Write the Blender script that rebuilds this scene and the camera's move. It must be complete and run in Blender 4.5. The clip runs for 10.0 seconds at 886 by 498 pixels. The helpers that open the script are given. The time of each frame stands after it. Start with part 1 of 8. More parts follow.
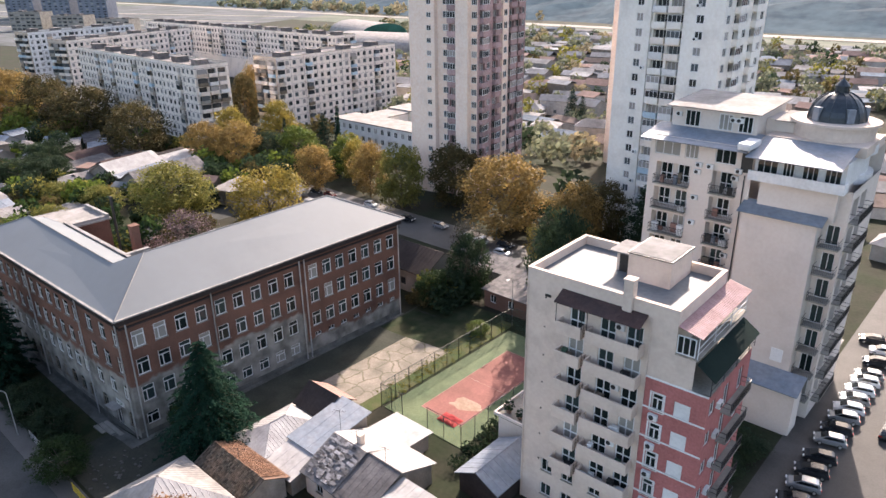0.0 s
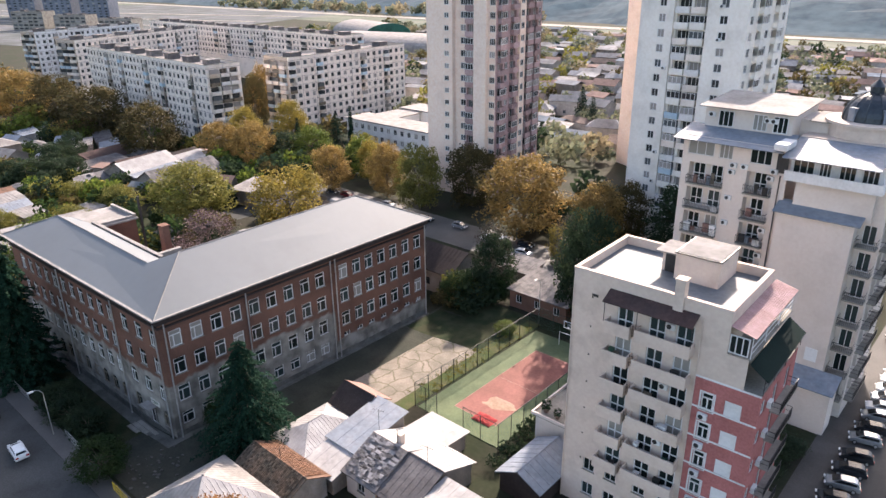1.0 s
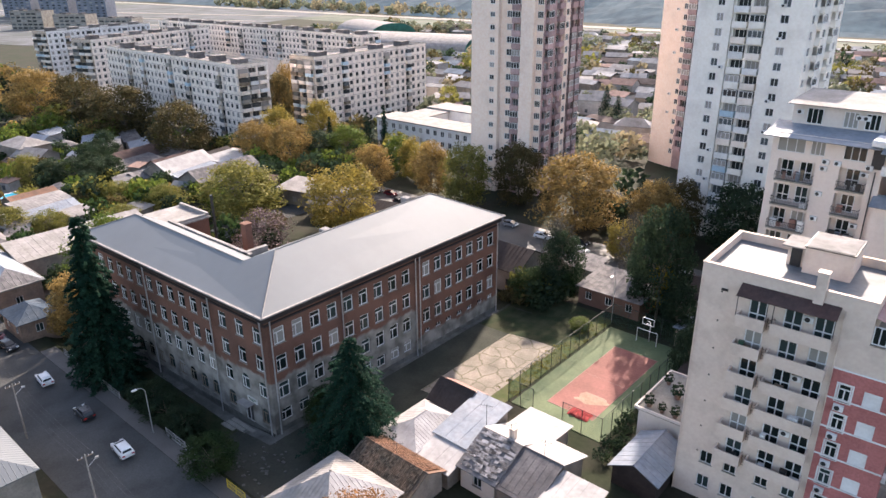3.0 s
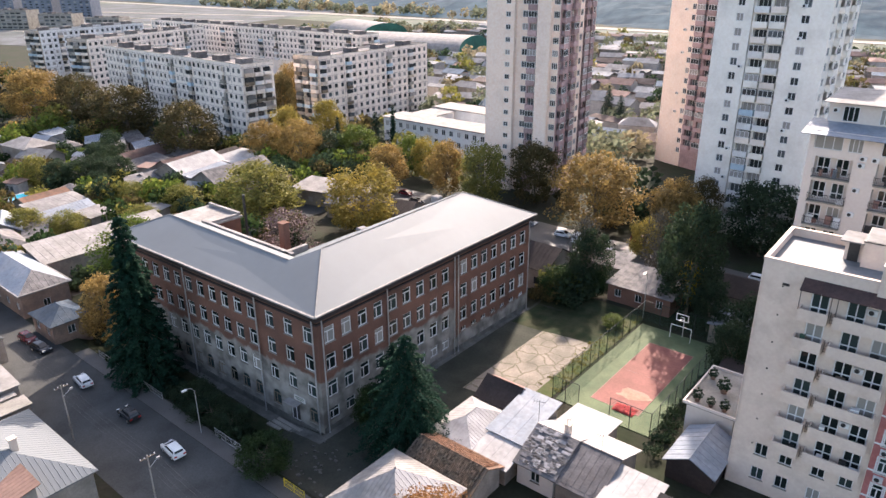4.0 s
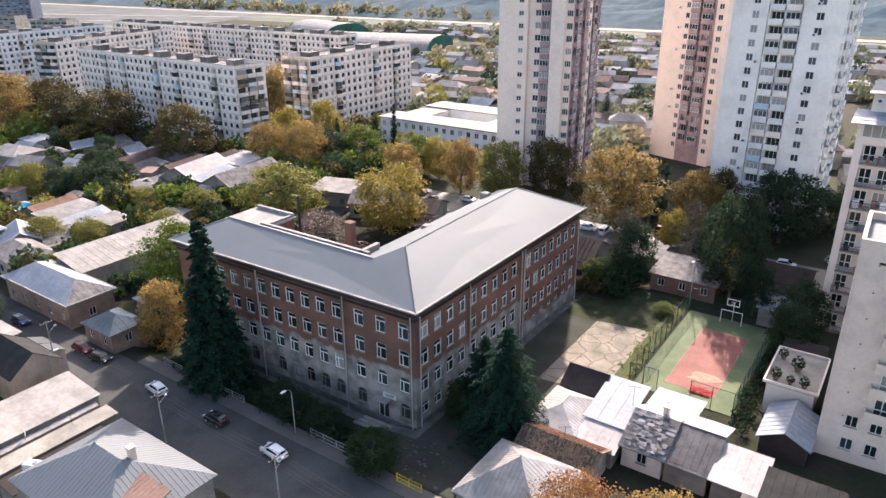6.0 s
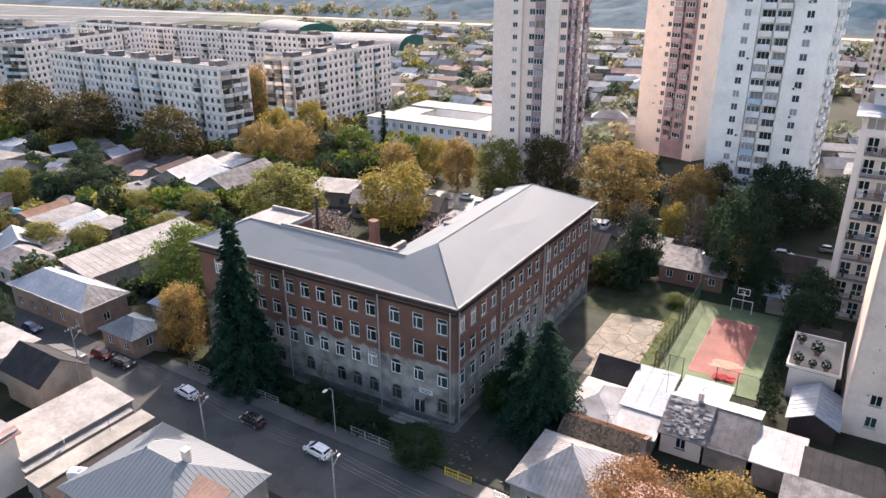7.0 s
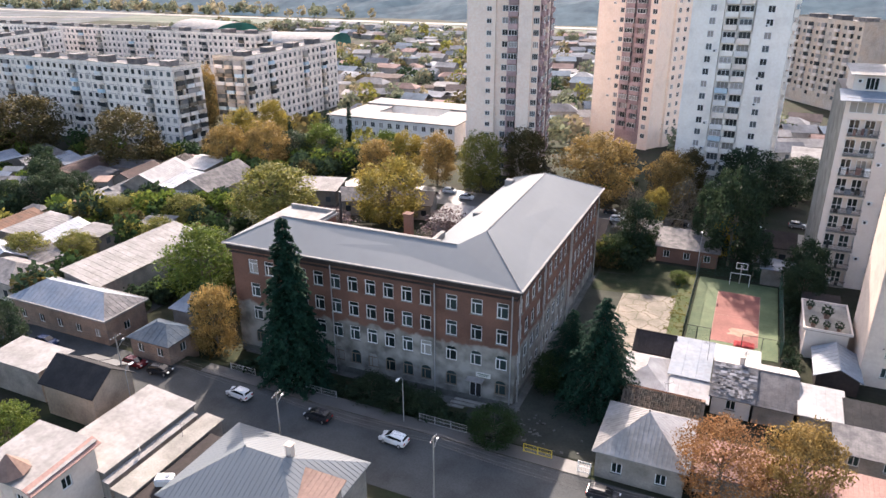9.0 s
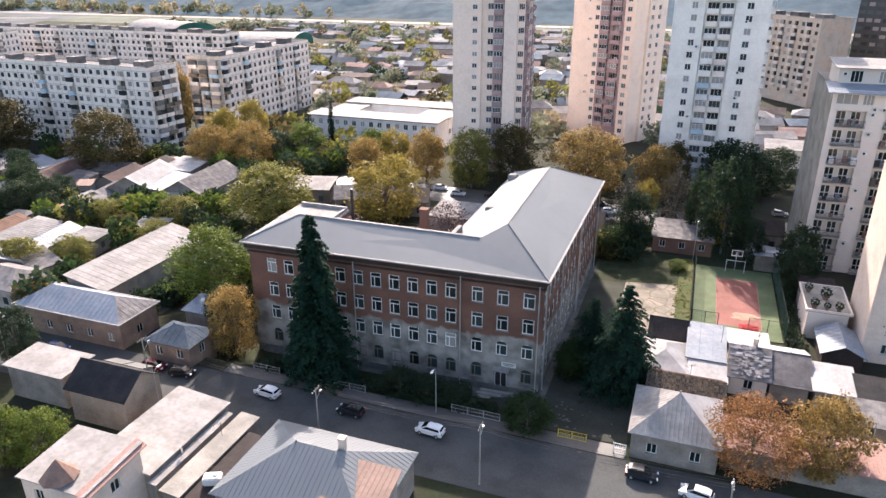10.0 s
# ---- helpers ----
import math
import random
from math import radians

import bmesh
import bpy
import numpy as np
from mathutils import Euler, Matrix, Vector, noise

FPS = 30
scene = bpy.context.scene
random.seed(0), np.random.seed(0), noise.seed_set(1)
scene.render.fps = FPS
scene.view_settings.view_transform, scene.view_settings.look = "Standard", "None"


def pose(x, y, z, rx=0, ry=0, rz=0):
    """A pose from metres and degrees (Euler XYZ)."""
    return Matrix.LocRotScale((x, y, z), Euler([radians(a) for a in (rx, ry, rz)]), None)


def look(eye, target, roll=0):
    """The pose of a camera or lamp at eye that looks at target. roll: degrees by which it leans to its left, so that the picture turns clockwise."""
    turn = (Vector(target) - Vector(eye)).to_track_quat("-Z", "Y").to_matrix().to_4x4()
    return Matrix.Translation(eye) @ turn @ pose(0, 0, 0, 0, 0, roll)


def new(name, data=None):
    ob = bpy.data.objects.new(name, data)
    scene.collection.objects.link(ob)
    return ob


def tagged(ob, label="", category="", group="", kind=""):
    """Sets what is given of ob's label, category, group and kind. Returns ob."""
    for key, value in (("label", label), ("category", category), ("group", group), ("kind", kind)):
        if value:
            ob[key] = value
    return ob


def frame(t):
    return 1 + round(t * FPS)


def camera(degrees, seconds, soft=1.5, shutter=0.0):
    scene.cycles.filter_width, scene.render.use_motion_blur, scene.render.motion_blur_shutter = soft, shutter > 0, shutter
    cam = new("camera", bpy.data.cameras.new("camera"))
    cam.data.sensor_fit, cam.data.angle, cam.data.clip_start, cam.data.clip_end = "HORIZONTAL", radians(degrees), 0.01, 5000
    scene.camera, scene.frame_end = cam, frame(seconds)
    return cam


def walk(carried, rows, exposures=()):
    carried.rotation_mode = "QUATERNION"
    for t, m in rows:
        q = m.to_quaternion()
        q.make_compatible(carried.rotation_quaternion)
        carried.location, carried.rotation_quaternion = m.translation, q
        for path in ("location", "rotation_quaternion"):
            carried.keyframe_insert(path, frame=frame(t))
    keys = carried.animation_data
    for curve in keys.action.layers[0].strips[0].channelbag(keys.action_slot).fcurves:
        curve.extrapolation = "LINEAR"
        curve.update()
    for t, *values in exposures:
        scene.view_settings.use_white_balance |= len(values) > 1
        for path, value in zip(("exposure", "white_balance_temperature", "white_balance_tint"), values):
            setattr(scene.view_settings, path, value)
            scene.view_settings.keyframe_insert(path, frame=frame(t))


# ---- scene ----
cam = camera(64.9, 10.0)
METRES, EYE, TILT, LEAN, TURN = 75.58, 50.2, 0.0, 0.0, 42.1
ROWS = [
    (0.0, 0.0, 0.0, 0.0, -0.27, -22.07, 0.67),
    (0.5, -0.0257, -0.0011, 0.0009, -0.35, -22.06, 0.62),
    (1.0, -0.0578, -0.0024, 0.0016, -0.41, -22.07, 0.58),
    (1.5, -0.095, -0.0039, 0.0021, -0.45, -22.07, 0.55),
    (2.0, -0.1361, -0.0056, 0.0018, -0.52, -22.05, 0.51),
    (2.5, -0.18, -0.0075, 0.0017, -0.77, -22.07, 0.51),
    (4.0, -0.3255, -0.0125, 0.0015, -2.65, -22.08, 0.29),
    (4.5, -0.3781, -0.0139, 0.0015, -3.36, -22.1, 0.23),
    (5.0, -0.4319, -0.0149, 0.0021, -4.32, -22.11, 0.29),
    (5.5, -0.4868, -0.0154, 0.0026, -5.72, -22.11, 0.33),
    (7.0, -0.6553, -0.0119, 0.0034, -10.52, -22.16, 0.33),
    (7.5, -0.7124, -0.0086, 0.0034, -12.39, -22.19, 0.32),
    (8.0, -0.7695, -0.0042, 0.0033, -14.31, -22.24, 0.27),
    (8.5, -0.8266, 0.0012, 0.0027, -16.25, -22.27, 0.19),
    (9.0, -0.8837, 0.0085, 0.0015, -18.2, -22.3, 0.14),
    (9.5, -0.9405, 0.0172, 0.0008, -20.14, -22.34, 0.12),
    (10.0, -0.997, 0.0277, 0.0006, -22.09, -22.38, 0.13),
]
walk(cam, [(t, pose(0, 0, EYE, TILT, LEAN, TURN) @ pose(METRES * x, METRES * y, METRES * z, 90 + pitch, roll, yaw)) for t, x, y, z, yaw, pitch, roll in ROWS],
     exposures=((0.0, 1.6, 7150, 16), (4.5, 1.71, 7080, 16), (10.0, 1.74, 6970, 16)))

# ---- sky, sun ----
SUN = Vector((-0.36, 0.93, 0.67)).normalized()
world = bpy.data.worlds.new("sky_world")
scene.world = world
world.use_nodes = True
wn = world.node_tree
wn.nodes.clear()
sky = wn.nodes.new("ShaderNodeTexSky")
sky.sky_type = "NISHITA"
sky.sun_disc = False
sky.sun_elevation = math.asin(SUN.z)
sky.sun_rotation = math.atan2(SUN.x, SUN.y) % (2 * math.pi)
sky.air_density, sky.dust_density, sky.ozone_density = 0.9, 2.0, 0.25
bg = wn.nodes.new("ShaderNodeBackground")
bg.inputs["Strength"].default_value = 0.15
wo = wn.nodes.new("ShaderNodeOutputWorld")
wn.links.new(sky.outputs[0], bg.inputs[0])
wn.links.new(bg.outputs[0], wo.inputs[0])
sun_data = bpy.data.lights.new("sun", "SUN")
sun_data.energy, sun_data.angle, sun_data.color = 3.8, radians(0.6), (1.0, 0.91, 0.85)
sun = new("sun", sun_data)
sun.matrix_world = look(SUN * 300, (0, 0, 0))


# ---- materials ----
def surface(name, c1, c2=None, rough=0.8, big=0.25, fine=4.0, bump=0.15, metal=0.0, stain=0.3, stain_scale=0.08, per_object=0.0, per_island=0.0, grain=0.35, spec=None):
    """Two-scale procedural surface in world metres: big blotches, fine grain, darker stains, bump."""
    m = bpy.data.materials.new(name)
    m.use_nodes = True
    n, l = m.node_tree.nodes, m.node_tree.links
    p = n["Principled BSDF"]
    c2 = c2 or tuple(c * 0.75 for c in c1)
    geo = n.new("ShaderNodeNewGeometry")

    def noise_tex(scale, detail):
        t = n.new("ShaderNodeTexNoise")
        t.inputs["Scale"].default_value, t.inputs["Detail"].default_value = scale, detail
        l.new(geo.outputs["Position"], t.inputs["Vector"])
        return t.outputs["Fac"]

    def mix(kind, fac, a, b):
        x = n.new("ShaderNodeMix")
        x.data_type, x.blend_type = "RGBA", kind
        for socket, v in ((x.inputs[0], fac), (x.inputs[6], a), (x.inputs[7], b)):
            if isinstance(v, bpy.types.NodeSocket):
                l.new(v, socket)
            elif isinstance(v, tuple):
                socket.default_value = (*v, 1)
            else:
                socket.default_value = v
        return x.outputs[2]

    def ramp(fac, lo, hi):
        r = n.new("ShaderNodeMapRange")
        r.inputs["From Min"].default_value, r.inputs["From Max"].default_value = lo, hi
        l.new(fac, r.inputs["Value"])
        return r.outputs[0]

    f_big, f_fine = noise_tex(big, 4), noise_tex(fine, 5)
    col = mix("MIX", ramp(f_big, 0.38, 0.62), c1, c2)
    col = mix("OVERLAY", grain, col, mix("MIX", ramp(f_fine, 0.3, 0.7), (0.3, 0.3, 0.3), (0.7, 0.7, 0.7)))
    if stain:
        s = ramp(noise_tex(stain_scale * 4, 6), 0.5, 0.72)
        k = n.new("ShaderNodeMath")
        k.operation = "MULTIPLY"
        l.new(s, k.inputs[0])
        k.inputs[1].default_value = stain
        col = mix("MULTIPLY", k.outputs[0], col, (0.45, 0.42, 0.4))
    if per_object or per_island:
        if per_object:
            info = n.new("ShaderNodeObjectInfo").outputs["Random"]
        else:
            info = geo.outputs["Random Per Island"]
        r = n.new("ShaderNodeMapRange")
        w = per_object or per_island
        r.inputs["To Min"].default_value, r.inputs["To Max"].default_value = 1 - w, 1 + w
        l.new(info, r.inputs["Value"])
        hsv = n.new("ShaderNodeHueSaturation")
        l.new(r.outputs[0], hsv.inputs["Value"])
        l.new(col, hsv.inputs["Color"])
        col = hsv.outputs["Color"]
    l.new(col, p.inputs["Base Color"])
    p.inputs["Roughness"].default_value, p.inputs["Metallic"].default_value = rough, metal
    p.inputs["Specular IOR Level"].default_value = spec if spec is not None else 0.12 if rough > 0.7 else 0.3 if rough > 0.45 else 0.5
    if bump:
        b = n.new("ShaderNodeBump")
        b.inputs["Strength"].default_value, b.inputs["Distance"].default_value = bump, 0.05
        l.new(f_fine, b.inputs["Height"])
        l.new(b.outputs[0], p.inputs["Normal"])
    return m


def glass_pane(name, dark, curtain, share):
    """Opaque window pane coloured like an unlit room or, at random, like a drawn curtain."""
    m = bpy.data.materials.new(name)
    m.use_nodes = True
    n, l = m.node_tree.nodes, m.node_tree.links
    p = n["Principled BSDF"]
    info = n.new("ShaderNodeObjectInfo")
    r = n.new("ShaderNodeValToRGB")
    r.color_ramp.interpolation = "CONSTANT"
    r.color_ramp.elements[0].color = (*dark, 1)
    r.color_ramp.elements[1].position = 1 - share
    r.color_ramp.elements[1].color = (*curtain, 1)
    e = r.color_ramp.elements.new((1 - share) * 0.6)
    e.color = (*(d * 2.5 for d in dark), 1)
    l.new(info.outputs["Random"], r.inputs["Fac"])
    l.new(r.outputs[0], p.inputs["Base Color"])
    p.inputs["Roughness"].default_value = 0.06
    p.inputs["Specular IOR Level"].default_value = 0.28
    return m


def leaf(name, c1, c2, light=0.42, gloss=0.1):
    """Foliage: colour varies from clump to clump and leaf to leaf; thin leaves let some light through."""
    m = surface(name, c1, c2, rough=0.6, big=0.5, fine=3.0, bump=0, stain=0, per_island=0.35)
    n, l = m.node_tree.nodes, m.node_tree.links
    p, out = n["Principled BSDF"], n["Material Output"]
    p.inputs["Specular IOR Level"].default_value = gloss
    t = n.new("ShaderNodeBsdfTranslucent")
    src = p.inputs["Base Color"].links[0].from_socket
    l.new(src, t.inputs["Color"])
    mx = n.new("ShaderNodeMixShader")
    mx.inputs[0].default_value = light
    l.new(p.outputs[0], mx.inputs[1])
    l.new(t.outputs[0], mx.inputs[2])
    l.new(mx.outputs[0], out.inputs["Surface"])
    return m


M_SOIL = surface("soil_and_weeds", (0.034, 0.032, 0.023), (0.024, 0.031, 0.016), rough=0.95, big=0.12, fine=2.0, bump=0.4, stain=0.4)
M_ASPHALT = surface("asphalt", (0.074, 0.076, 0.074), (0.056, 0.058, 0.057), rough=0.9, big=0.15, fine=6, stain=0.35)
M_ASPHALT_PALE = surface("worn_asphalt", (0.085, 0.08, 0.075), (0.065, 0.062, 0.058), rough=0.6, spec=0.5, big=0.2, fine=6, stain=0.35)
M_CONCRETE = surface("old_concrete", (0.3, 0.28, 0.25), (0.22, 0.205, 0.18), rough=0.9, big=0.4, fine=5, stain=0.4)
# cool grey base colour stands for haze over the distant land
M_BARE = surface("bare_building_land", (0.11, 0.116, 0.126), (0.07, 0.08, 0.077), rough=0.95, big=0.03, fine=0.3, bump=0.1, stain=0.5, stain_scale=0.012)
M_PARKING = surface("sun_bleached_asphalt", (0.068, 0.064, 0.06), (0.054, 0.051, 0.048), rough=0.7, spec=0.2, big=0.2, fine=6, bump=0.06, stain=0.3)
M_FELT = surface("silvered_roofing_felt", (0.15, 0.163, 0.172), (0.12, 0.134, 0.143), rough=0.6, spec=0.25, big=0.3, fine=2, bump=0.04, stain=0.3)
M_YARD = surface("cracked_concrete", (0.27, 0.235, 0.195), (0.19, 0.17, 0.14), rough=0.95, big=0.4, fine=5, stain=0.35)


def add_cracks(m, scale, width, colour):
    """Weedy cracks between broken slabs."""
    n, l = m.node_tree.nodes, m.node_tree.links
    p = n["Principled BSDF"]
    src = p.inputs["Base Color"].links[0].from_socket
    geo = n.new("ShaderNodeNewGeometry")
    wob = n.new("ShaderNodeTexNoise")
    wob.inputs["Scale"].default_value = 0.9
    l.new(geo.outputs["Position"], wob.inputs["Vector"])
    ad = n.new("ShaderNodeVectorMath")
    ad.operation = "ADD"
    l.new(geo.outputs["Position"], ad.inputs[0])
    l.new(wob.outputs["Color"], ad.inputs[1])
    v = n.new("ShaderNodeTexVoronoi")
    v.feature, v.voronoi_dimensions = "DISTANCE_TO_EDGE", "2D"
    v.inputs["Scale"].default_value = scale
    l.new(ad.outputs[0], v.inputs["Vector"])
    r = n.new("ShaderNodeMapRange")
    r.inputs["From Min"].default_value, r.inputs["From Max"].default_value = 0.0, width
    l.new(v.outputs["Distance"], r.inputs["Value"])
    mx = n.new("ShaderNodeMix")
    mx.data_type = "RGBA"
    l.new(r.outputs[0], mx.inputs[0])
    mx.inputs[6].default_value = (*colour, 1)
    l.new(src, mx.inputs[7])
    l.new(mx.outputs[2], p.inputs["Base Color"])


add_cracks(M_YARD, 0.42, 0.07, (0.12, 0.11, 0.075))
# the school's shade is put into this dark greenish ground colour
M_SHADE_GROUND = surface("dark_damp_ground", (0.04, 0.044, 0.036), (0.054, 0.054, 0.044), rough=0.95, big=0.3, fine=4, bump=0.4, stain=0.3)
M_GRASS = surface("grass", (0.055, 0.075, 0.026), (0.085, 0.085, 0.04), rough=0.9, big=0.4, fine=6, bump=0.5, stain=0.2)
# trodden earth, its colour taken down to stand for the lane's shade
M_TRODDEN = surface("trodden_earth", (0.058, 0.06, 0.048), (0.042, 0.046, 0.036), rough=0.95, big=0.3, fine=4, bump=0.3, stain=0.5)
M_APRON = surface("broken_grey_apron", (0.15, 0.148, 0.138), (0.095, 0.096, 0.088), rough=0.95, big=0.5, fine=4, bump=0.3, stain=0.6, stain_scale=0.2)
# far fields: the grey-green haze is part of this pale base colour
M_FIELD = surface("dull_fields", (0.125, 0.135, 0.105), (0.08, 0.1, 0.075), rough=0.95, big=0.03, fine=0.25, bump=0.1, stain=0.4, stain_scale=0.01)
# grass colour lowered so that it carries the dappled shade itself
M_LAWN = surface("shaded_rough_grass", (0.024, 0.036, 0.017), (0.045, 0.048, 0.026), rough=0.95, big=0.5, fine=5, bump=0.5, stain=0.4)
M_COURT_RED = surface("court_red", (0.25, 0.105, 0.088), (0.2, 0.085, 0.07), rough=0.75, stain=0.15)
M_COURT_GREEN = surface("court_green", (0.12, 0.15, 0.08), (0.09, 0.122, 0.065), rough=0.75, stain=0.35)
M_LINE = surface("line_paint", (0.6, 0.58, 0.54), rough=0.7, stain=0.1)
M_WORN_LINE = surface("worn_line_paint", (0.34, 0.24, 0.21), (0.28, 0.15, 0.12), rough=0.8, big=1.5, stain=0.2)
M_PINK_ROOF = surface("faded_red_sheet", (0.27, 0.135, 0.11), (0.32, 0.19, 0.155), rough=0.6, stain=0.25)
M_ROOF = surface("galvanised_roof", (0.148, 0.163, 0.173), (0.136, 0.15, 0.16), rough=0.6, spec=0.2, big=0.05, fine=0.8, bump=0.0, metal=0.0, stain=0.12, stain_scale=0.03, grain=0.06)
M_ROOF_WHITE = surface("pale_sheet_roof", (0.285, 0.268, 0.255), (0.22, 0.207, 0.195), rough=0.8, spec=0.08, big=0.4, fine=2, bump=0.05, metal=0.0, stain=0.15)
M_ROOF_BRIGHT = surface("bright_white_sheet_roof", (0.41, 0.395, 0.385), (0.33, 0.317, 0.307), rough=0.8, spec=0.08, big=0.5, fine=2, bump=0.05, stain=0.2)
M_ROOF_PALE = surface("dusty_pale_roof", (0.26, 0.245, 0.235), (0.19, 0.18, 0.172), rough=0.8, spec=0.08, big=0.4, fine=2, bump=0.05, stain=0.3)
M_ROOF_BLUE = surface("blue_grey_sheet_roof", (0.165, 0.195, 0.235), (0.21, 0.23, 0.26), rough=0.6, big=0.4, fine=2, bump=0.05, metal=0.0, stain=0.2)
M_ROOF_GREY = surface("weathered_grey_roof", (0.12, 0.115, 0.115), (0.2, 0.185, 0.18), rough=0.85, big=0.9, fine=4, stain=0.4)
M_ROOF_DARK = surface("dark_brown_roof", (0.035, 0.029, 0.028), (0.048, 0.038, 0.035), rough=0.8, big=0.5, fine=3, stain=0.3)
M_AWNING = surface("faded_pink_awning", (0.4, 0.25, 0.25), (0.34, 0.2, 0.2), rough=0.6, big=0.6, fine=3, stain=0.25)
M_PLASTER_BROWN = surface("brown_plaster", (0.27, 0.185, 0.14), (0.2, 0.145, 0.115), rough=0.9, big=0.6, fine=4, stain=0.45)
M_PLASTER_TAN = surface("tan_plaster", (0.36, 0.29, 0.23), (0.28, 0.23, 0.185), rough=0.9, big=0.5, fine=4, stain=0.45)
M_ROOF_SOOT = surface("sooty_grey_roof", (0.1, 0.095, 0.097), (0.14, 0.13, 0.13), rough=0.85, big=0.7, fine=4, stain=0.5)
M_ROOF_SLATE = surface("dull_blue_sheet", (0.055, 0.075, 0.1), (0.08, 0.097, 0.115), rough=0.9, spec=0.06, big=0.5, fine=3, stain=0.3)
M_ROOF_RUST = surface("dull_red_brown_sheet", (0.085, 0.052, 0.047), (0.06, 0.042, 0.04), rough=0.8, big=0.5, fine=3, stain=0.4)
M_ROOF_BLACK = surface("tarred_black_roof", (0.018, 0.018, 0.02), (0.028, 0.027, 0.028), rough=0.8, big=0.6, fine=4, stain=0.3)
M_OLD_TILE = surface("old_dark_tiles", (0.085, 0.075, 0.062), (0.13, 0.1, 0.075), rough=0.95, big=1.2, fine=7, bump=0.8, stain=0.4)
M_ROOF_TILE = surface("clay_tile_roof", (0.2, 0.115, 0.08), (0.15, 0.1, 0.075), rough=0.85, big=0.8, fine=6, bump=0.5, stain=0.4)
M_ROOF_BROWN = surface("rusty_brown_sheet", (0.22, 0.135, 0.105), (0.18, 0.11, 0.085), rough=0.6, big=0.5, fine=3, stain=0.3)
M_CREAM = surface("cream_render", (0.63, 0.515, 0.435), (0.575, 0.472, 0.402), rough=0.85, big=0.15, fine=3, bump=0.05, stain=0.3, stain_scale=0.12, grain=0.15)
M_SAND = surface("sand_render", (0.64, 0.56, 0.5), (0.59, 0.52, 0.465), rough=0.85, big=0.1, fine=3, bump=0.05, stain=0.18, grain=0.12)
M_RED_RENDER = surface("rose_red_render", (0.42, 0.155, 0.145), (0.37, 0.138, 0.128), rough=0.85, big=0.3, fine=5, bump=0.1, stain=0.25)
M_WHITE = surface("white_render", (0.68, 0.67, 0.66), (0.6, 0.59, 0.58), rough=0.8, big=0.2, fine=3, bump=0.05, stain=0.2)
M_PANEL = surface("panel_concrete", (0.78, 0.69, 0.62), (0.72, 0.64, 0.57), rough=0.9, big=0.12, fine=2.5, bump=0.1, stain=0.35)
M_PANEL_TAN = surface("tan_panel_concrete", (0.52, 0.41, 0.32), (0.48, 0.42, 0.36), rough=0.9, big=0.2, fine=2.5, bump=0.1, stain=0.35)
M_TOWER_CREAM = surface("tower_cream", (0.82, 0.655, 0.55), (0.78, 0.635, 0.54), rough=0.85, big=0.1, fine=2, bump=0.05, stain=0.2)
M_TOWER_PINK = surface("tower_pink", (0.42, 0.29, 0.285), (0.35, 0.25, 0.25), rough=0.85, big=0.3, fine=2, bump=0.05, stain=0.25, per_object=0.2)
M_TOWER_WHITE = surface("tower_white", (0.8, 0.755, 0.695), (0.74, 0.7, 0.645), rough=0.85, big=0.1, fine=2, bump=0.05, stain=0.25)
M_HOUSE_WALL = surface("house_wall", (0.3, 0.26, 0.225), (0.21, 0.185, 0.16), rough=0.9, big=0.5, fine=4, stain=0.4, per_object=0.25)
M_BRICK = surface("brown_brick", (0.2, 0.108, 0.08), (0.16, 0.088, 0.066), rough=0.9, big=0.3, fine=9, bump=0.3, stain=0.45)
M_FRAME = surface("white_plastic", (0.7, 0.7, 0.69), rough=0.4, bump=0, stain=0)
# far panes are a lighter grey than near ones, as haze would make them
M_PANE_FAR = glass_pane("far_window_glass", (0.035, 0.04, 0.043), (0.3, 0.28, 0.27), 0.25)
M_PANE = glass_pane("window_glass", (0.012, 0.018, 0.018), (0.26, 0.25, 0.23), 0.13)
M_METAL_DARK = surface("dark_metal", (0.05, 0.052, 0.055), rough=0.5, metal=0.6, stain=0)
M_METAL_PALE = surface("galvanised_steel", (0.5, 0.5, 0.5), rough=0.5, metal=0.7, stain=0.1)
M_RAIL_GREEN = surface("green_painted_steel", (0.05, 0.11, 0.075), rough=0.5, metal=0.2, stain=0.1)
M_WOOD = surface("grey_timber", (0.2, 0.16, 0.12), rough=0.85, stain=0.3)
M_BARK = surface("bark", (0.11, 0.085, 0.065), (0.16, 0.14, 0.11), rough=0.95, big=1, fine=8, bump=0.5, stain=0.3)
M_RUBBER = surface("rubber", (0.02, 0.02, 0.02), rough=0.8, stain=0)
M_DOME = surface("dome_metal", (0.035, 0.045, 0.055), (0.05, 0.06, 0.07), rough=0.4, metal=0.5, stain=0.1)
M_NET = surface("dark_shade_netting", (0.004, 0.013, 0.012), (0.006, 0.017, 0.015), rough=0.9, stain=0.2)
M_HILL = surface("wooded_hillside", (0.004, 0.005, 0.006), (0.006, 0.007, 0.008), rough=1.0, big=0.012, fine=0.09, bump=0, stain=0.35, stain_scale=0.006)


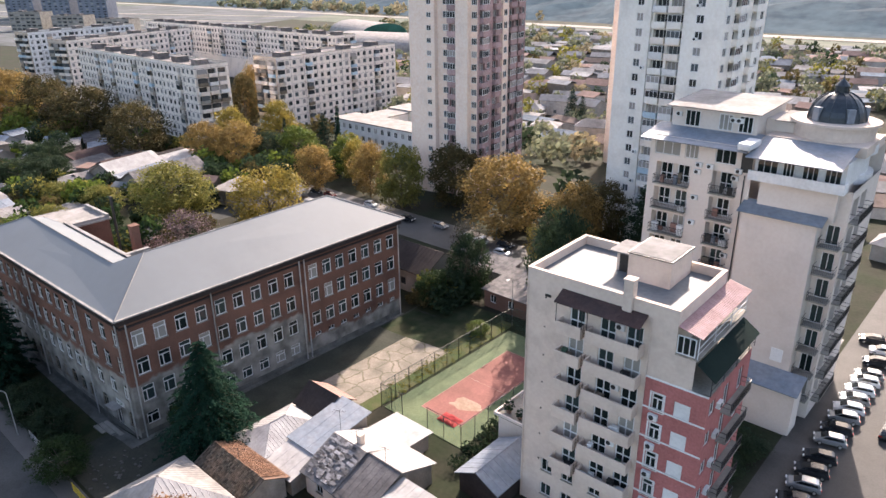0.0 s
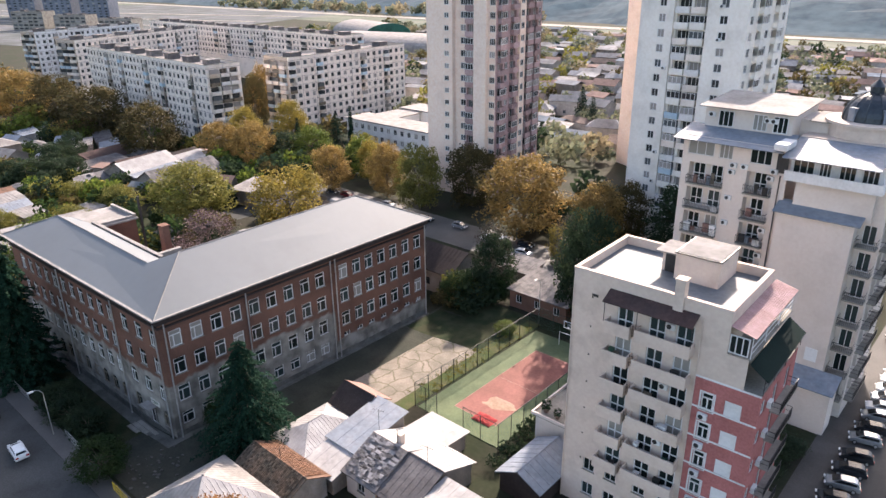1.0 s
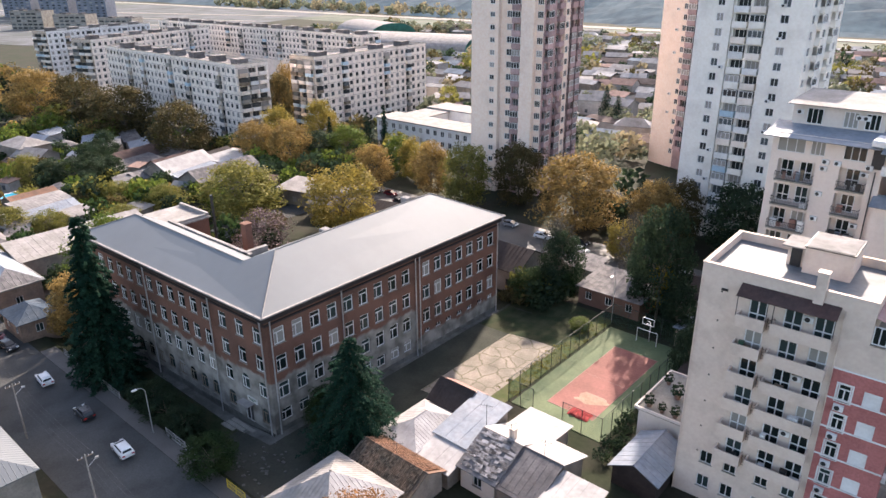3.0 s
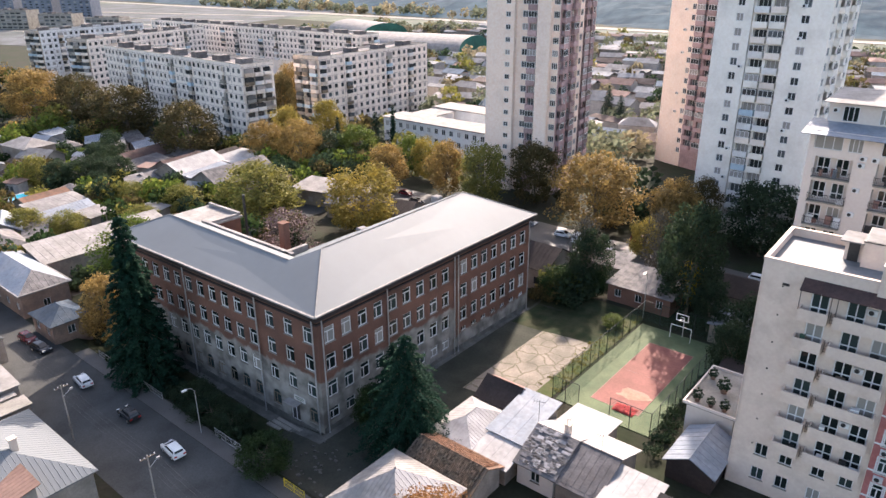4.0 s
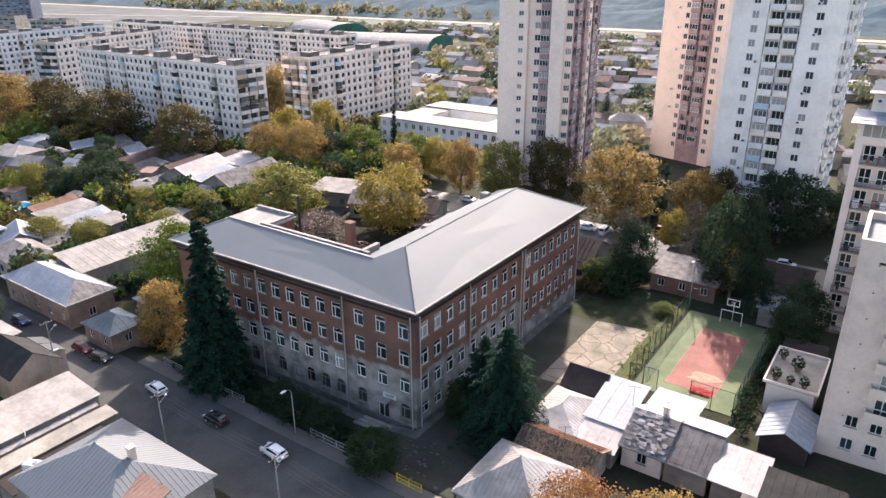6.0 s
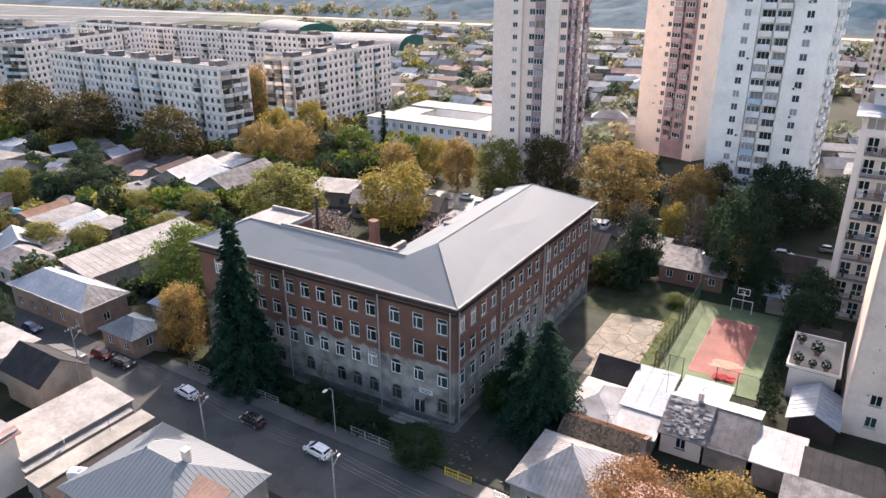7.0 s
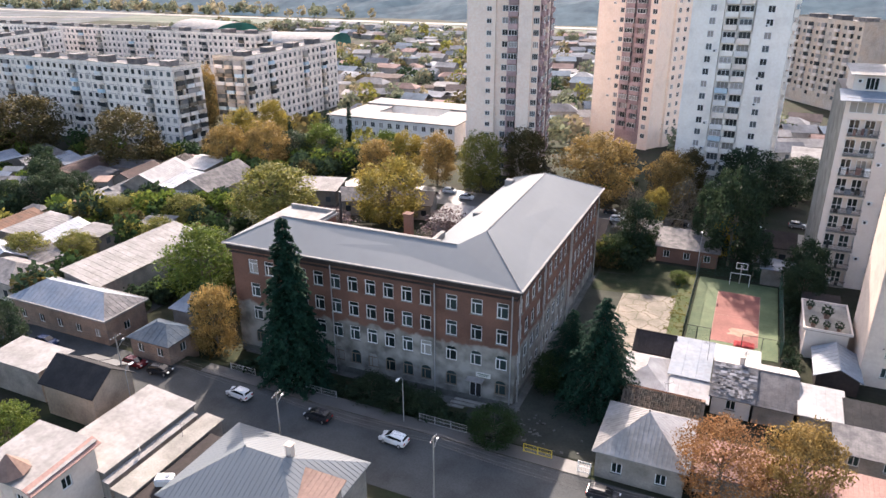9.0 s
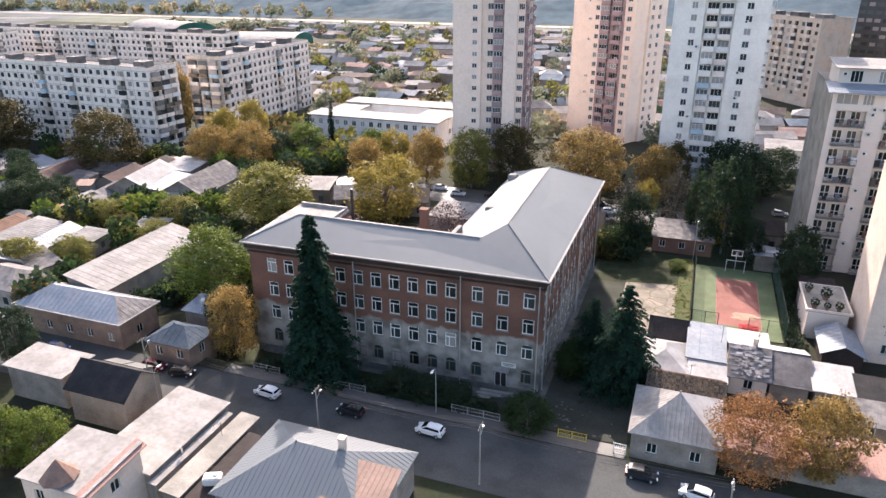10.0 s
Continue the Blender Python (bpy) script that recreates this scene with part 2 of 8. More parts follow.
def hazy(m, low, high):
    """Haze put onto the far backdrop as emission, mottled like woods and clearings."""
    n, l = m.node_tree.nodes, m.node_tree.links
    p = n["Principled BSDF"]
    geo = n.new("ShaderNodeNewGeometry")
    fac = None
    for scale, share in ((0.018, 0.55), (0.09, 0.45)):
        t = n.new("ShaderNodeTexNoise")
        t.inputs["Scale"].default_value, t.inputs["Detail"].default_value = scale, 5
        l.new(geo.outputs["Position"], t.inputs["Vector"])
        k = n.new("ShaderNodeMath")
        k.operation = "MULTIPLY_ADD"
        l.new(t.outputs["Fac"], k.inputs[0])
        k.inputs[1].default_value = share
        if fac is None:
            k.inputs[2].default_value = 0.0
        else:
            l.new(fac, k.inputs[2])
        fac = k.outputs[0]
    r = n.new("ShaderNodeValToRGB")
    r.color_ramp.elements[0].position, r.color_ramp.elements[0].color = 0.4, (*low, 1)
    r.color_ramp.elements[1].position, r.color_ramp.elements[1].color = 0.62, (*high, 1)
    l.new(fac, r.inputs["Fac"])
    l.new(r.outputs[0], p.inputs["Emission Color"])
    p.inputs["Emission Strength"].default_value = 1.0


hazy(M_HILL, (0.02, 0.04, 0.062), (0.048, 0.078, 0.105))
LEAF = {
    "shrub": leaf("shrub_leaves", (0.022, 0.046, 0.018), (0.034, 0.054, 0.018)),
    "amber": leaf("amber_leaves", (0.31, 0.205, 0.07), (0.2, 0.14, 0.055)),
    "gold": leaf("golden_leaves", (0.29, 0.22, 0.05), (0.2, 0.165, 0.045)),
    "olive": leaf("yellow_green_leaves", (0.21, 0.19, 0.05), (0.13, 0.135, 0.04)),
    "green": leaf("green_leaves", (0.072, 0.112, 0.024), (0.112, 0.14, 0.028)),
    "dark": leaf("dark_green_leaves", (0.024, 0.044, 0.026), (0.036, 0.054, 0.027)),
    "brown": leaf("russet_leaves", (0.105, 0.08, 0.034), (0.065, 0.06, 0.026)),
    "orange": leaf("orange_leaves", (0.3, 0.15, 0.065), (0.2, 0.11, 0.05)),
    "yellow": leaf("bright_yellow_leaves", (0.5, 0.36, 0.03), (0.4, 0.28, 0.03)),
    # distant foliage: haze is mixed into these lighter, greyer leaf colours
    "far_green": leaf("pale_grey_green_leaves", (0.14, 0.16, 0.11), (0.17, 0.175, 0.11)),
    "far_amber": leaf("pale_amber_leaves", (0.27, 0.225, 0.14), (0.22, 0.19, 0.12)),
    "twig": leaf("bare_twigs", (0.18, 0.125, 0.12), (0.14, 0.1, 0.095), 0.1),
    "bare": leaf("thin_grey_twigs", (0.1, 0.09, 0.07), (0.075, 0.068, 0.052), 0.1),
    "conifer": leaf("conifer_needles", (0.01, 0.033, 0.022), (0.016, 0.042, 0.025), 0.14, 0.02),
}


# ---- mesh helpers ----
def box(bm, x0, y0, z0, x1, y1, z1, m=None, skip=""):
    """A box; skip names faces to leave out: any of b(ottom) t(op)."""
    v = [Vector((x, y, z)) for z in (z0, z1) for y in (y0, y1) for x in (x0, x1)]
    if m is not None:
        v = [m @ p for p in v]
    v = [bm.verts.new(p) for p in v]
    for key, f in (("b", (0, 2, 3, 1)), ("t", (4, 5, 7, 6)), ("f", (0, 1, 5, 4)), ("k", (2, 6, 7, 3)), ("l", (0, 4, 6, 2)), ("r", (1, 3, 7, 5))):
        if key not in skip:
            bm.faces.new([v[i] for i in f])


def quad(bm, *ps, mat=0):
    f = bm.faces.new([bm.verts.new(p) for p in ps])
    f.material_index = mat
    return f


def tube(bm, a, b, r, n=6, r2=None):
    a, b = Vector(a), Vector(b)
    q = (b - a).to_track_quat("Z", "Y")
    r2 = r if r2 is None else r2
    ra = [bm.verts.new(a + q @ Vector((r * math.cos(k * math.tau / n), r * math.sin(k * math.tau / n), 0))) for k in range(n)]
    rb = [bm.verts.new(b + q @ Vector((r2 * math.cos(k * math.tau / n), r2 * math.sin(k * math.tau / n), 0))) for k in range(n)]
    for k in range(n):
        bm.faces.new((ra[k], ra[(k + 1) % n], rb[(k + 1) % n], rb[k]))
    bm.faces.new(rb)
    bm.faces.new(ra[::-1])


def slab(bm, ps, t):
    """A plate of thickness t under the polygon ps (counter-clockwise from above)."""
    top = [bm.verts.new(p) for p in ps]
    low = [bm.verts.new(Vector(p) - Vector((0, 0, t))) for p in ps]
    bm.faces.new(top)
    bm.faces.new(low[::-1])
    k = len(ps)
    for i in range(k):
        bm.faces.new((top[i], low[i], low[(i + 1) % k], top[(i + 1) % k]))


def mesh_of(name, bm, mats, smooth=False):
    me = bpy.data.meshes.new(name)
    bm.to_mesh(me)
    bm.free()
    for m in mats if isinstance(mats, (list, tuple)) else [mats]:
        me.materials.append(m)
    if smooth:
        me.shade_smooth()
    return me


def part(name, bm, material, parent, label="", smooth=False):
    ob = new(name, mesh_of(name, bm, material, smooth))
    ob.parent = parent
    return tagged(ob, label)


def shared(name, me, parent, m):
    ob = new(name, me)
    ob.parent = parent
    ob.matrix_basis = m
    return ob


def thing(name, m, label, category, group="", kind=""):
    ob = new(name)
    ob.empty_display_size = 0.5
    ob.matrix_basis = m
    return tagged(ob, label, category, group, kind)


def sstep(a, b, x):
    t = min(1.0, max(0.0, (x - a) / (b - a)))
    return t * t * (3 - 2 * t)


def ground_z(x, y):
    """The lie of the land: the school yard is lower than the street, and the land falls a little towards the slab blocks."""
    a = sstep(17.5, 21, y) * (1 - sstep(70, 76, y)) * sstep(-121, -115, x) * (1 - sstep(-69, -57, x))
    far = math.hypot(x + 60, y - 20)
    return -1.9 * a * (0.45 + 0.55 * (1 - sstep(-80, -70, x))) - 3.0 * sstep(110, 175, far)


# ---- walls with openings, windows ----
def side(x0, y0, x1, y1):
    """Frame of a wall that runs from one plan point to another, seen from outside with u to the right: u along, v inwards, z up."""
    d = Vector((x1 - x0, y1 - y0))
    length = d.length
    return Matrix.Translation((x0, y0, 0)) @ Matrix.Rotation(math.atan2(d.y, d.x), 4, "Z"), length


def wall(bm, w, length, z0, z1, holes, deep=0.3):
    """A wall face with rectangular openings (u0, u1, za, zb) and their reveals."""
    us = sorted({0.0, length, *(h[0] for h in holes), *(h[1] for h in holes)})
    rows = sorted({z0, z1, *(h[2] for h in holes), *(h[3] for h in holes)})
    by_row = {}
    for h in holes:
        by_row.setdefault((h[2], h[3]), []).append(h)
    for za, zb in zip(rows, rows[1:]):
        zm = (za + zb) / 2
        here = sorted((h[0], h[1]) for h in holes if h[2] < zm < h[3])
        u = 0.0
        for a, b in here:
            if a > u + 1e-4:
                quad(bm, *(w @ Vector(p) for p in ((u, 0, za), (a, 0, za), (a, 0, zb), (u, 0, zb))))
            u = max(u, b)
        if length > u + 1e-4:
            quad(bm, *(w @ Vector(p) for p in ((u, 0, za), (length, 0, za), (length, 0, zb), (u, 0, zb))))
    for a, b, c, d in holes:
        for ps in (((a, 0, c), (b, 0, c), (b, deep, c), (a, deep, c)), ((a, 0, d), (a, deep, d), (b, deep, d), (b, 0, d)),
                   ((a, 0, c), (a, deep, c), (a, deep, d), (a, 0, d)), ((b, 0, c), (b, 0, d), (b, deep, d), (b, deep, c))):
            quad(bm, *(w @ Vector(p) for p in ps))


def frame_bars(bm, wd, ht, style, v0=0.1, v1=0.18, t=0.07):
    """Bars of a window frame, opening wd x ht, origin at the middle of its lower edge."""
    h = wd / 2
    box(bm, -h, v0, 0, h, v1, t)
    box(bm, -h, v0, ht - t, h, v1, ht)
    box(bm, -h, v0, t, -h + t, v1, ht - t)
    box(bm, h - t, v0, t, h, v1, ht - t)
    if style == "door":
        # a pair of glazed balcony doors with a middle rail
        box(bm, -t / 2, v0 + 0.01, t, t / 2, v1 - 0.01, ht - t)
        box(bm, -h + t, v0 + 0.005, ht * 0.36, -t / 2, v1 - 0.005, ht * 0.36 + t)
        box(bm, t / 2, v0 + 0.005, ht * 0.36, h - t, v1 - 0.005, ht * 0.36 + t)
    elif style == "school":
        z = ht * 0.7
        box(bm, -h + t, v0 + 0.005, z - t / 2, h - t, v1 - 0.005, z + t / 2)
        box(bm, -wd * 0.14 - t / 2, v0 + 0.01, t, -wd * 0.14 + t / 2, v1 - 0.01, z - t / 2)
    elif style == "tee":
        z = ht * 0.68
        box(bm, -h + t, v0 + 0.005, z - t / 2, h - t, v1 - 0.005, z + t / 2)
        box(bm, -t / 2, v0 + 0.01, t, t / 2, v1 - 0.01, z - t / 2)
    elif style == "two":
        box(bm, -t / 2, v0 + 0.01, t, t / 2, v1 - 0.01, ht - t)
    elif style == "three":
        for k in (-1, 1):
            box(bm, k * wd / 6 - t / 2, v0 + 0.01, t, k * wd / 6 + t / 2, v1 - 0.01, ht - t)


WINDOW_MESHES = {}


def far_window(parent, m, wd, ht, style, framed=True, name="window"):
    """A window of a farther building: a pane, and its frame as a part of it."""
    key = (round(wd, 2), round(ht, 2), style, "far")
    if key not in WINDOW_MESHES:
        a, b = bmesh.new(), bmesh.new()
        quad(a, (-wd / 2, 0.15, 0), (wd / 2, 0.15, 0), (wd / 2, 0.15, ht), (-wd / 2, 0.15, ht))
        frame_bars(b, wd, ht, style, t=0.09)
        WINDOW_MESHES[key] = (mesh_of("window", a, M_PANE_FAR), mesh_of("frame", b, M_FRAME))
    ob = shared(name, WINDOW_MESHES[key][0], parent, m)
    if framed:
        shared("frame", WINDOW_MESHES[key][1], ob, Matrix())
    return ob


def near_window(parent, w, u, z, wd, ht, style, sill=True, deep=0.0, bars=None):
    """A window as pane > frame, sill."""
    key = (round(wd, 2), round(ht, 2), style, "near", bars.name if bars else "")
    if key not in WINDOW_MESHES:
        a, b, c = bmesh.new(), bmesh.new(), bmesh.new()
        quad(a, (-wd / 2, 0.15, 0), (wd / 2, 0.15, 0), (wd / 2, 0.15, ht), (-wd / 2, 0.15, ht))
        frame_bars(b, wd, ht, style, t=0.11 if style in ("school", "door", "tee") else 0.08)
        box(c, -wd / 2 - 0.08, -0.08, -0.06, wd / 2 + 0.08, 0.1, 0)
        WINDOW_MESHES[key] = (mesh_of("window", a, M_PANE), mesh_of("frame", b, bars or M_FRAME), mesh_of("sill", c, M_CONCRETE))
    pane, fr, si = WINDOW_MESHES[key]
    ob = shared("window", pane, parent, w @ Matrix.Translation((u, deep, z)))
    shared("frame", fr, ob, Matrix())
    if sill:
        shared("sill", si, ob, Matrix())
    return ob


def ac_unit(parent, m):
    """An outdoor air-conditioning unit: case > fan grille."""
    if "ac" not in WINDOW_MESHES:
        a, b = bmesh.new(), bmesh.new()
        box(a, -0.4, -0.38, 0, 0.4, -0.06, 0.55)
        box(a, -0.36, -0.06, 0.05, -0.3, 0, 0.12)
        box(a, 0.3, -0.06, 0.05, 0.36, 0, 0.12)
        bmesh.ops.bevel(a, geom=[e for e in a.edges if e.calc_length() > 0.5], offset=0.02, segments=1, affect="EDGES")
        tube(b, (-0.08, -0.4, 0.28), (-0.08, -0.37, 0.28), 0.22, 14)
        WINDOW_MESHES["ac"] = (mesh_of("ac_unit", a, M_FRAME), mesh_of("fan_grille", b, M_METAL_DARK))
    ob = shared("ac_unit", WINDOW_MESHES["ac"][0], parent, m)
    shared("fan_grille", WINDOW_MESHES["ac"][1], ob, Matrix())
    return ob


# ---- ground ----
def steps(a, b, s):
    return [a + (b - a) * i / max(1, round((b - a) / s)) for i in range(max(1, round((b - a) / s)) + 1)]


GX = [-4500, -2500, -1500, -1000, -700, -500, -400, -320, -260, -220, -190] + steps(-170, 10, 2) + [30, 60, 120, 250, 500, 1000, 2500, 4500]
GY = [-2500, -1200, -500, -200, -100, -60] + steps(-40, 110, 2) + [130, 150, 180, 220, 300, 400, 550, 800, 1200, 2500, 4500]


def sheet(name, xs, ys, lift, material, label, category, parent=None):
    vs = [(x, y, ground_z(x, y) + lift) for y in ys for x in xs]
    k = len(xs)
    fs = [(j * k + i, j * k + i + 1, (j + 1) * k + i + 1, (j + 1) * k + i) for j in range(len(ys) - 1) for i in range(k - 1)]
    me = bpy.data.meshes.new(name)
    me.from_pydata(vs, [], fs)
    me.materials.append(material)
    return tagged(new(name, me), label, category, kind="structure")


sheet("ground", GX, GY, 0.0, M_SOIL, "bare earth and weeds between the houses", "ground")


def patch(name, x0, y0, x1, y1, lift, material, label, category, s=2.0):
    return sheet(name, steps(x0, x1, s), steps(y0, y1, s), lift, material, label, category)


patch("road", -240, 5.5, 10, 15.5, 0.06, M_ASPHALT, "grey patched asphalt street in front of the school", "road")
patch("pavement", -112, 15.5, -60, 17.6, 0.14, M_ASPHALT_PALE, "worn pavement along the school fence", "pavement")
patch("school_forecourt", -77, 18, -60, 26, 0.05, M_SHADE_GROUND, "worn asphalt in front of the school, darkened for shade", "pavement")
patch("front_lawn", -114, 17.6, -77, 24.6, 0.05, M_LAWN, "grass in front of the school, darkened for shade", "grass")
patch("yard_lane", -71, 26, -56.6, 74, 0.05, M_TRODDEN, "trodden earth lane beside the school, darkened for shade", "pavement")
patch("apron", -112, 24.6, -70.8, 26.0, 0.12, M_APRON, "cracked concrete apron along the school wall", "pavement")
patch("apron", -71.8, 26.0, -70.8, 69.0, 0.12, M_APRON, "cracked concrete apron along the school wall", "pavement")
patch("school_yard", -65, 44, -56.6, 63.5, 0.09, M_YARD, "cracked pale concrete school yard", "yard")
patch("yard_grass", -70.5, 63.5, -56.6, 77, 0.08, M_LAWN, "rough grass at the end of the school yard, darkened for shade", "grass")
patch("grass_strip", -56.6, 46, -54.4, 76, 0.1, M_GRASS, "rough grass strip beside the court fence", "grass")
patch("parking_road", -15.4, 30, -1, 130, 0.06, M_PARKING, "pale parking street beside the tall apartment house", "road")
patch("rear_road", -140, 92, -16, 103, 0.07, M_ASPHALT_PALE, "street behind the school lined with parked cars", "road")
patch("side_street", -138, 16, -131, 92, 0.07, M_ASPHALT, "narrow side street between low houses", "road")


def sports_court():
    court = thing("sports_court", pose(0, 0, ground_z(-47, 60)), "red and green painted sports court with white lines", "sports court", kind="structure")
    bm = bmesh.new()
    box(bm, -53.9, 48.6, -0.6, -41.6, 74.0, 0.10)
    part("green_surface", bm, M_COURT_GREEN, court)
    bm = bmesh.new()
    box(bm, -50.6, 51.6, 0.10, -44.2, 69.2, 0.125)
    part("red_surface", bm, M_COURT_RED, court)
    for x0, y0, x1, y1 in ((-50.6, 51.6, -50.54, 69.2), (-44.26, 51.6, -44.2, 69.2), (-50.54, 51.6, -44.26, 51.66), (-50.54, 69.14, -44.26, 69.2), (-50.54, 60.37, -44.26, 60.42)):
        bm = bmesh.new()
        box(bm, x0, y0, 0.104, x1, y1, 0.13)
        part("line", bm, M_WORN_LINE, court)
    return court


sports_court()


def hill():
    """Wooded hillside beyond the far highway."""
    xs, ys = steps(-2600, 1600, 22), steps(612, 1700, 18)
    vs = []
    for y in ys:
        for x in xs:
            up = y - 622 + 26 * noise.noise((x / 160, y / 200, 0))
            z = -4 + (0.3 * up if up > 0 else 0)
            z += (7 * noise.noise((x / 60, y / 60, 3)) + 3 * noise.noise((x / 26, y / 26, 7))) * sstep(614, 680, y)
            vs.append((x, y, z))
    k = len(xs)
    fs = [(j * k + i, j * k + i + 1, (j + 1) * k + i + 1, (j + 1) * k + i) for j in range(len(ys) - 1) for i in range(k - 1)]
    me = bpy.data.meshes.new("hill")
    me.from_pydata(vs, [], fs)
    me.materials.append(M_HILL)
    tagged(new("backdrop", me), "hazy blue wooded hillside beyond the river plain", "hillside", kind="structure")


hill()


def far_strip(name, s0, s1, u0, u1, z, material, label, category):
    n, a = Vector((-0.32, 0.95, 0)), Vector((0.95, 0.32, 0))
    bm = bmesh.new()
    ps = [n * s0 + a * u0, n * s0 + a * u1, n * s1 + a * u1, n * s1 + a * u0]
    slab(bm, [Vector((p.x, p.y, z)) for p in ps], 1.0)
    return tagged(new(name, mesh_of(name, bm, material)), label, category, kind="structure")


bm = bmesh.new()
box(bm, -1800, 578, -4, 900, 598, -2.7)
tagged(new("highway", mesh_of("highway", bm, M_CONCRETE)), "pale wide highway across the plain", "road", kind="structure")
bm = bmesh.new()
box(bm, -1800, 500, -4, 900, 573.8, -2.9)
tagged(new("verge", mesh_of("verge", bm, M_FIELD)), "grey-green fields below the highway, paled for haze", "field", kind="structure")
far_strip("meadow", 440, 520, -480, -180, -2.9, M_GRASS, "flat green meadow beyond the slab blocks", "meadow")
far_strip("bare_field", 380, 900, -1500, -480, -2.85, M_BARE, "bare building land on the plain, greyed for haze", "field")
for s0, wide in ((470, 5), (520, 4), (566, 7), (640, 6), (720, 9)):
    far_strip("track", s0, s0 + wide, -1500, -500, -2.6, M_CONCRETE, "pale dirt track across the bare land", "road")


# ---- school ----
def plaster_brick():
    """Brown brick above, grey plaster on the lower storeys, with an uneven edge between them."""
    m = surface("school_wall", (0.172, 0.09, 0.066), (0.128, 0.07, 0.054), rough=0.9, big=0.25, fine=7, bump=0.3, stain=0.5)
    n, l = m.node_tree.nodes, m.node_tree.links
    p = n["Principled BSDF"]
    brick = p.inputs["Base Color"].links[0].from_socket
    geo = n.new("ShaderNodeNewGeometry")
    sep = n.new("ShaderNodeSeparateXYZ")
    l.new(geo.outputs["Position"], sep.inputs[0])
    nz = n.new("ShaderNodeTexNoise")
    nz.inputs["Scale"].default_value, nz.inputs["Detail"].default_value = 0.55, 9
    l.new(geo.outputs["Position"], nz.inputs["Vector"])
    add = n.new("ShaderNodeMath")
    add.operation = "MULTIPLY_ADD"
    l.new(nz.outputs["Fac"], add.inputs[0])
    add.inputs[1].default_value = 2.6
    l.new(sep.outputs["Z"], add.inputs[2])
    # on the far half of the yard side the plaster reaches only the basement
    half = n.new("ShaderNodeMapRange")
    half.inputs["From Min"].default_value, half.inputs["From Max"].default_value = 50.9, 51.0
    half.inputs["To Max"].default_value = 4.6
    l.new(sep.outputs["Y"], half.inputs["Value"])
    lift = n.new("ShaderNodeMath")
    l.new(add.outputs[0], lift.inputs[0])
    l.new(half.outputs[0], lift.inputs[1])
    edge = n.new("ShaderNodeMapRange")
    edge.inputs["From Min"].default_value, edge.inputs["From Max"].default_value = 7.35, 7.8
    l.new(lift.outputs[0], edge.inputs["Value"])
    blot = n.new("ShaderNodeTexNoise")
    blot.inputs["Scale"].default_value, blot.inputs["Detail"].default_value = 0.5, 8
    l.new(geo.outputs["Position"], blot.inputs["Vector"])
    ramp = n.new("ShaderNodeValToRGB")
    ramp.color_ramp.elements[0].position, ramp.color_ramp.elements[0].color = 0.35, (0.12, 0.112, 0.1, 1)
    ramp.color_ramp.elements[1].position, ramp.color_ramp.elements[1].color = 0.62, (0.29, 0.275, 0.25, 1)
    l.new(blot.outputs["Fac"], ramp.inputs["Fac"])
    mx = n.new("ShaderNodeMix")
    mx.data_type = "RGBA"
    l.new(edge.outputs[0], mx.inputs[0])
    l.new(ramp.outputs[0], mx.inputs[6])
    l.new(brick, mx.inputs[7])
    l.new(mx.outputs[2], p.inputs["Base Color"])
    return m


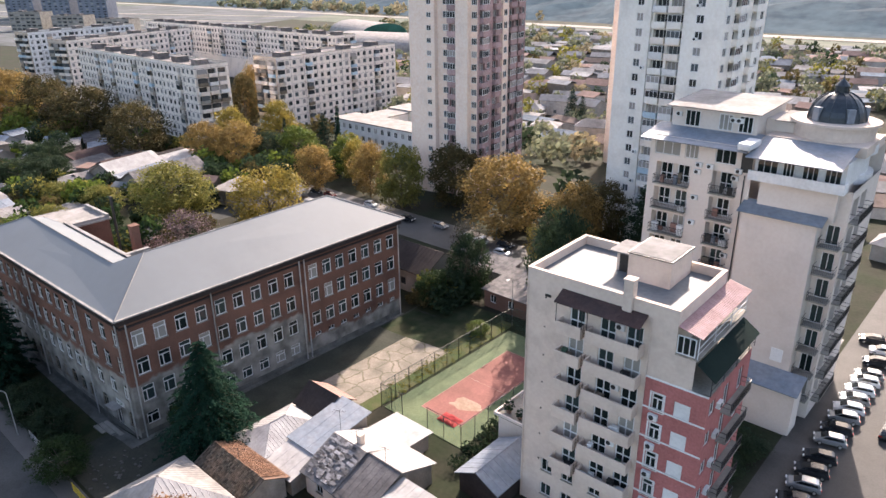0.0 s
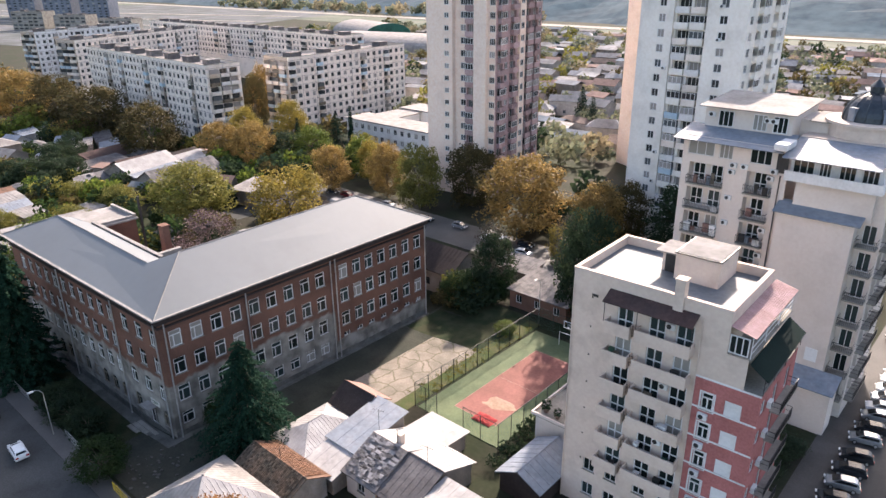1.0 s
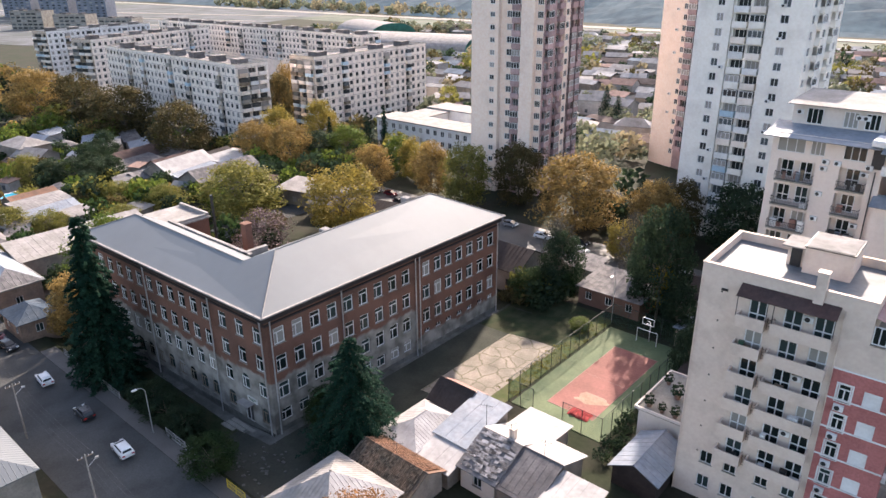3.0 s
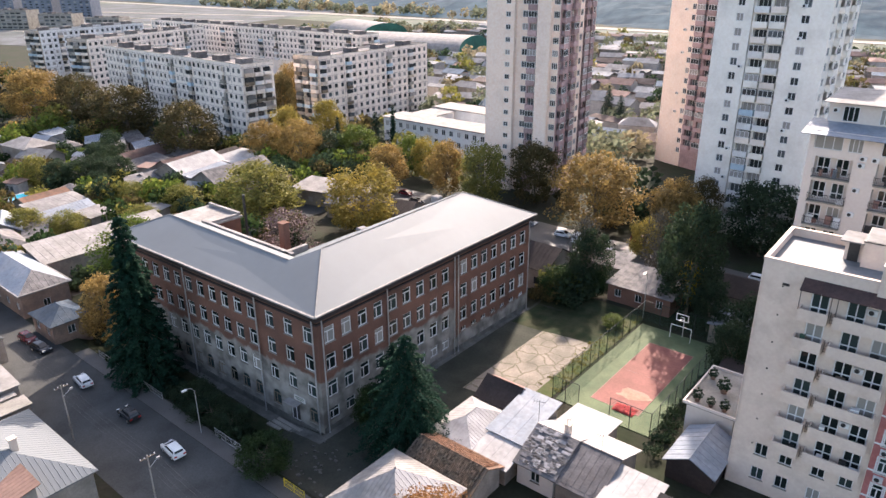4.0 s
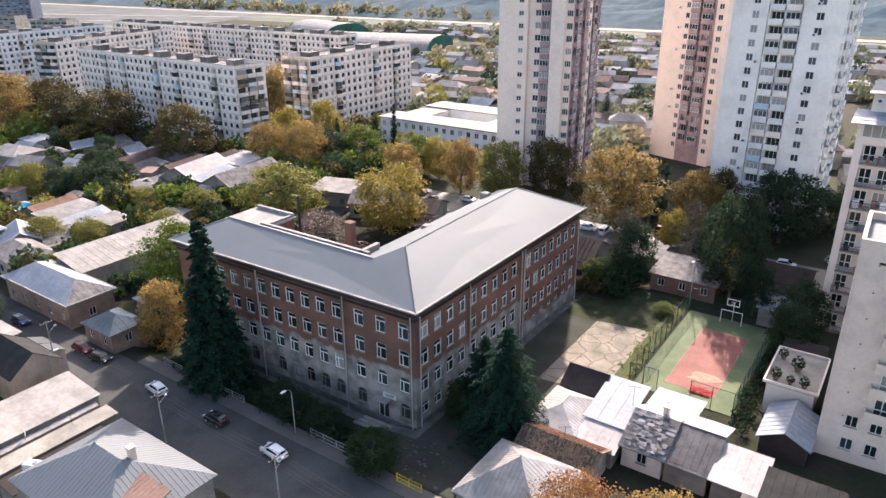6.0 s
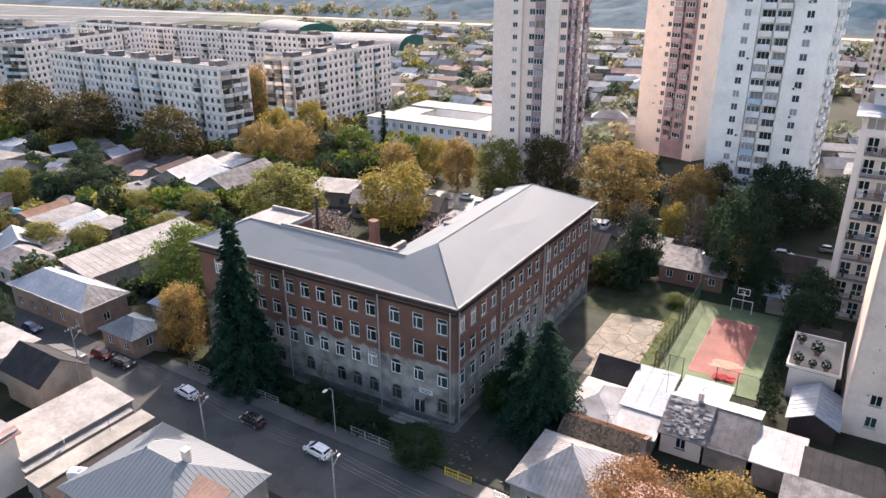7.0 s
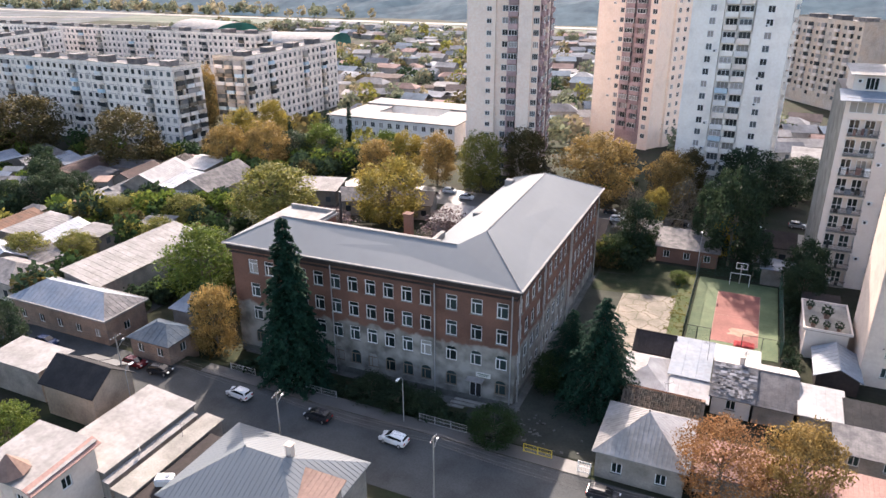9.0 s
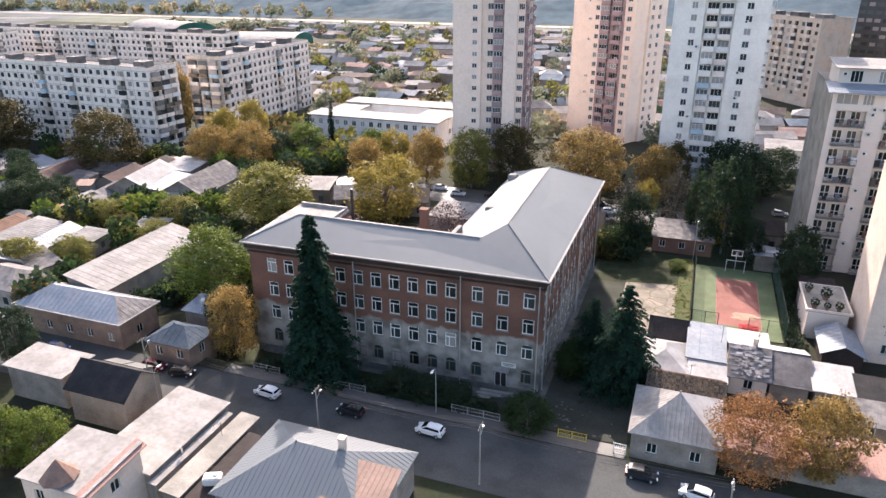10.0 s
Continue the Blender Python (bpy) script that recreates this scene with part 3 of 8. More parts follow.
def school():
    s = thing("school", pose(0, 0, 0), "L-shaped brown brick school with a pale metal hip roof", "school")
    mat = plaster_brick()
    low = -3.2
    top = 14.9
    bm = bmesh.new()
    for sx in (-1, 1):
        rim = [(sx * 0.75 * math.cos(a), 1.38 + 0.72 * math.sin(a)) for a in (0, 0.4, 0.8, 1.2, math.pi / 2)]
        for (xa, za), (xb, zb) in zip(rim, rim[1:]):
            bm.faces.new([bm.verts.new(p) for p in ((xa, 0.03, za), (xb, 0.03, zb), (xb, 0.03, 2.1), (xa, 0.03, 2.1))])
            bm.faces.new([bm.verts.new(p) for p in ((xa, 0.03, za), (xb, 0.03, zb), (xb, 0.3, zb), (xa, 0.3, za))])
    arch = mesh_of("arch", bm, mat)
    corners = [(-112.9, 25.2), (-71.9, 26.4), (-71.6, 69.0), (-86.2, 69.0), (-86.2, 34.6), (-105.6, 34.4), (-105.6, 40.6), (-113.4, 40.6)]
    sills = (10.75, 7.2, 3.6, -0.05)
    for i, (a, b) in enumerate(zip(corners, corners[1:] + corners[:1])):
        w, length = side(*a, *b)
        holes, wins = [], []
        if i == 0:
            us = [length - (-71.9 - x) for x in (-73.6, -76.9, -80.2)] + [length - 11.8 - 2.58 * k for k in range(11)]
            us = [u for u in us if u > 1.0]
        elif i == 1:
            us = [y - 26.4 for y in (28.2, 30.8, 33.4, 36.0, 38.6, 41.1, 43.7, 46.3, 48.8, 52.8, 55.2, 57.5, 59.9, 62.3, 64.8, 67.3)]
        else:
            us = []
        for u in us:
            for r, z in enumerate(sills):
                ht, wd = 2.1, 1.5
                if i == 1 and r == 3:
                    if u > 25:
                        z, ht, wd = 1.9, 0.6, 1.1
                    else:
                        z, ht = 0.5, 1.6
                if i == 0 and r == 3 and abs(u - (length - 5.0)) < 0.5:
                    continue
                holes.append((u - wd / 2, u + wd / 2, z, z + ht))
                wins.append((u, z, wd, ht, "school" if ht > 1 else "two"))
        if i == 0:
            du = length - 5.0
            holes.append((du - 0.8, du + 0.8, -1.1, 1.4))
        bm = bmesh.new()
        wall(bm, w, length, low, top, holes, 0.35)
        facade = part("wall", bm, mat, s)
        for u, z, wd, ht, st in wins:
            win = near_window(s, w, u, z, wd, ht, st, bars=M_WOOD if i == 0 and z < 0 else None)
            if i == 0 and (z < 0 or (z < 4 and u > length - 9.5)):
                # round-headed opening: plaster fills the upper corners
                shared("arch", arch, win, Matrix())
        if i == 0:
            bm = bmesh.new()
            box(bm, du - 0.8, 0.2, -1.1, du + 0.8, 0.3, 1.4, w)
            door = part("door", bm, M_METAL_DARK, s, "dark double entrance door")
            bm = bmesh.new()
            frame_bars(bm, 1.6, 2.5, "two", 0.1, 0.2)
            fr = part("frame", bm, M_FRAME, door)
            fr.matrix_basis = w @ Matrix.Translation((du, 0, -1.1))
            bm = bmesh.new()
            box(bm, du - 1.0, -1.1, 1.75, du + 1.2, 0, 1.85, w)
            part("canopy", bm, M_ROOF_WHITE, s)
            bm = bmesh.new()
            box(bm, du + 0.1, -0.12, 2.1, du + 2.0, -0.02, 2.75, w)
            sign = part("sign", bm, M_LINE, s, "white name board over the entrance")
            for k, (a0, a1) in enumerate(((0.3, 1.8), (0.5, 1.6))):
                bm = bmesh.new()
                box(bm, du + a0, -0.135, 2.5 - k * 0.22, du + a1, -0.12, 2.6 - k * 0.22, w)
                part("bar", bm, M_RAIL_GREEN, sign)
            for k in range(3):
                bm = bmesh.new()
                box(bm, du - 2.4 - 0.4 * k, -1.2 - 0.5 * k, -2.2, du + 2.4 + 0.4 * k, -0.7 - 0.5 * k, -1.25 - 0.22 * k, w)
                part("step", bm, M_CONCRETE, s)
        # gutter, and a cornice coloured dark for the shadow under the eaves
        if i < 3:
            bm = bmesh.new()
            box(bm, -0.2, -0.22, 13.55, length + 0.2, -0.003, 13.75, w)
            box(bm, -0.42, -0.45, 14.2, length + 0.42, -0.003, 14.95, w)
            part("cornice", bm, M_ROOF_DARK, s, "moulded cornice under the eaves, darkened for their shadow")
            bm = bmesh.new()
            box(bm, -0.75, -0.92, 14.98, length + 0.8, -0.62, 15.15, w)
            part("gutter", bm, M_ROOF_WHITE, s, "pale sheet-metal gutter")
            bm = bmesh.new()
            box(bm, -0.02, -0.12, low, length + 0.02, -0.003, -0.9 if i == 0 else -0.2, w)
            part("plinth", bm, M_APRON, s)
    # roof planes
    e = 15.12
    a, b, c, d = (-113.6, 24.5, e), (-71.2, 25.75, e), (-70.9, 69.65, e), (-86.9, 69.65, e)
    r1, r2 = (-78.4, 33.4, 18.95), (-78.9, 61.8, 18.95)
    l1, l2 = (-107.8, 30.6, 17.65), (-81.3, 30.6, 17.6)
    v, g = (-84.6, 34.0, 16.0), (-106.3, 34.0, 16.0)
    inner = (-86.9, 36.2, e)
    for ps in ((a, b, r1, l2, l1), (b, c, r2, r1), (c, d, r2), (d, inner, v, l2, r1, r2), (l1, l2, v, g), (a, l1, g, (-113.9, 34.4, e))):
        bm = bmesh.new()
        slab(bm, ps, 0.14)
        bmesh.ops.recalc_face_normals(bm, faces=bm.faces)
        part("roof_plane", bm, M_ROOF, s, "plain pale grey sheet-metal roof slope")
    for p, q in ((b, r1), (r1, r2), (r2, c), (a, l1), (l1, l2), (r2, d)):
        bm = bmesh.new()
        tube(bm, Vector(p) + Vector((0, 0, 0.03)), Vector(q) + Vector((0, 0, 0.03)), 0.07)
        part("ridge_cap", bm, M_ROOF_WHITE, s)
    # small hooded vents by the far eaves
    for x, y in ((-85.4, 63.6), (-84.2, 46.0)):
        bm = bmesh.new()
        box(bm, x - 0.9, y - 0.7, 15.3, x + 0.5, y + 0.7, 16.6)
        bmesh.ops.bevel(bm, geom=bm.edges[:], offset=0.15, segments=1, affect="EDGES")
        part("vent_hood", bm, M_ROOF_WHITE, s)
    # inner parapet walls of the lower wing
    for x0, y0, x1, y1, z0, z1 in ((-105.6, 34.1, -85.2, 34.6, 14.9, 16.25), (-86.6, 34.1, -86.0, 37.5, 14.9, 16.3), (-113.4, 40.3, -105.6, 40.75, 15.2, 15.75), (-105.95, 34.6, -105.55, 40.75, 15.2, 15.6)):
        bm = bmesh.new()
        box(bm, x0, y0, z0, x1, y1, z1)
        part("parapet", bm, M_ROOF_WHITE, s)
    bm = bmesh.new()
    box(bm, -113.9, 34.2, 14.95, -105.3, 40.9, 15.22)
    part("flat_roof", bm, M_ROOF_WHITE, s, "pale flat roof of the end block")
    # downpipes
    for x, y in ((-82.3, 25.75), (-97.0, 25.3), (-71.55, 26.9), (-71.55, 37.4), (-71.4, 50.4), (-71.4, 51.2), (-71.3, 68.7), (-72.3, 26.05)):
        bm = bmesh.new()
        tube(bm, (x, y, -1.8), (x, y, 14.6), 0.09, 6)
        part("downpipe", bm, M_METAL_PALE, s)
    bm = bmesh.new()
    box(bm, -92.6, 37.9, -2, -91.5, 38.9, 17.6)
    box(bm, -92.7, 37.8, 17.6, -91.4, 39.0, 17.8)
    part("chimney", bm, M_BRICK, s, "tall square brick boiler chimney")
    bm = bmesh.new()
    tube(bm, (-105.0, 41.2, -2), (-105.0, 41.2, 18.5), 0.22, 8)
    part("flue", bm, M_METAL_DARK, s, "tall dark steel flue pipe")
    return s


school()


# ---- blocks of flats ----
def balcony_mesh(key, wd, depth, ht, mats, rail=False):
    if key not in WINDOW_MESHES:
        bm = bmesh.new()
        h = wd / 2
        box(bm, -h, -depth, -0.15, h, 0.0, 0.0)
        if rail == "bars":
            bm.clear()
            for k in range(int(wd / 0.18) + 1):
                x = -h + 0.03 + k * (wd - 0.06) / int(wd / 0.18)
                box(bm, x - 0.02, -depth, 0, x + 0.02, -depth + 0.03, ht)
            box(bm, -h, -depth - 0.01, ht, h, -depth + 0.05, ht + 0.05)
            for sx in (-h, h - 0.03):
                box(bm, sx, -depth + 0.05, ht, sx + 0.03, 0, ht + 0.05)
                box(bm, sx, -depth + 0.05, ht * 0.5, sx + 0.03, 0, ht * 0.5 + 0.03)
        elif not rail:
            box(bm, -h, -depth, 0, h, -depth + 0.12, ht)
            for sx in (-h, h - 0.12):
                box(bm, sx, -depth + 0.12, 0, sx + 0.12, 0, ht)
        WINDOW_MESHES[key] = mesh_of("balcony", bm, mats)
    return WINDOW_MESHES[key]


def railed_balcony(parent, m, key, wd, depth, ht):
    """A balcony slab with a barred metal railing as its part."""
    b = shared("balcony", balcony_mesh((key, "slab"), wd, depth, ht, M_CONCRETE, rail="none"), parent, m)
    tagged(shared("railing", balcony_mesh((key, "bars"), wd, depth, ht, M_METAL_DARK, rail="bars"), b, Matrix()), kind="stuff")
    return b


def tower(name, m, plan, floors, pitch, z0, label, faces, mat, top=1.2, lift=True, framed=True, first=0):
    """A block of flats. plan: width, depth of its front (towards -y). faces: 0 front, 1 right, 2 back, 3 left -> columns (share along, kind, width, style)."""
    s = thing(name, m, label, "apartment block")
    wd, dp = plan
    cs = [(0, 0), (wd, 0), (wd, dp), (0, dp)]
    zt = z0 + floors * pitch + top
    rng = random.Random(name + label)
    for i in range(4):
        w, length = side(*cs[i], *cs[(i + 1) % 4])
        holes, wins, balcs = [], [], []
        for share, kind, cw, style, *extra in faces.get(i, ()):
            u = share * length
            for f in range(first, floors):
                zf = z0 + f * pitch
                if kind == "w":
                    holes.append((u - cw / 2, u + cw / 2, zf + 0.95, zf + 2.35))
                    wins.append((u, zf + 0.95, cw, 1.4, style))
                elif kind == "s":
                    holes.append((u - cw / 2, u + cw / 2, zf + 1.0, zf + 2.1))
                    wins.append((u, zf + 1.0, cw, 1.1, style))
                else:
                    if f == 0 and kind == "b":
                        continue
                    holes.append((u - cw / 2 + 0.1, u + cw / 2 - 0.1, zf + 0.1, zf + pitch - 0.4))
                    balcs.append((u, zf, cw, f, rng.choice(extra[0]) if extra and isinstance(extra[0], tuple) else (extra[0] if extra else mat)))
        # bays of the facade: share from, share to, render, set back (+) or forward (-)
        bays = faces.get(("bays", i), [(0.0, 1.0, faces.get(("mat", i), mat), 0.0)])
        deep = 0.9 if any(c[1] != "w" and c[1] != "s" for c in faces.get(i, ())) else 0.3

        def back(u):
            return next((off for a, b, _, off in bays if a * length <= u <= b * length), 0.0)

        for n, (a, b, bay_mat, off) in enumerate(bays):
            bm = bmesh.new()
            u0, u1 = a * length, b * length
            wall(bm, w @ Matrix.Translation((u0, off, 0)), u1 - u0, z0 - 3, zt, [(h[0] - u0, h[1] - u0, h[2], h[3]) for h in holes if u0 <= (h[0] + h[1]) / 2 <= u1], deep)
            for u, other in ((u0, bays[n - 1][3] if n else 0.0), (u1, bays[n + 1][3] if n + 1 < len(bays) else 0.0)):
                if off < other:
                    quad(bm, *(w @ Vector(p) for p in ((u, off, z0 - 3), (u, other, z0 - 3), (u, other, zt), (u, off, zt))))
            if off < 0:
                quad(bm, *(w @ Vector(p) for p in ((u0, off, zt), (u1, off, zt), (u1, 0, zt), (u0, 0, zt))))
            wob = part("wall", bm, bay_mat, s)
        for u, z, cw, ht, st in wins:
            far_window(s, w @ Matrix.Translation((u, back(u), z)), cw, ht, st, framed)
        for u, zf, cw, f, bmat in balcs:
            wm = w @ Matrix.Translation((u, back(u), zf + 0.05))
            b = shared("balcony", balcony_mesh(("b", cw, bmat.name), cw, 0.9, 0.95, bmat), s, wm)
            glazed = rng.random() < 0.55
            ht = pitch - 0.5
            far_window(s, wm @ Matrix.Translation((0, 0.55, 0.05)), cw - 0.2, ht, "three" if cw > 2 else "two", framed)
            if glazed:
                far_window(s, wm @ Matrix.Translation((0, -0.98, 0.97)), cw - 0.1, pitch - 1.4, "three" if cw > 2 else "two", framed, "glazing")
        if name == "slab_block" and faces.get(i):
            # caulked joints between the wall panels
            bm = bmesh.new()
            for f in range(first, floors + 1):
                box(bm, 0, -0.012, z0 + f * pitch - 0.14, length, -0.002, z0 + f * pitch - 0.04, w)
            for k in range(1, int(length / 5.8)):
                box(bm, 5.8 * k - 0.05, -0.016, z0 + first * pitch, 5.8 * k + 0.05, -0.004, zt, w)
            tagged(part("joints", bm, M_ROOF_GREY, wob), kind="stuff")
    bm = bmesh.new()
    box(bm, 0.3, 0.3, zt - 1.0, wd - 0.3, dp - 0.3, zt - 0.8)
    part("flat_roof", bm, M_ROOF_GREY, s)
    for x0, y0, x1, y1 in ((0, 0, wd, 0.25), (0, dp - 0.25, wd, dp), (0, 0.25, 0.25, dp - 0.25), (wd - 0.25, 0.25, wd, dp - 0.25)):
        bm = bmesh.new()
        box(bm, x0 - 0.06, y0 - 0.06, zt, x1 + 0.06, y1 + 0.06, zt + 0.12)
        part("coping", bm, M_CONCRETE, s)
    if top > 1.1 and framed:
        for k in range(2, floors - 3, 2):
            ac_unit(s, Matrix.Translation((wd * rng.choice((0.28, 0.29, 0.76, 0.77)), 0, z0 + k * pitch + rng.uniform(0.3, 1.0))))
    if lift:
        n = max(1, int(wd / 12))
        for k in range(n):
            x = wd * (k + 0.5) / n
            bm = bmesh.new()
            hw, ht = rng.uniform(1.7, 2.6), rng.uniform(0.7, 1.2)
            box(bm, x - hw, dp * 0.32, zt - 0.8, x + hw, dp * 0.66, zt + ht)
            box(bm, x - hw - 0.2, dp * 0.32 - 0.2, zt + ht, x + hw + 0.2, dp * 0.66 + 0.2, zt + ht + 0.15)
            part("lift_house", bm, rng.choice((M_ROOF_SOOT, M_ROOF_GREY, M_ROOF_SOOT)), s)
    return s


M_PALE_BLUE = surface("pale_blue_sheet", (0.4, 0.52, 0.6), (0.36, 0.46, 0.54), rough=0.7, stain=0.2)
LIGHTS = (M_TOWER_WHITE, M_TOWER_WHITE, M_WHITE, M_TOWER_WHITE, M_PALE_BLUE, M_WHITE, M_PANEL)
P_, C_ = M_TOWER_PINK, M_TOWER_CREAM
tower("apartment_tower", pose(-115.4, 118.3, 0, 0, 0, 8), (17.2, 22), 20, 2.72, 0.8, "tall cream and pink tower of flats",
      {0: [(0.31, "s", 1.2, "two"), (0.52, "w", 1.4, "two"), (0.64, "b", 2.2, "three", P_), (0.95, "w", 1.4, "three")],
       ("bays", 0): [(0.0, 0.4, C_, -1.3), (0.4, 0.56, C_, 0.0), (0.56, 0.72, P_, 0.0), (0.72, 0.9, C_, -1.3), (0.9, 1.0, C_, 0.0)],
       1: [(0.1, "b", 2.6, "three", P_), (0.22, "w", 1.4, "two"), (0.36, "b", 2.8, "three", P_), (0.52, "w", 1.6, "two"), (0.68, "b", 2.8, "three", P_), (0.84, "b", 2.8, "three", P_), (0.95, "w", 1.2, "two")],
       ("bays", 1): [(0.0, 0.46, P_, 0.0), (0.46, 0.58, C_, -0.6), (0.58, 1.0, P_, 0.0)]}, C_)
tower("apartment_tower", pose(-96.6, 176.0, 0, 0, 0, -24), (21, 19), 21, 2.72, 0.6, "tall rose-pink and cream tower of flats behind the white one",
      {0: [(0.4, "w", 1.3, "two"), (0.55, "b", 2.9, "three", P_), (0.73, "b", 2.9, "three", P_), (0.91, "w", 1.5, "two")],
       ("bays", 0): [(0.0, 0.34, C_, 0.0), (0.34, 0.45, C_, 0.0), (0.45, 0.84, P_, 0.0), (0.84, 1.0, C_, 0.0)],
       1: [(0.55, "w", 1.6, "two"), (0.76, "w", 1.6, "two")],
       ("bays", 1): [(0.0, 0.45, C_, 0.8), (0.45, 1.0, C_, 0.0)]}, C_)
tower("apartment_tower", pose(-64.9, 120.0, 0, 0, 0, -3), (19.6, 17), 22, 2.62, 0.6, "tall white tower of flats with a column of balconies",
      {0: [(0.22, "w", 1.3, "two"), (0.41, "b", 2.6, "three", LIGHTS), (0.56, "b", 2.6, "three", LIGHTS), (0.79, "w", 1.4, "two")],
       ("bays", 0): [(0.0, 0.33, M_TOWER_WHITE, 0.0), (0.33, 0.64, M_TOWER_WHITE, 0.7), (0.64, 1.0, M_TOWER_WHITE, 0.0)],
       1: [(0.1, "w", 1.4, "three"), (0.3, "b", 2.4, "three"), (0.5, "w", 1.4, "two"), (0.7, "b", 2.4, "three"), (0.9, "w", 1.4, "two")]}, M_TOWER_WHITE)


MIXED = (M_CONCRETE, M_PANEL_TAN, M_PANEL, M_PANEL, M_WHITE, M_WOOD, M_PALE_BLUE)


def slab_columns(length, start=0.02):
    n = int(length / 2.9)
    cols = []
    for k in range(n):
        sh = (k + 0.5) / n
        bay = (k * 7 + n) % 11 in (3, 8)
        cols.append((sh, "k" if bay else "w", 2.5 if bay else (1.3, 1.6, 1.5)[k % 3], "two", MIXED))
    return cols


def end_columns():
    return [(0.2, "k", 3.2, "three", MIXED), (0.5, "k", 3.0, "three", MIXED), (0.8, "k", 3.2, "three", MIXED)]


SLABS = ((-300, 116.5, 93, 12, -1.6, M_PANEL, 9), (-203, 142, 57, 13, 91, M_PANEL, 9), (-424, 206, 174, 12, 0.5, M_PANEL, 9), (-330, 124, 72, 12, 106, M_PANEL, 9), (-392, 130, 60, 12, 100, M_WHITE, 9))
for x, y, ln, dp, rz, mt, fl in SLABS:
    faces = {0: slab_columns(ln), 1: end_columns(), 3: end_columns()} if rz < 45 else {2: slab_columns(ln), 3: end_columns(), 0: slab_columns(ln)}
    if rz > 45:
        faces = {0: slab_columns(ln), 3: end_columns(), ("mat", 3): M_PANEL_TAN}
    tower("slab_block", pose(x, y, 0, 0, 0, rz), (ln, dp), fl, 2.75, -3.4, "long grey concrete-panel block of flats", faces, mt, top=1.0, framed=False, first=4 if ln > 100 else (2 if x < -320 else 0))


# ---- cream and rose apartment house ----
def clutter_box(parent, name, m, w, d, h, mat):
    bm = bmesh.new()
    box(bm, -w / 2, -d / 2, 0, w / 2, d / 2, h)
    box(bm, -w / 2 - 0.03, -d / 2 - 0.03, h, w / 2 + 0.03, d / 2 + 0.03, h + 0.05)
    ob = part(name, bm, mat, parent)
    ob.matrix_basis = m
    return ob


def apartment_house_a():
    s = thing("apartment_house", pose(-32.42, 47.17, 0, 0, 0, 1.5), "eight-storey cream apartment house with a rose-red corner", "apartment house")
    rng = random.Random(5)
    F = [20.75 - 2.88 * k for k in range(8)]
    w, _ = side(0, 0, 17, 0)
    cream, red, wins = [], [], []
    for k, z in enumerate(F):
        if k < 6:
            for u, wd, ht in ((5.2, 1.5, 2.25), (8.1, 1.5, 2.25), (10.5, 1.5, 2.25)):
                cream.append((u - wd / 2, u + wd / 2, z + 0.05, z + 0.05 + ht))
                wins.append((u, z + 0.05, wd, ht, "door"))
        else:
            for u in (2.9, 5.2, 8.1, 10.5):
                cream.append((u - 0.6, u + 0.6, z + 0.9, z + 2.3))
                wins.append((u, z + 0.9, 1.2, 1.4, "two"))
    bm = bmesh.new()
    wall(bm, w, 11.8, -1.2, 25.4, cream, 0.3)
    part("wall", bm, M_CREAM, s)
    for u, z, wd, ht, st in wins:
        near_window(s, w, u, z, wd, ht, st, sill=ht < 2)
    wr = w @ Matrix.Translation((11.8, 0, 0))
    shutters = []
    for k in range(1, 7):
        zc = 19.6 - 2.9 * k + 0.05
        red += [(0.7, 1.7, zc - 0.8, zc + 0.8), (2.6, 3.95, zc - 0.75, zc + 0.75)]
    bm = bmesh.new()
    wall(bm, wr, 5.2, -1.2, 18.9, red, 0.25)
    part("wall", bm, M_RED_RENDER, s, "rose-red rendered corner wall")
    for a, b, c, d in red:
        if b - a < 1.2:
            near_window(s, wr, (a + b) / 2, c, b - a, d - c, "tee")
            ac_unit(s, wr @ Matrix.Translation(((a + b) / 2 - 0.15, 0, c - 0.85)))
            bm = bmesh.new()
            for bx in ((a - 0.16, -0.04, c - 0.14, b + 0.16, 0.0, c - 0.02), (a - 0.16, -0.04, d + 0.02, b + 0.16, 0, d + 0.14), (a - 0.16, -0.04, c - 0.02, a - 0.02, 0, d + 0.02), (b + 0.02, -0.04, c - 0.02, b + 0.16, 0, d + 0.02)):
                box(bm, *bx, wr)
            part("surround", bm, M_FRAME, s)
        else:
            bm = bmesh.new()
            box(bm, a, 0.08, c, b, 0.2, d, wr)
            part("shutter", bm, M_FRAME, s, "closed white roller shutter")
    for z in (18.9, 16.05, 13.15, 10.25, 7.35, 4.45):
        bm = bmesh.new()
        box(bm, 0.0, -0.07, z - 0.07, 5.25, -0.003, z + 0.07, wr)
        part("string_course", bm, M_WHITE, s)
    bm = bmesh.new()
    wall(bm, wr, 2.15, 18.9, 25.4, [], 0.2)
    part("wall", bm, M_CREAM, s)
    wc = w @ Matrix.Translation((13.95, 0, 0))
    bm = bmesh.new()
    wall(bm, wc, 1.7, 18.9, 21.8, [], 0.2)
    part("wall", bm, M_CREAM, s)
    # other sides
    for pts, z0, z1, mt in (((0, 10.1, 0, 0), -1.2, 25.4, M_CREAM), ((17, 10.1, 0, 10.1), -1.2, 19.0, M_CREAM), ((13.95, 10.1, 0, 10.1), 19.0, 25.4, M_CREAM), ((13.95, 0, 13.95, 10.1), 18.9, 25.4, M_CREAM)):
        w2, ln = side(*pts)
        bm = bmesh.new()
        wall(bm, w2, ln, z0, z1, [], 0.3)
        part("wall", bm, mt, s)
    # right side: rose wall with balcony doors
    w3, ln = side(17, 0, 17, 10.1)
    holes = []
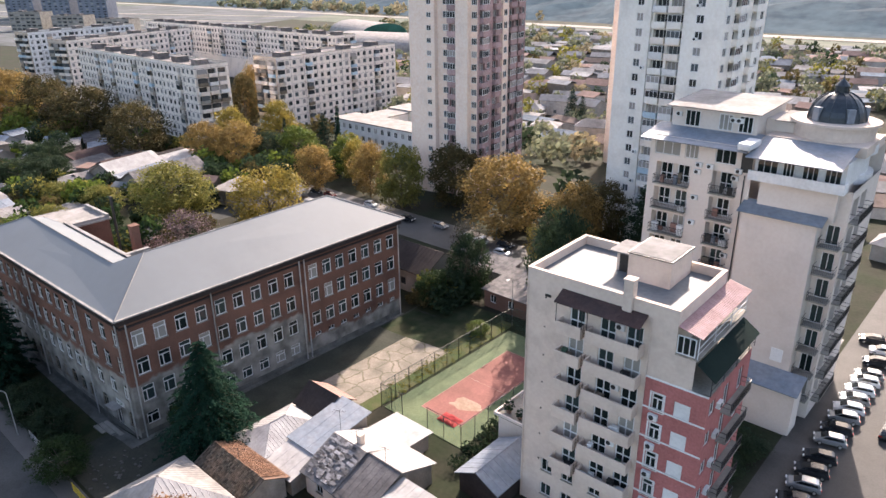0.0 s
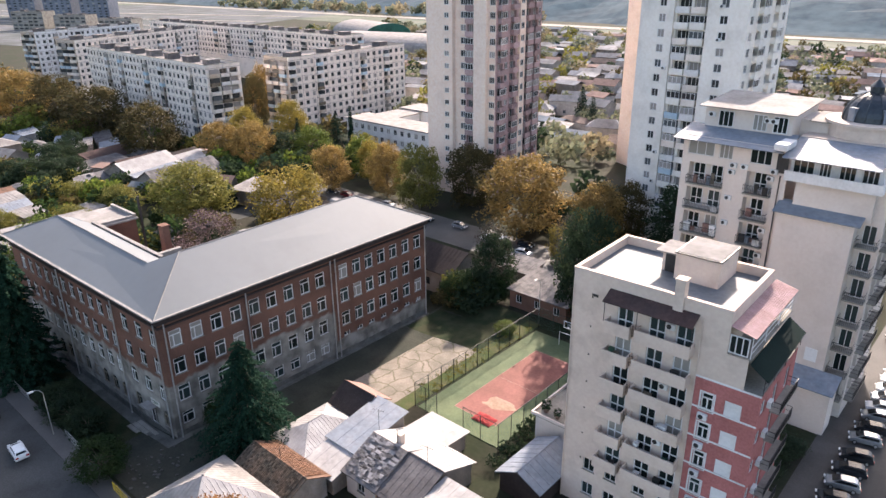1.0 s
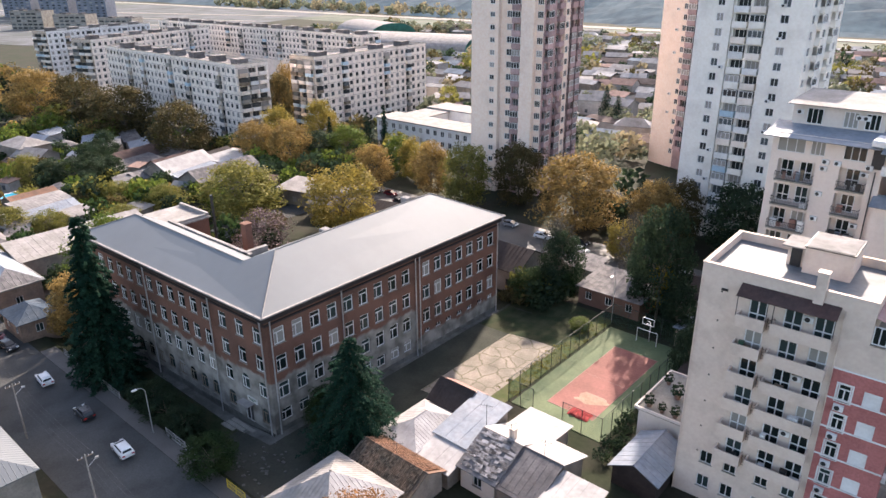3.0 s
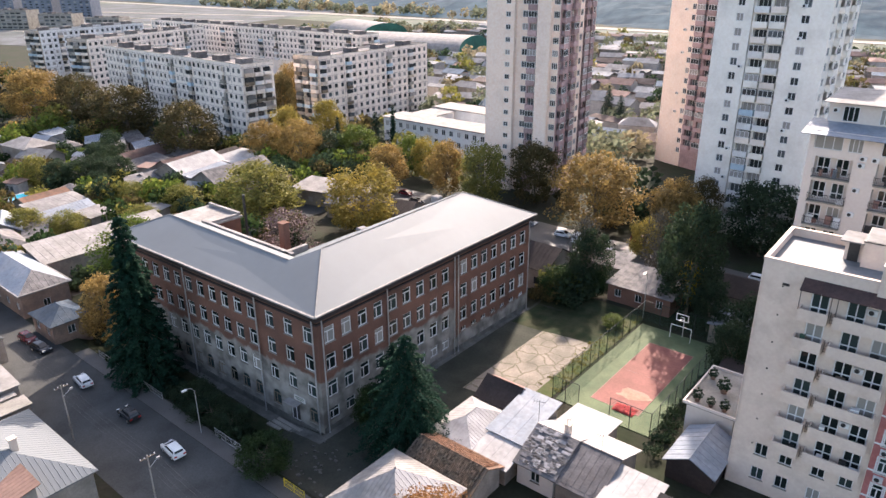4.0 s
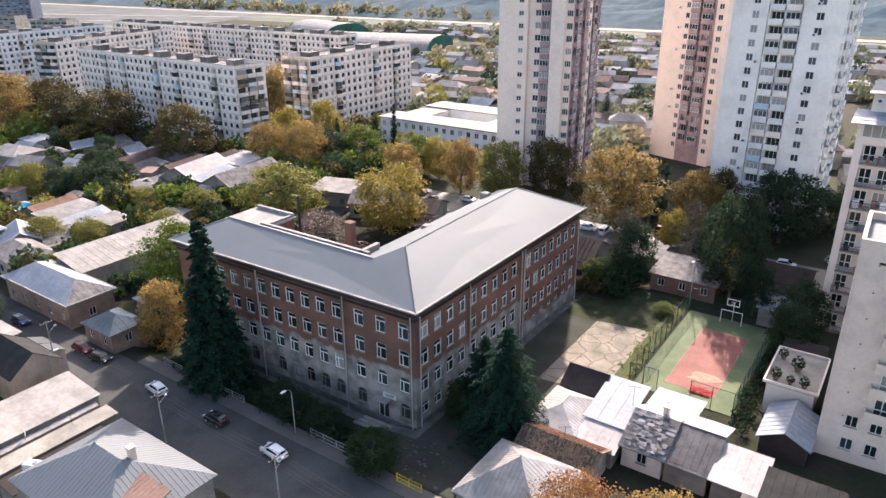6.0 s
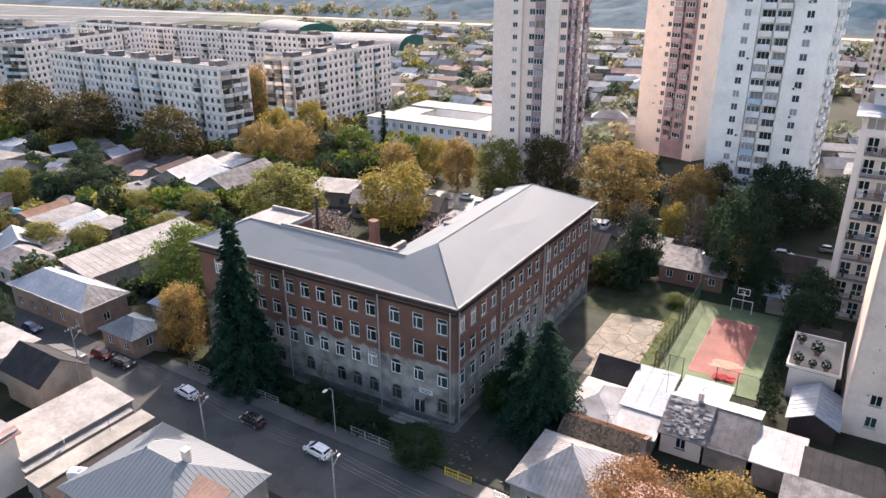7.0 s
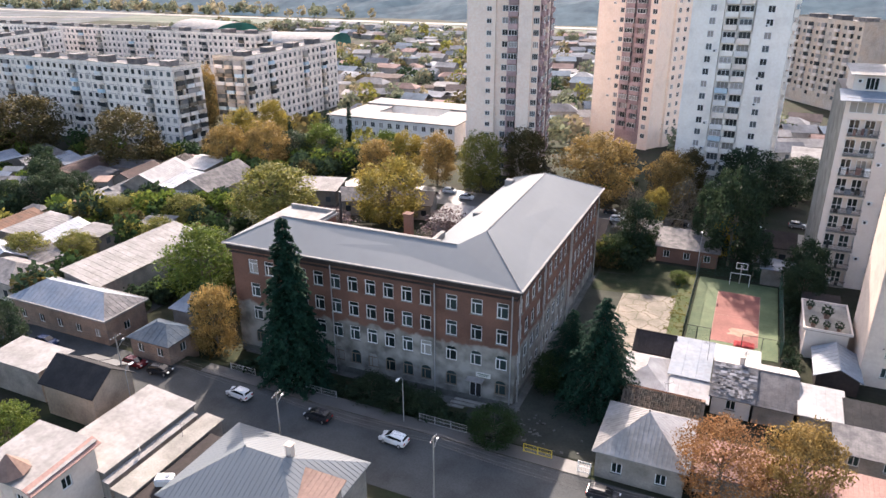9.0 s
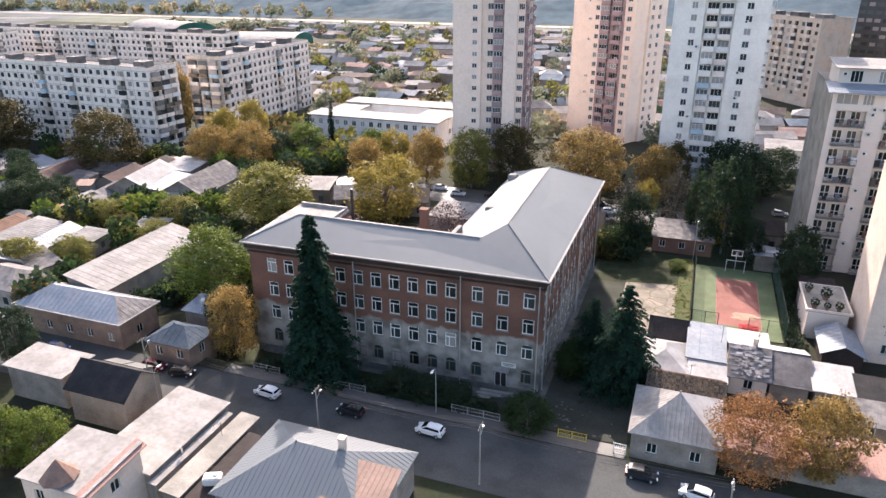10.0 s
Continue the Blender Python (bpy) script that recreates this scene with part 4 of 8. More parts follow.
    for k in range(1, 7):
        z = 18.6 - 2.9 * k
        for v in (1.2, 4.4, 7.8):
            holes.append((v - 0.6, v + 0.6, z + 0.1 if v > 2 else z + 0.9, z + 2.3))
    bm = bmesh.new()
    wall(bm, w3, ln, -1.2, 18.9, holes, 0.25)
    part("wall", bm, M_RED_RENDER, s)
    for a, b, c, d in holes:
        near_window(s, w3, (a + b) / 2, c, b - a, d - c, "two", sill=False)
    for k in range(1, 7):
        z = 18.6 - 2.9 * k
        railed_balcony(s, w3 @ Matrix.Translation((6.0, 0, z + 0.1)), "A_side", 5.0, 0.85, 0.9)
        ac_unit(s, w3 @ Matrix.Translation((2.4, 0, z + 1.2)))
    # front balconies with solid parapets
    for k in range(6):
        z = F[k]
        b1 = shared("balcony", balcony_mesh("A_small", 2.4, 1.15, 1.0, M_CREAM), s, w @ Matrix.Translation((4.95, 0, z)))
        b2 = shared("balcony", balcony_mesh("A_wide", 4.8, 1.15, 1.0, M_CREAM), s, w @ Matrix.Translation((9.0, 0, z)))
        if k > 0:
            for j in range(rng.randint(2, 5)):
                u = rng.uniform(4.1, 5.8) if rng.random() < 0.3 else rng.uniform(6.9, 11.1)
                clutter_box(s, "storage_box", w @ Matrix.Translation((u, -0.6, z)), rng.uniform(0.3, 0.7), 0.4, rng.uniform(0.4, 1.2), rng.choice((M_METAL_DARK, M_WOOD, M_FRAME, M_RAIL_GREEN)))
        # metal divider rail and washing line
        bm = bmesh.new()
        for u in (6.35, 6.65):
            tube(bm, w @ Vector((u, -1.0, z + 0.2)), w @ Vector((u, -1.0, z + 1.4)), 0.02, 4)
        for j in range(4):
            tube(bm, w @ Vector((6.35, -1.0, z + 0.3 + 0.3 * j)), w @ Vector((6.65, -1.0, z + 0.3 + 0.3 * j)), 0.015, 4)
        part("bracket", bm, M_METAL_DARK, s)
        if k in (0, 2, 4):
            ac_unit(s, w @ Matrix.Translation((9.3, 0, z + 1.6)))
    # brown awning over the top balconies and its posts
    bm = bmesh.new()
    slab(bm, [w @ Vector(p) for p in ((3.6, -1.45, 23.65), (11.5, -1.45, 23.65), (11.5, -0.003, 24.35), (3.6, -0.003, 24.35))], 0.06)
    aw = part("awning", bm, M_ROOF_RUST, s, "dark red-brown sheet awning")
    bm = bmesh.new()
    for j in range(1, 26):
        u = 3.6 + 7.9 * j / 26
        tube(bm, w @ Vector((u, -1.45, 23.66)), w @ Vector((u, 0, 24.36)), 0.02, 4)
    part("seams", bm, M_ROOF_RUST, aw)
    for u in (3.7, 6.2, 6.7, 11.4):
        bm = bmesh.new()
        tube(bm, w @ Vector((u, -1.1, F[0] + 0.9)), w @ Vector((u, -1.1, 23.75)), 0.035, 5)
        part("post", bm, M_METAL_DARK, s)
    # roof with parapets
    bm = bmesh.new()
    box(bm, 0.25, 0.25, 24.3, 13.7, 9.85, 24.6)
    part("flat_roof", bm, M_FELT, s, "silvered felt roof terrace")
    for bx in ((0, 0.003, 13.95, 0.28), (0, 9.82, 13.95, 10.1), (0, 0.28, 0.28, 9.82), (13.67, 0.28, 13.947, 9.82)):
        bm = bmesh.new()
        box(bm, bx[0], bx[1], 24.3, bx[2], bx[3], 25.35)
        box(bm, bx[0] - 0.05, bx[1] - 0.05, 25.35, bx[2] + 0.05, bx[3] + 0.05, 25.47)
        part("parapet", bm, M_CREAM, s)
    bm = bmesh.new()
    box(bm, 7.1, 4.9, 24.55, 11.0, 9.4, 27.0)
    lift = part("roof_house", bm, M_CREAM, s, "cream lift machine house")
    bm = bmesh.new()
    box(bm, 7.0, 4.8, 27.0, 11.1, 9.5, 27.12)
    part("roof_edge", bm, M_METAL_DARK, lift)
    bm = bmesh.new()
    box(bm, 7.15, 4.95, 27.12, 10.95, 9.35, 27.17)
    part("roof_skin", bm, M_ROOF_PALE, lift)
    bm = bmesh.new()
    box(bm, 5.5, 6.0, 24.55, 7.1, 8.2, 26.6)
    stair = part("roof_house", bm, M_CREAM, s, "small stair head with a door")
    bm = bmesh.new()
    box(bm, 5.1, 5.2, 26.6, 7.3, 8.4, 26.72)
    part("roof_skin", bm, M_ROOF_PALE, stair)
    bm = bmesh.new()
    box(bm, 5.8, 5.93, 24.6, 6.7, 5.997, 26.5)
    part("door", bm, M_METAL_DARK, stair)
    bm = bmesh.new()
    box(bm, 9.3, -0.3, 23.6, 10.1, 0.5, 26.9)
    box(bm, 9.24, -0.36, 26.9, 10.16, 0.56, 27.02)
    part("chimney", bm, M_CREAM, s)
    # terrace with pink awning, railing and green netting
    bm = bmesh.new()
    slab(bm, [Vector(p) for p in ((15.95, 0.0, 23.7), (15.95, 11.2, 23.7), (13.98, 11.2, 24.2), (13.98, 0.0, 24.2))], 0.06)
    aw = part("awning", bm, M_AWNING, s, "faded pink ribbed awning over the terrace")
    bm = bmesh.new()
    for j in range(1, 44):
        v = 11.2 * j / 44
        tube(bm, (15.95, v, 23.71), (13.98, v, 24.21), 0.025, 4)
    part("seams", bm, M_AWNING, aw)
    bm = bmesh.new()
    box(bm, 13.95, 0.0, 21.65, 15.8, 11.0, 21.8)
    part("terrace_floor", bm, M_CONCRETE, s)
    bm = bmesh.new()
    for v in (0.1, 3.7, 7.3, 10.9):
        tube(bm, (15.7, v, 21.8), (15.7, v, 23.75), 0.04, 5)
    tube(bm, (15.7, 0.05, 22.75), (15.7, 11.0, 22.75), 0.05, 5)
    tube(bm, (15.7, 0.05, 22.2), (15.7, 11.0, 22.2), 0.03, 5)
    part("railing", bm, M_FRAME, s, "white terrace railing with posts")
    near_window(s, w, 14.75, 21.85, 1.5, 1.6, "three", sill=False, deep=-0.05)
    bm = bmesh.new()
    slab(bm, [Vector(p) for p in ((17.3, 0.2, 20.2), (17.3, 10.6, 20.2), (15.75, 10.6, 21.3), (15.75, 0.2, 21.3))], 0.04)
    part("netting", bm, M_NET, s, "dark green shade netting over the lower terrace")
    bm = bmesh.new()
    for v in (0.2, 3.0, 6.0, 9.0, 10.5):
        tube(bm, (17.05, v, 18.9), (17.05, v, 20.35), 0.035, 5)
    for z in (19.4, 19.9):
        tube(bm, (17.05, 0.1, z), (17.05, 10.5, z), 0.025, 5)
    part("railing", bm, M_METAL_DARK, s)
    bm = bmesh.new()
    box(bm, 14.0, 0.3, 18.7, 17, 10.0, 18.95)
    part("terrace_floor", bm, M_CONCRETE, s)
    # pipes and vents
    for u in (11.8, 0.1):
        bm = bmesh.new()
        tube(bm, w @ Vector((u, -0.1, 0)), w @ Vector((u, -0.1, 24.2)), 0.06, 5)
        part("downpipe", bm, M_CREAM, s)
    for k in range(7):
        bm = bmesh.new()
        box(bm, 1.9, -0.03, 22.9 - 2.9 * k, 2.05, 0.0, 23.05 - 2.9 * k)
        part("vent", bm, M_METAL_DARK, s)
    bm = bmesh.new()
    box(bm, 1.9, -0.05, 23.1, 2.5, 0.0, 23.35)
    part("vent_grille", bm, M_METAL_DARK, s)
    return s


apartment_house_a()


# ---- sand-coloured apartment house with a dome ----
def apartment_house_b():
    s = thing("apartment_house", pose(-37.0, 79.0, 0), "tall sand-coloured apartment house with penthouses and a dark dome", "apartment house")
    rng = random.Random(9)
    w, _ = side(0, 0, 12.3, 0)
    F = [25.45 - 3.15 * k for k in range(9)]
    holes = []
    for z in F:
        holes += [(1.0, 5.3, z, z + 2.5), (7.9, 10.9, z, z + 2.5)]
    top_windows = [(2.2, 28.9, 3.2), (5.2, 28.9, 1.6), (9.2, 28.9, 2.4)]
    for u, z, wd in top_windows:
        holes.append((u - wd / 2, u + wd / 2, z, z + 1.7))
    bm = bmesh.new()
    wall(bm, w, 12.3, -1.2, 31.2, holes, 1.3)
    part("wall", bm, M_SAND, s)
    for u, z, wd in top_windows:
        near_window(s, w, u, z, wd, 1.7, "three", sill=False)
    for z in F:
        for u0, u1 in ((1.0, 5.3), (7.9, 10.9)):
            bm = bmesh.new()
            box(bm, u0, 1.3, z, u1, 1.45, z + 2.5)
            part("loggia_wall", bm, M_SAND, s)
            n = 2 if u1 - u0 > 4 else 1
            for k in range(n):
                near_window(s, w, u0 + (u1 - u0) * (k + 0.5) / n - 0.2, z + 0.05, 1.5, 2.2, "door", sill=False, deep=1.1)
            railed_balcony(s, w @ Matrix.Translation(((u0 + u1) / 2, 0.02, z)), ("B_rail", u1 - u0), u1 - u0, 0.75, 0.95)
            for j in range(rng.randint(1, 5)):
                clutter_box(s, "storage_box", w @ Matrix.Translation((rng.uniform(u0 + 0.4, u1 - 0.4), rng.uniform(-0.3, 0.8), z)), rng.uniform(0.3, 0.9), 0.35, rng.uniform(0.4, 1.3), rng.choice((M_METAL_DARK, M_FRAME, M_ROOF_BLUE, M_WOOD, M_PINK_ROOF)))
            if rng.random() < 0.6:
                ac_unit(s, w @ Matrix.Translation((u1 - 0.3 if u1 > 6 else u1 + 0.9, 0, z + 1.8)))
    # blank gable part
    wb, _ = side(12.3, -1.5, 20.2, -1.5)
    bm = bmesh.new()
    wall(bm, wb, 7.9, -1.2, 24.6, [], 0.3)
    part("wall", bm, M_SAND, s, "blank sand-coloured wall with damp stains")
    for pts, z1 in (((12.3, 0, 12.3, -1.5), 24.6), ((20.2, -1.5, 20.2, 0.6), 24.6), ((0, 21, 0, 0), 31.2), ((12.3, 21, 0, 21), 31.2), ((12.3, 12.5, 12.3, 21), 31.2), ((22.5, 12.5, 12.3, 12.5), 31.2), ((22.5, 0.6, 22.5, 12.5), 28.0)):
        w2, ln = side(*pts)
        bm = bmesh.new()
        hs = []
        if pts[0] == 22.5 and pts[2] == 22.5:
            for k in range(8):
                for v in (2.0, 5.2):
                    hs.append((v - 1.2, v + 1.2, 2.5 + 3.15 * k, 4.9 + 3.15 * k))
        wall(bm, w2, ln, -1.2, z1, hs, 0.6)
        # only the left side gets darker grey, standing for its shade
        part("wall", bm, M_SAND if pts[0] else M_CONCRETE, s)
        for a, b, c, d in hs:
            near_window(s, w2, (a + b) / 2, c, 2.4, 2.4, "three", sill=False, deep=0.4)
            railed_balcony(s, w2 @ Matrix.Translation(((a + b) / 2, 0, c)), "B_side", 3.0, 0.9, 0.95)
    # notch with small balconies at the corner
    wn2, _ = side(20.2, 0.6, 22.5, 0.6)
    hs = [(0.5, 1.8, 3.0 + 3.15 * k, 5.2 + 3.15 * k) for k in range(7)]
    bm = bmesh.new()
    wall(bm, wn2, 2.3, -1.2, 28.0, hs, 0.3)
    part("wall", bm, M_SAND, s)
    for a, b, c, d in hs:
        near_window(s, wn2, 1.15, c, 1.3, 2.2, "two", sill=False)
        railed_balcony(s, wn2 @ Matrix.Translation((1.2, 0, c)), "B_notch", 2.1, 1.5, 0.9)
    bm = bmesh.new()
    box(bm, 18.0, -1.6, 7.4, 19.3, -1.5, 9.0)
    part("panel", bm, M_FRAME, s, "white square panel")
    # sloping sheet canopies
    def sheet_roof(ps, mat, label):
        bm = bmesh.new()
        slab(bm, [Vector(p) for p in ps], 0.1)
        return part("canopy", bm, mat, s, label)
    sheet_roof(((11.9, -2.1, 24.5), (20.8, -2.1, 24.5), (20.8, 0.4, 25.4), (11.9, 0.4, 25.4)), M_ROOF_BLUE, "blue-grey sheet canopy")
    sheet_roof(((-0.9, -1.3, 30.9), (11.8, -1.3, 30.9), (11.8, 4.2, 31.9), (-0.9, 4.2, 31.9)), M_ROOF_BLUE, "blue-grey sheet canopy over the top floor")
    sheet_roof(((12.0, -2.2, 30.7), (21.6, -2.2, 30.7), (21.6, 3.8, 31.9), (12.0, 3.8, 31.9)), M_ROOF_BLUE, "blue-grey sheet canopy with a pale patch")
    sheet_roof(((0.2, 2.8, 34.3), (11.5, 2.8, 34.3), (11.5, 13.5, 34.8), (0.2, 13.5, 34.8)), M_ROOF_WHITE, "white sheet roof of the penthouse")
    sheet_roof(((12.0, 6.0, 33.4), (14.9, 6.0, 33.4), (14.9, 11.5, 33.7), (12.0, 11.5, 33.7)), M_ROOF_WHITE, "white sheet roof")
    bm = bmesh.new()
    box(bm, 10.9, -1.9, 31.2, 12.3, 1.6, 31.95)
    bmesh.ops.bevel(bm, geom=bm.edges[:], offset=0.08, segments=1, affect="EDGES")
    part("duct", bm, M_FRAME, s, "white sheet-metal roof duct")
    # flat dark panel in place of the recess's shade
    bm = bmesh.new()
    box(bm, 11.0, -0.06, 28.3, 12.25, 0.0, 30.6)
    part("recess_door", bm, M_METAL_DARK, s, "dark panel standing for the shaded recess under the canopies")
    # upper blocks
    def block(x0, y0, z0, x1, y1, z1, mat):
        bm = bmesh.new()
        box(bm, x0, y0, z0, x1, y1, z1)
        return part("upper_wall", bm, mat, s)
    block(13.4, -0.3, 24.5, 21.3, 8.0, 28.2, M_SAND)
    block(12.4, 0.2, 28.2, 21.6, 8.0, 30.9, M_WHITE)
    block(0.8, 3.6, 31.2, 11.0, 13.0, 34.2, M_SAND)
    block(11.0, 6.6, 31.0, 14.6, 12.4, 33.4, M_SAND)
    block(12.0, 3.8, 30.9, 22.3, 12.4, 32.0, M_CREAM)
    bm = bmesh.new()
    box(bm, 12.3, -1.4, 28.0, 22.0, 0.2, 28.2)
    box(bm, 12.3, -1.4, 28.2, 22.0, -1.28, 29.1)
    box(bm, 21.88, -1.28, 28.2, 22.0, 0.2, 29.1)
    part("balcony", bm, M_WHITE, s, "long white top-floor balcony")
    wt, _ = side(12.4, 0.2, 21.6, 0.2)
    for u, wd in ((1.4, 2.2), (3.6, 1.2), (5.8, 1.6), (8.0, 1.6)):
        near_window(s, wt, u, 28.4, wd, 2.1, "three", sill=False, deep=-0.22)
    wp, _ = side(0.8, 3.6, 11.0, 3.6)
    for u, wd in ((2.6, 1.8), (6.6, 1.6), (8.9, 1.6)):
        near_window(s, wp, u, 31.95, wd, 1.9, "three", sill=False, deep=-0.22)
    for u in (0.9, 7.5, 8.2):
        ac_unit(s, wp @ Matrix.Translation((u, 0, 33.0)))
    for u in (6.3, 10.9, 7.6):
        ac_unit(s, w @ Matrix.Translation((u, 0, 28.1)))
    # round corner tower with ring balconies and dome
    cx, cy = 17.7, 8.6
    bm = bmesh.new()
    tube(bm, (cx, cy, -1), (cx, cy, 32.8), 4.1, 28)
    part("round_bay", bm, M_WHITE, s)
    for k in range(10):
        z = 2.2 + 3.15 * k
        bm = bmesh.new()
        tube(bm, (cx, cy, z), (cx, cy, z + 1.0), 4.7, 28)
        part("ring_balcony", bm, M_WHITE, s)
    bm = bmesh.new()
    tube(bm, (cx, cy, 31.6), (cx, cy, 33.5), 4.2, 28)
    tube(bm, (cx, cy, 33.5), (cx, cy, 33.8), 4.6, 28)
    part("cornice", bm, M_CREAM, s)
    bm = bmesh.new()
    rings = []
    for j in range(9):
        a = math.radians(84 * j / 8)
        rings.append([bm.verts.new((cx + 3.0 * math.cos(a) * math.cos(t * math.tau / 24), cy + 3.0 * math.cos(a) * math.sin(t * math.tau / 24), 33.8 + 3.1 * math.sin(a))) for t in range(24)])
    for r0, r1 in zip(rings, rings[1:]):
        for t in range(24):
            bm.faces.new((r0[t], r0[(t + 1) % 24], r1[(t + 1) % 24], r1[t]))
    bm.faces.new(rings[-1])
    dome = part("dome", bm, M_DOME, s, "dark ribbed metal dome with a small lantern")
    for t in range(12):
        bm = bmesh.new()
        pts = [(cx + 3.03 * math.cos(math.radians(84 * j / 8)) * math.cos(t * math.tau / 12), cy + 3.03 * math.cos(math.radians(84 * j / 8)) * math.sin(t * math.tau / 12), 33.8 + 3.13 * math.sin(math.radians(84 * j / 8))) for j in range(9)]
        for p, q in zip(pts, pts[1:]):
            tube(bm, p, q, 0.05, 4)
        part("rib", bm, M_DOME, dome)
    for a in (math.radians(-120), math.radians(-50), math.radians(20)):
        bm = bmesh.new()
        box(bm, -0.4, -0.2, 0, 0.4, 1.2, 1.5)
        d = part("dormer", bm, M_ROOF_BLUE, dome)
        d.matrix_basis = Matrix.Translation((cx + 2.9 * math.cos(a), cy + 2.9 * math.sin(a), 33.85)) @ Matrix.Rotation(a + math.pi / 2, 4, "Z")
    bm = bmesh.new()
    tube(bm, (cx, cy, 36.8), (cx, cy, 37.5), 0.7, 12)
    tube(bm, (cx, cy, 37.5), (cx, cy, 38.3), 0.8, 12, 0.08)
    tube(bm, (cx, cy, 38.3), (cx, cy, 39.3), 0.05, 5)
    part("lantern", bm, M_DOME, dome)
    # low block at the foot of the blank wall
    bm = bmesh.new()
    box(bm, 14.8, -4.3, -1, 22.0, -1.52, 5.6)
    part("low_block", bm, M_SAND, s)
    sheet_roof(((14.5, -4.7, 5.5), (22.3, -4.7, 5.5), (22.3, -1.52, 6.6), (14.5, -1.52, 6.6)), M_ROOF_BLUE, "blue-grey sheet roof")
    bm = bmesh.new()
    tube(bm, w @ Vector((11.6, -0.12, 0)), w @ Vector((11.6, -0.12, 28)), 0.07, 5)
    part("downpipe", bm, M_METAL_DARK, s)
    return s


apartment_house_b()


# ---- low houses ----
def ribs(bm, p0, p1, q0, q1, gap, r=0.03):
    """Standing seams up a roof slope: eave p0-p1, ridge q0-q1."""
    p0, p1, q0, q1 = map(Vector, (p0, p1, q0, q1))
    n = max(2, int((p1 - p0).length / gap))
    d = p1 - p0
    for k in range(1, n):
        lo = p0 + d * (k / n)
        # run straight up the slope, cut by the hips
        a, b = (q0 - p0).dot(d) / d.length_squared, (q1 - p0).dot(d) / d.length_squared
        t = k / n
        up = (q0 + q1) / 2 - (p0 + p1) / 2
        up = up - d * (up.dot(d) / d.length_squared)
        run = min(1.0, t / a if a > 1e-3 else 1.0, (1 - t) / (1 - b) if b < 0.999 else 1.0)
        if run > 0.06:
            tube(bm, lo, lo + up * run, r, 4)


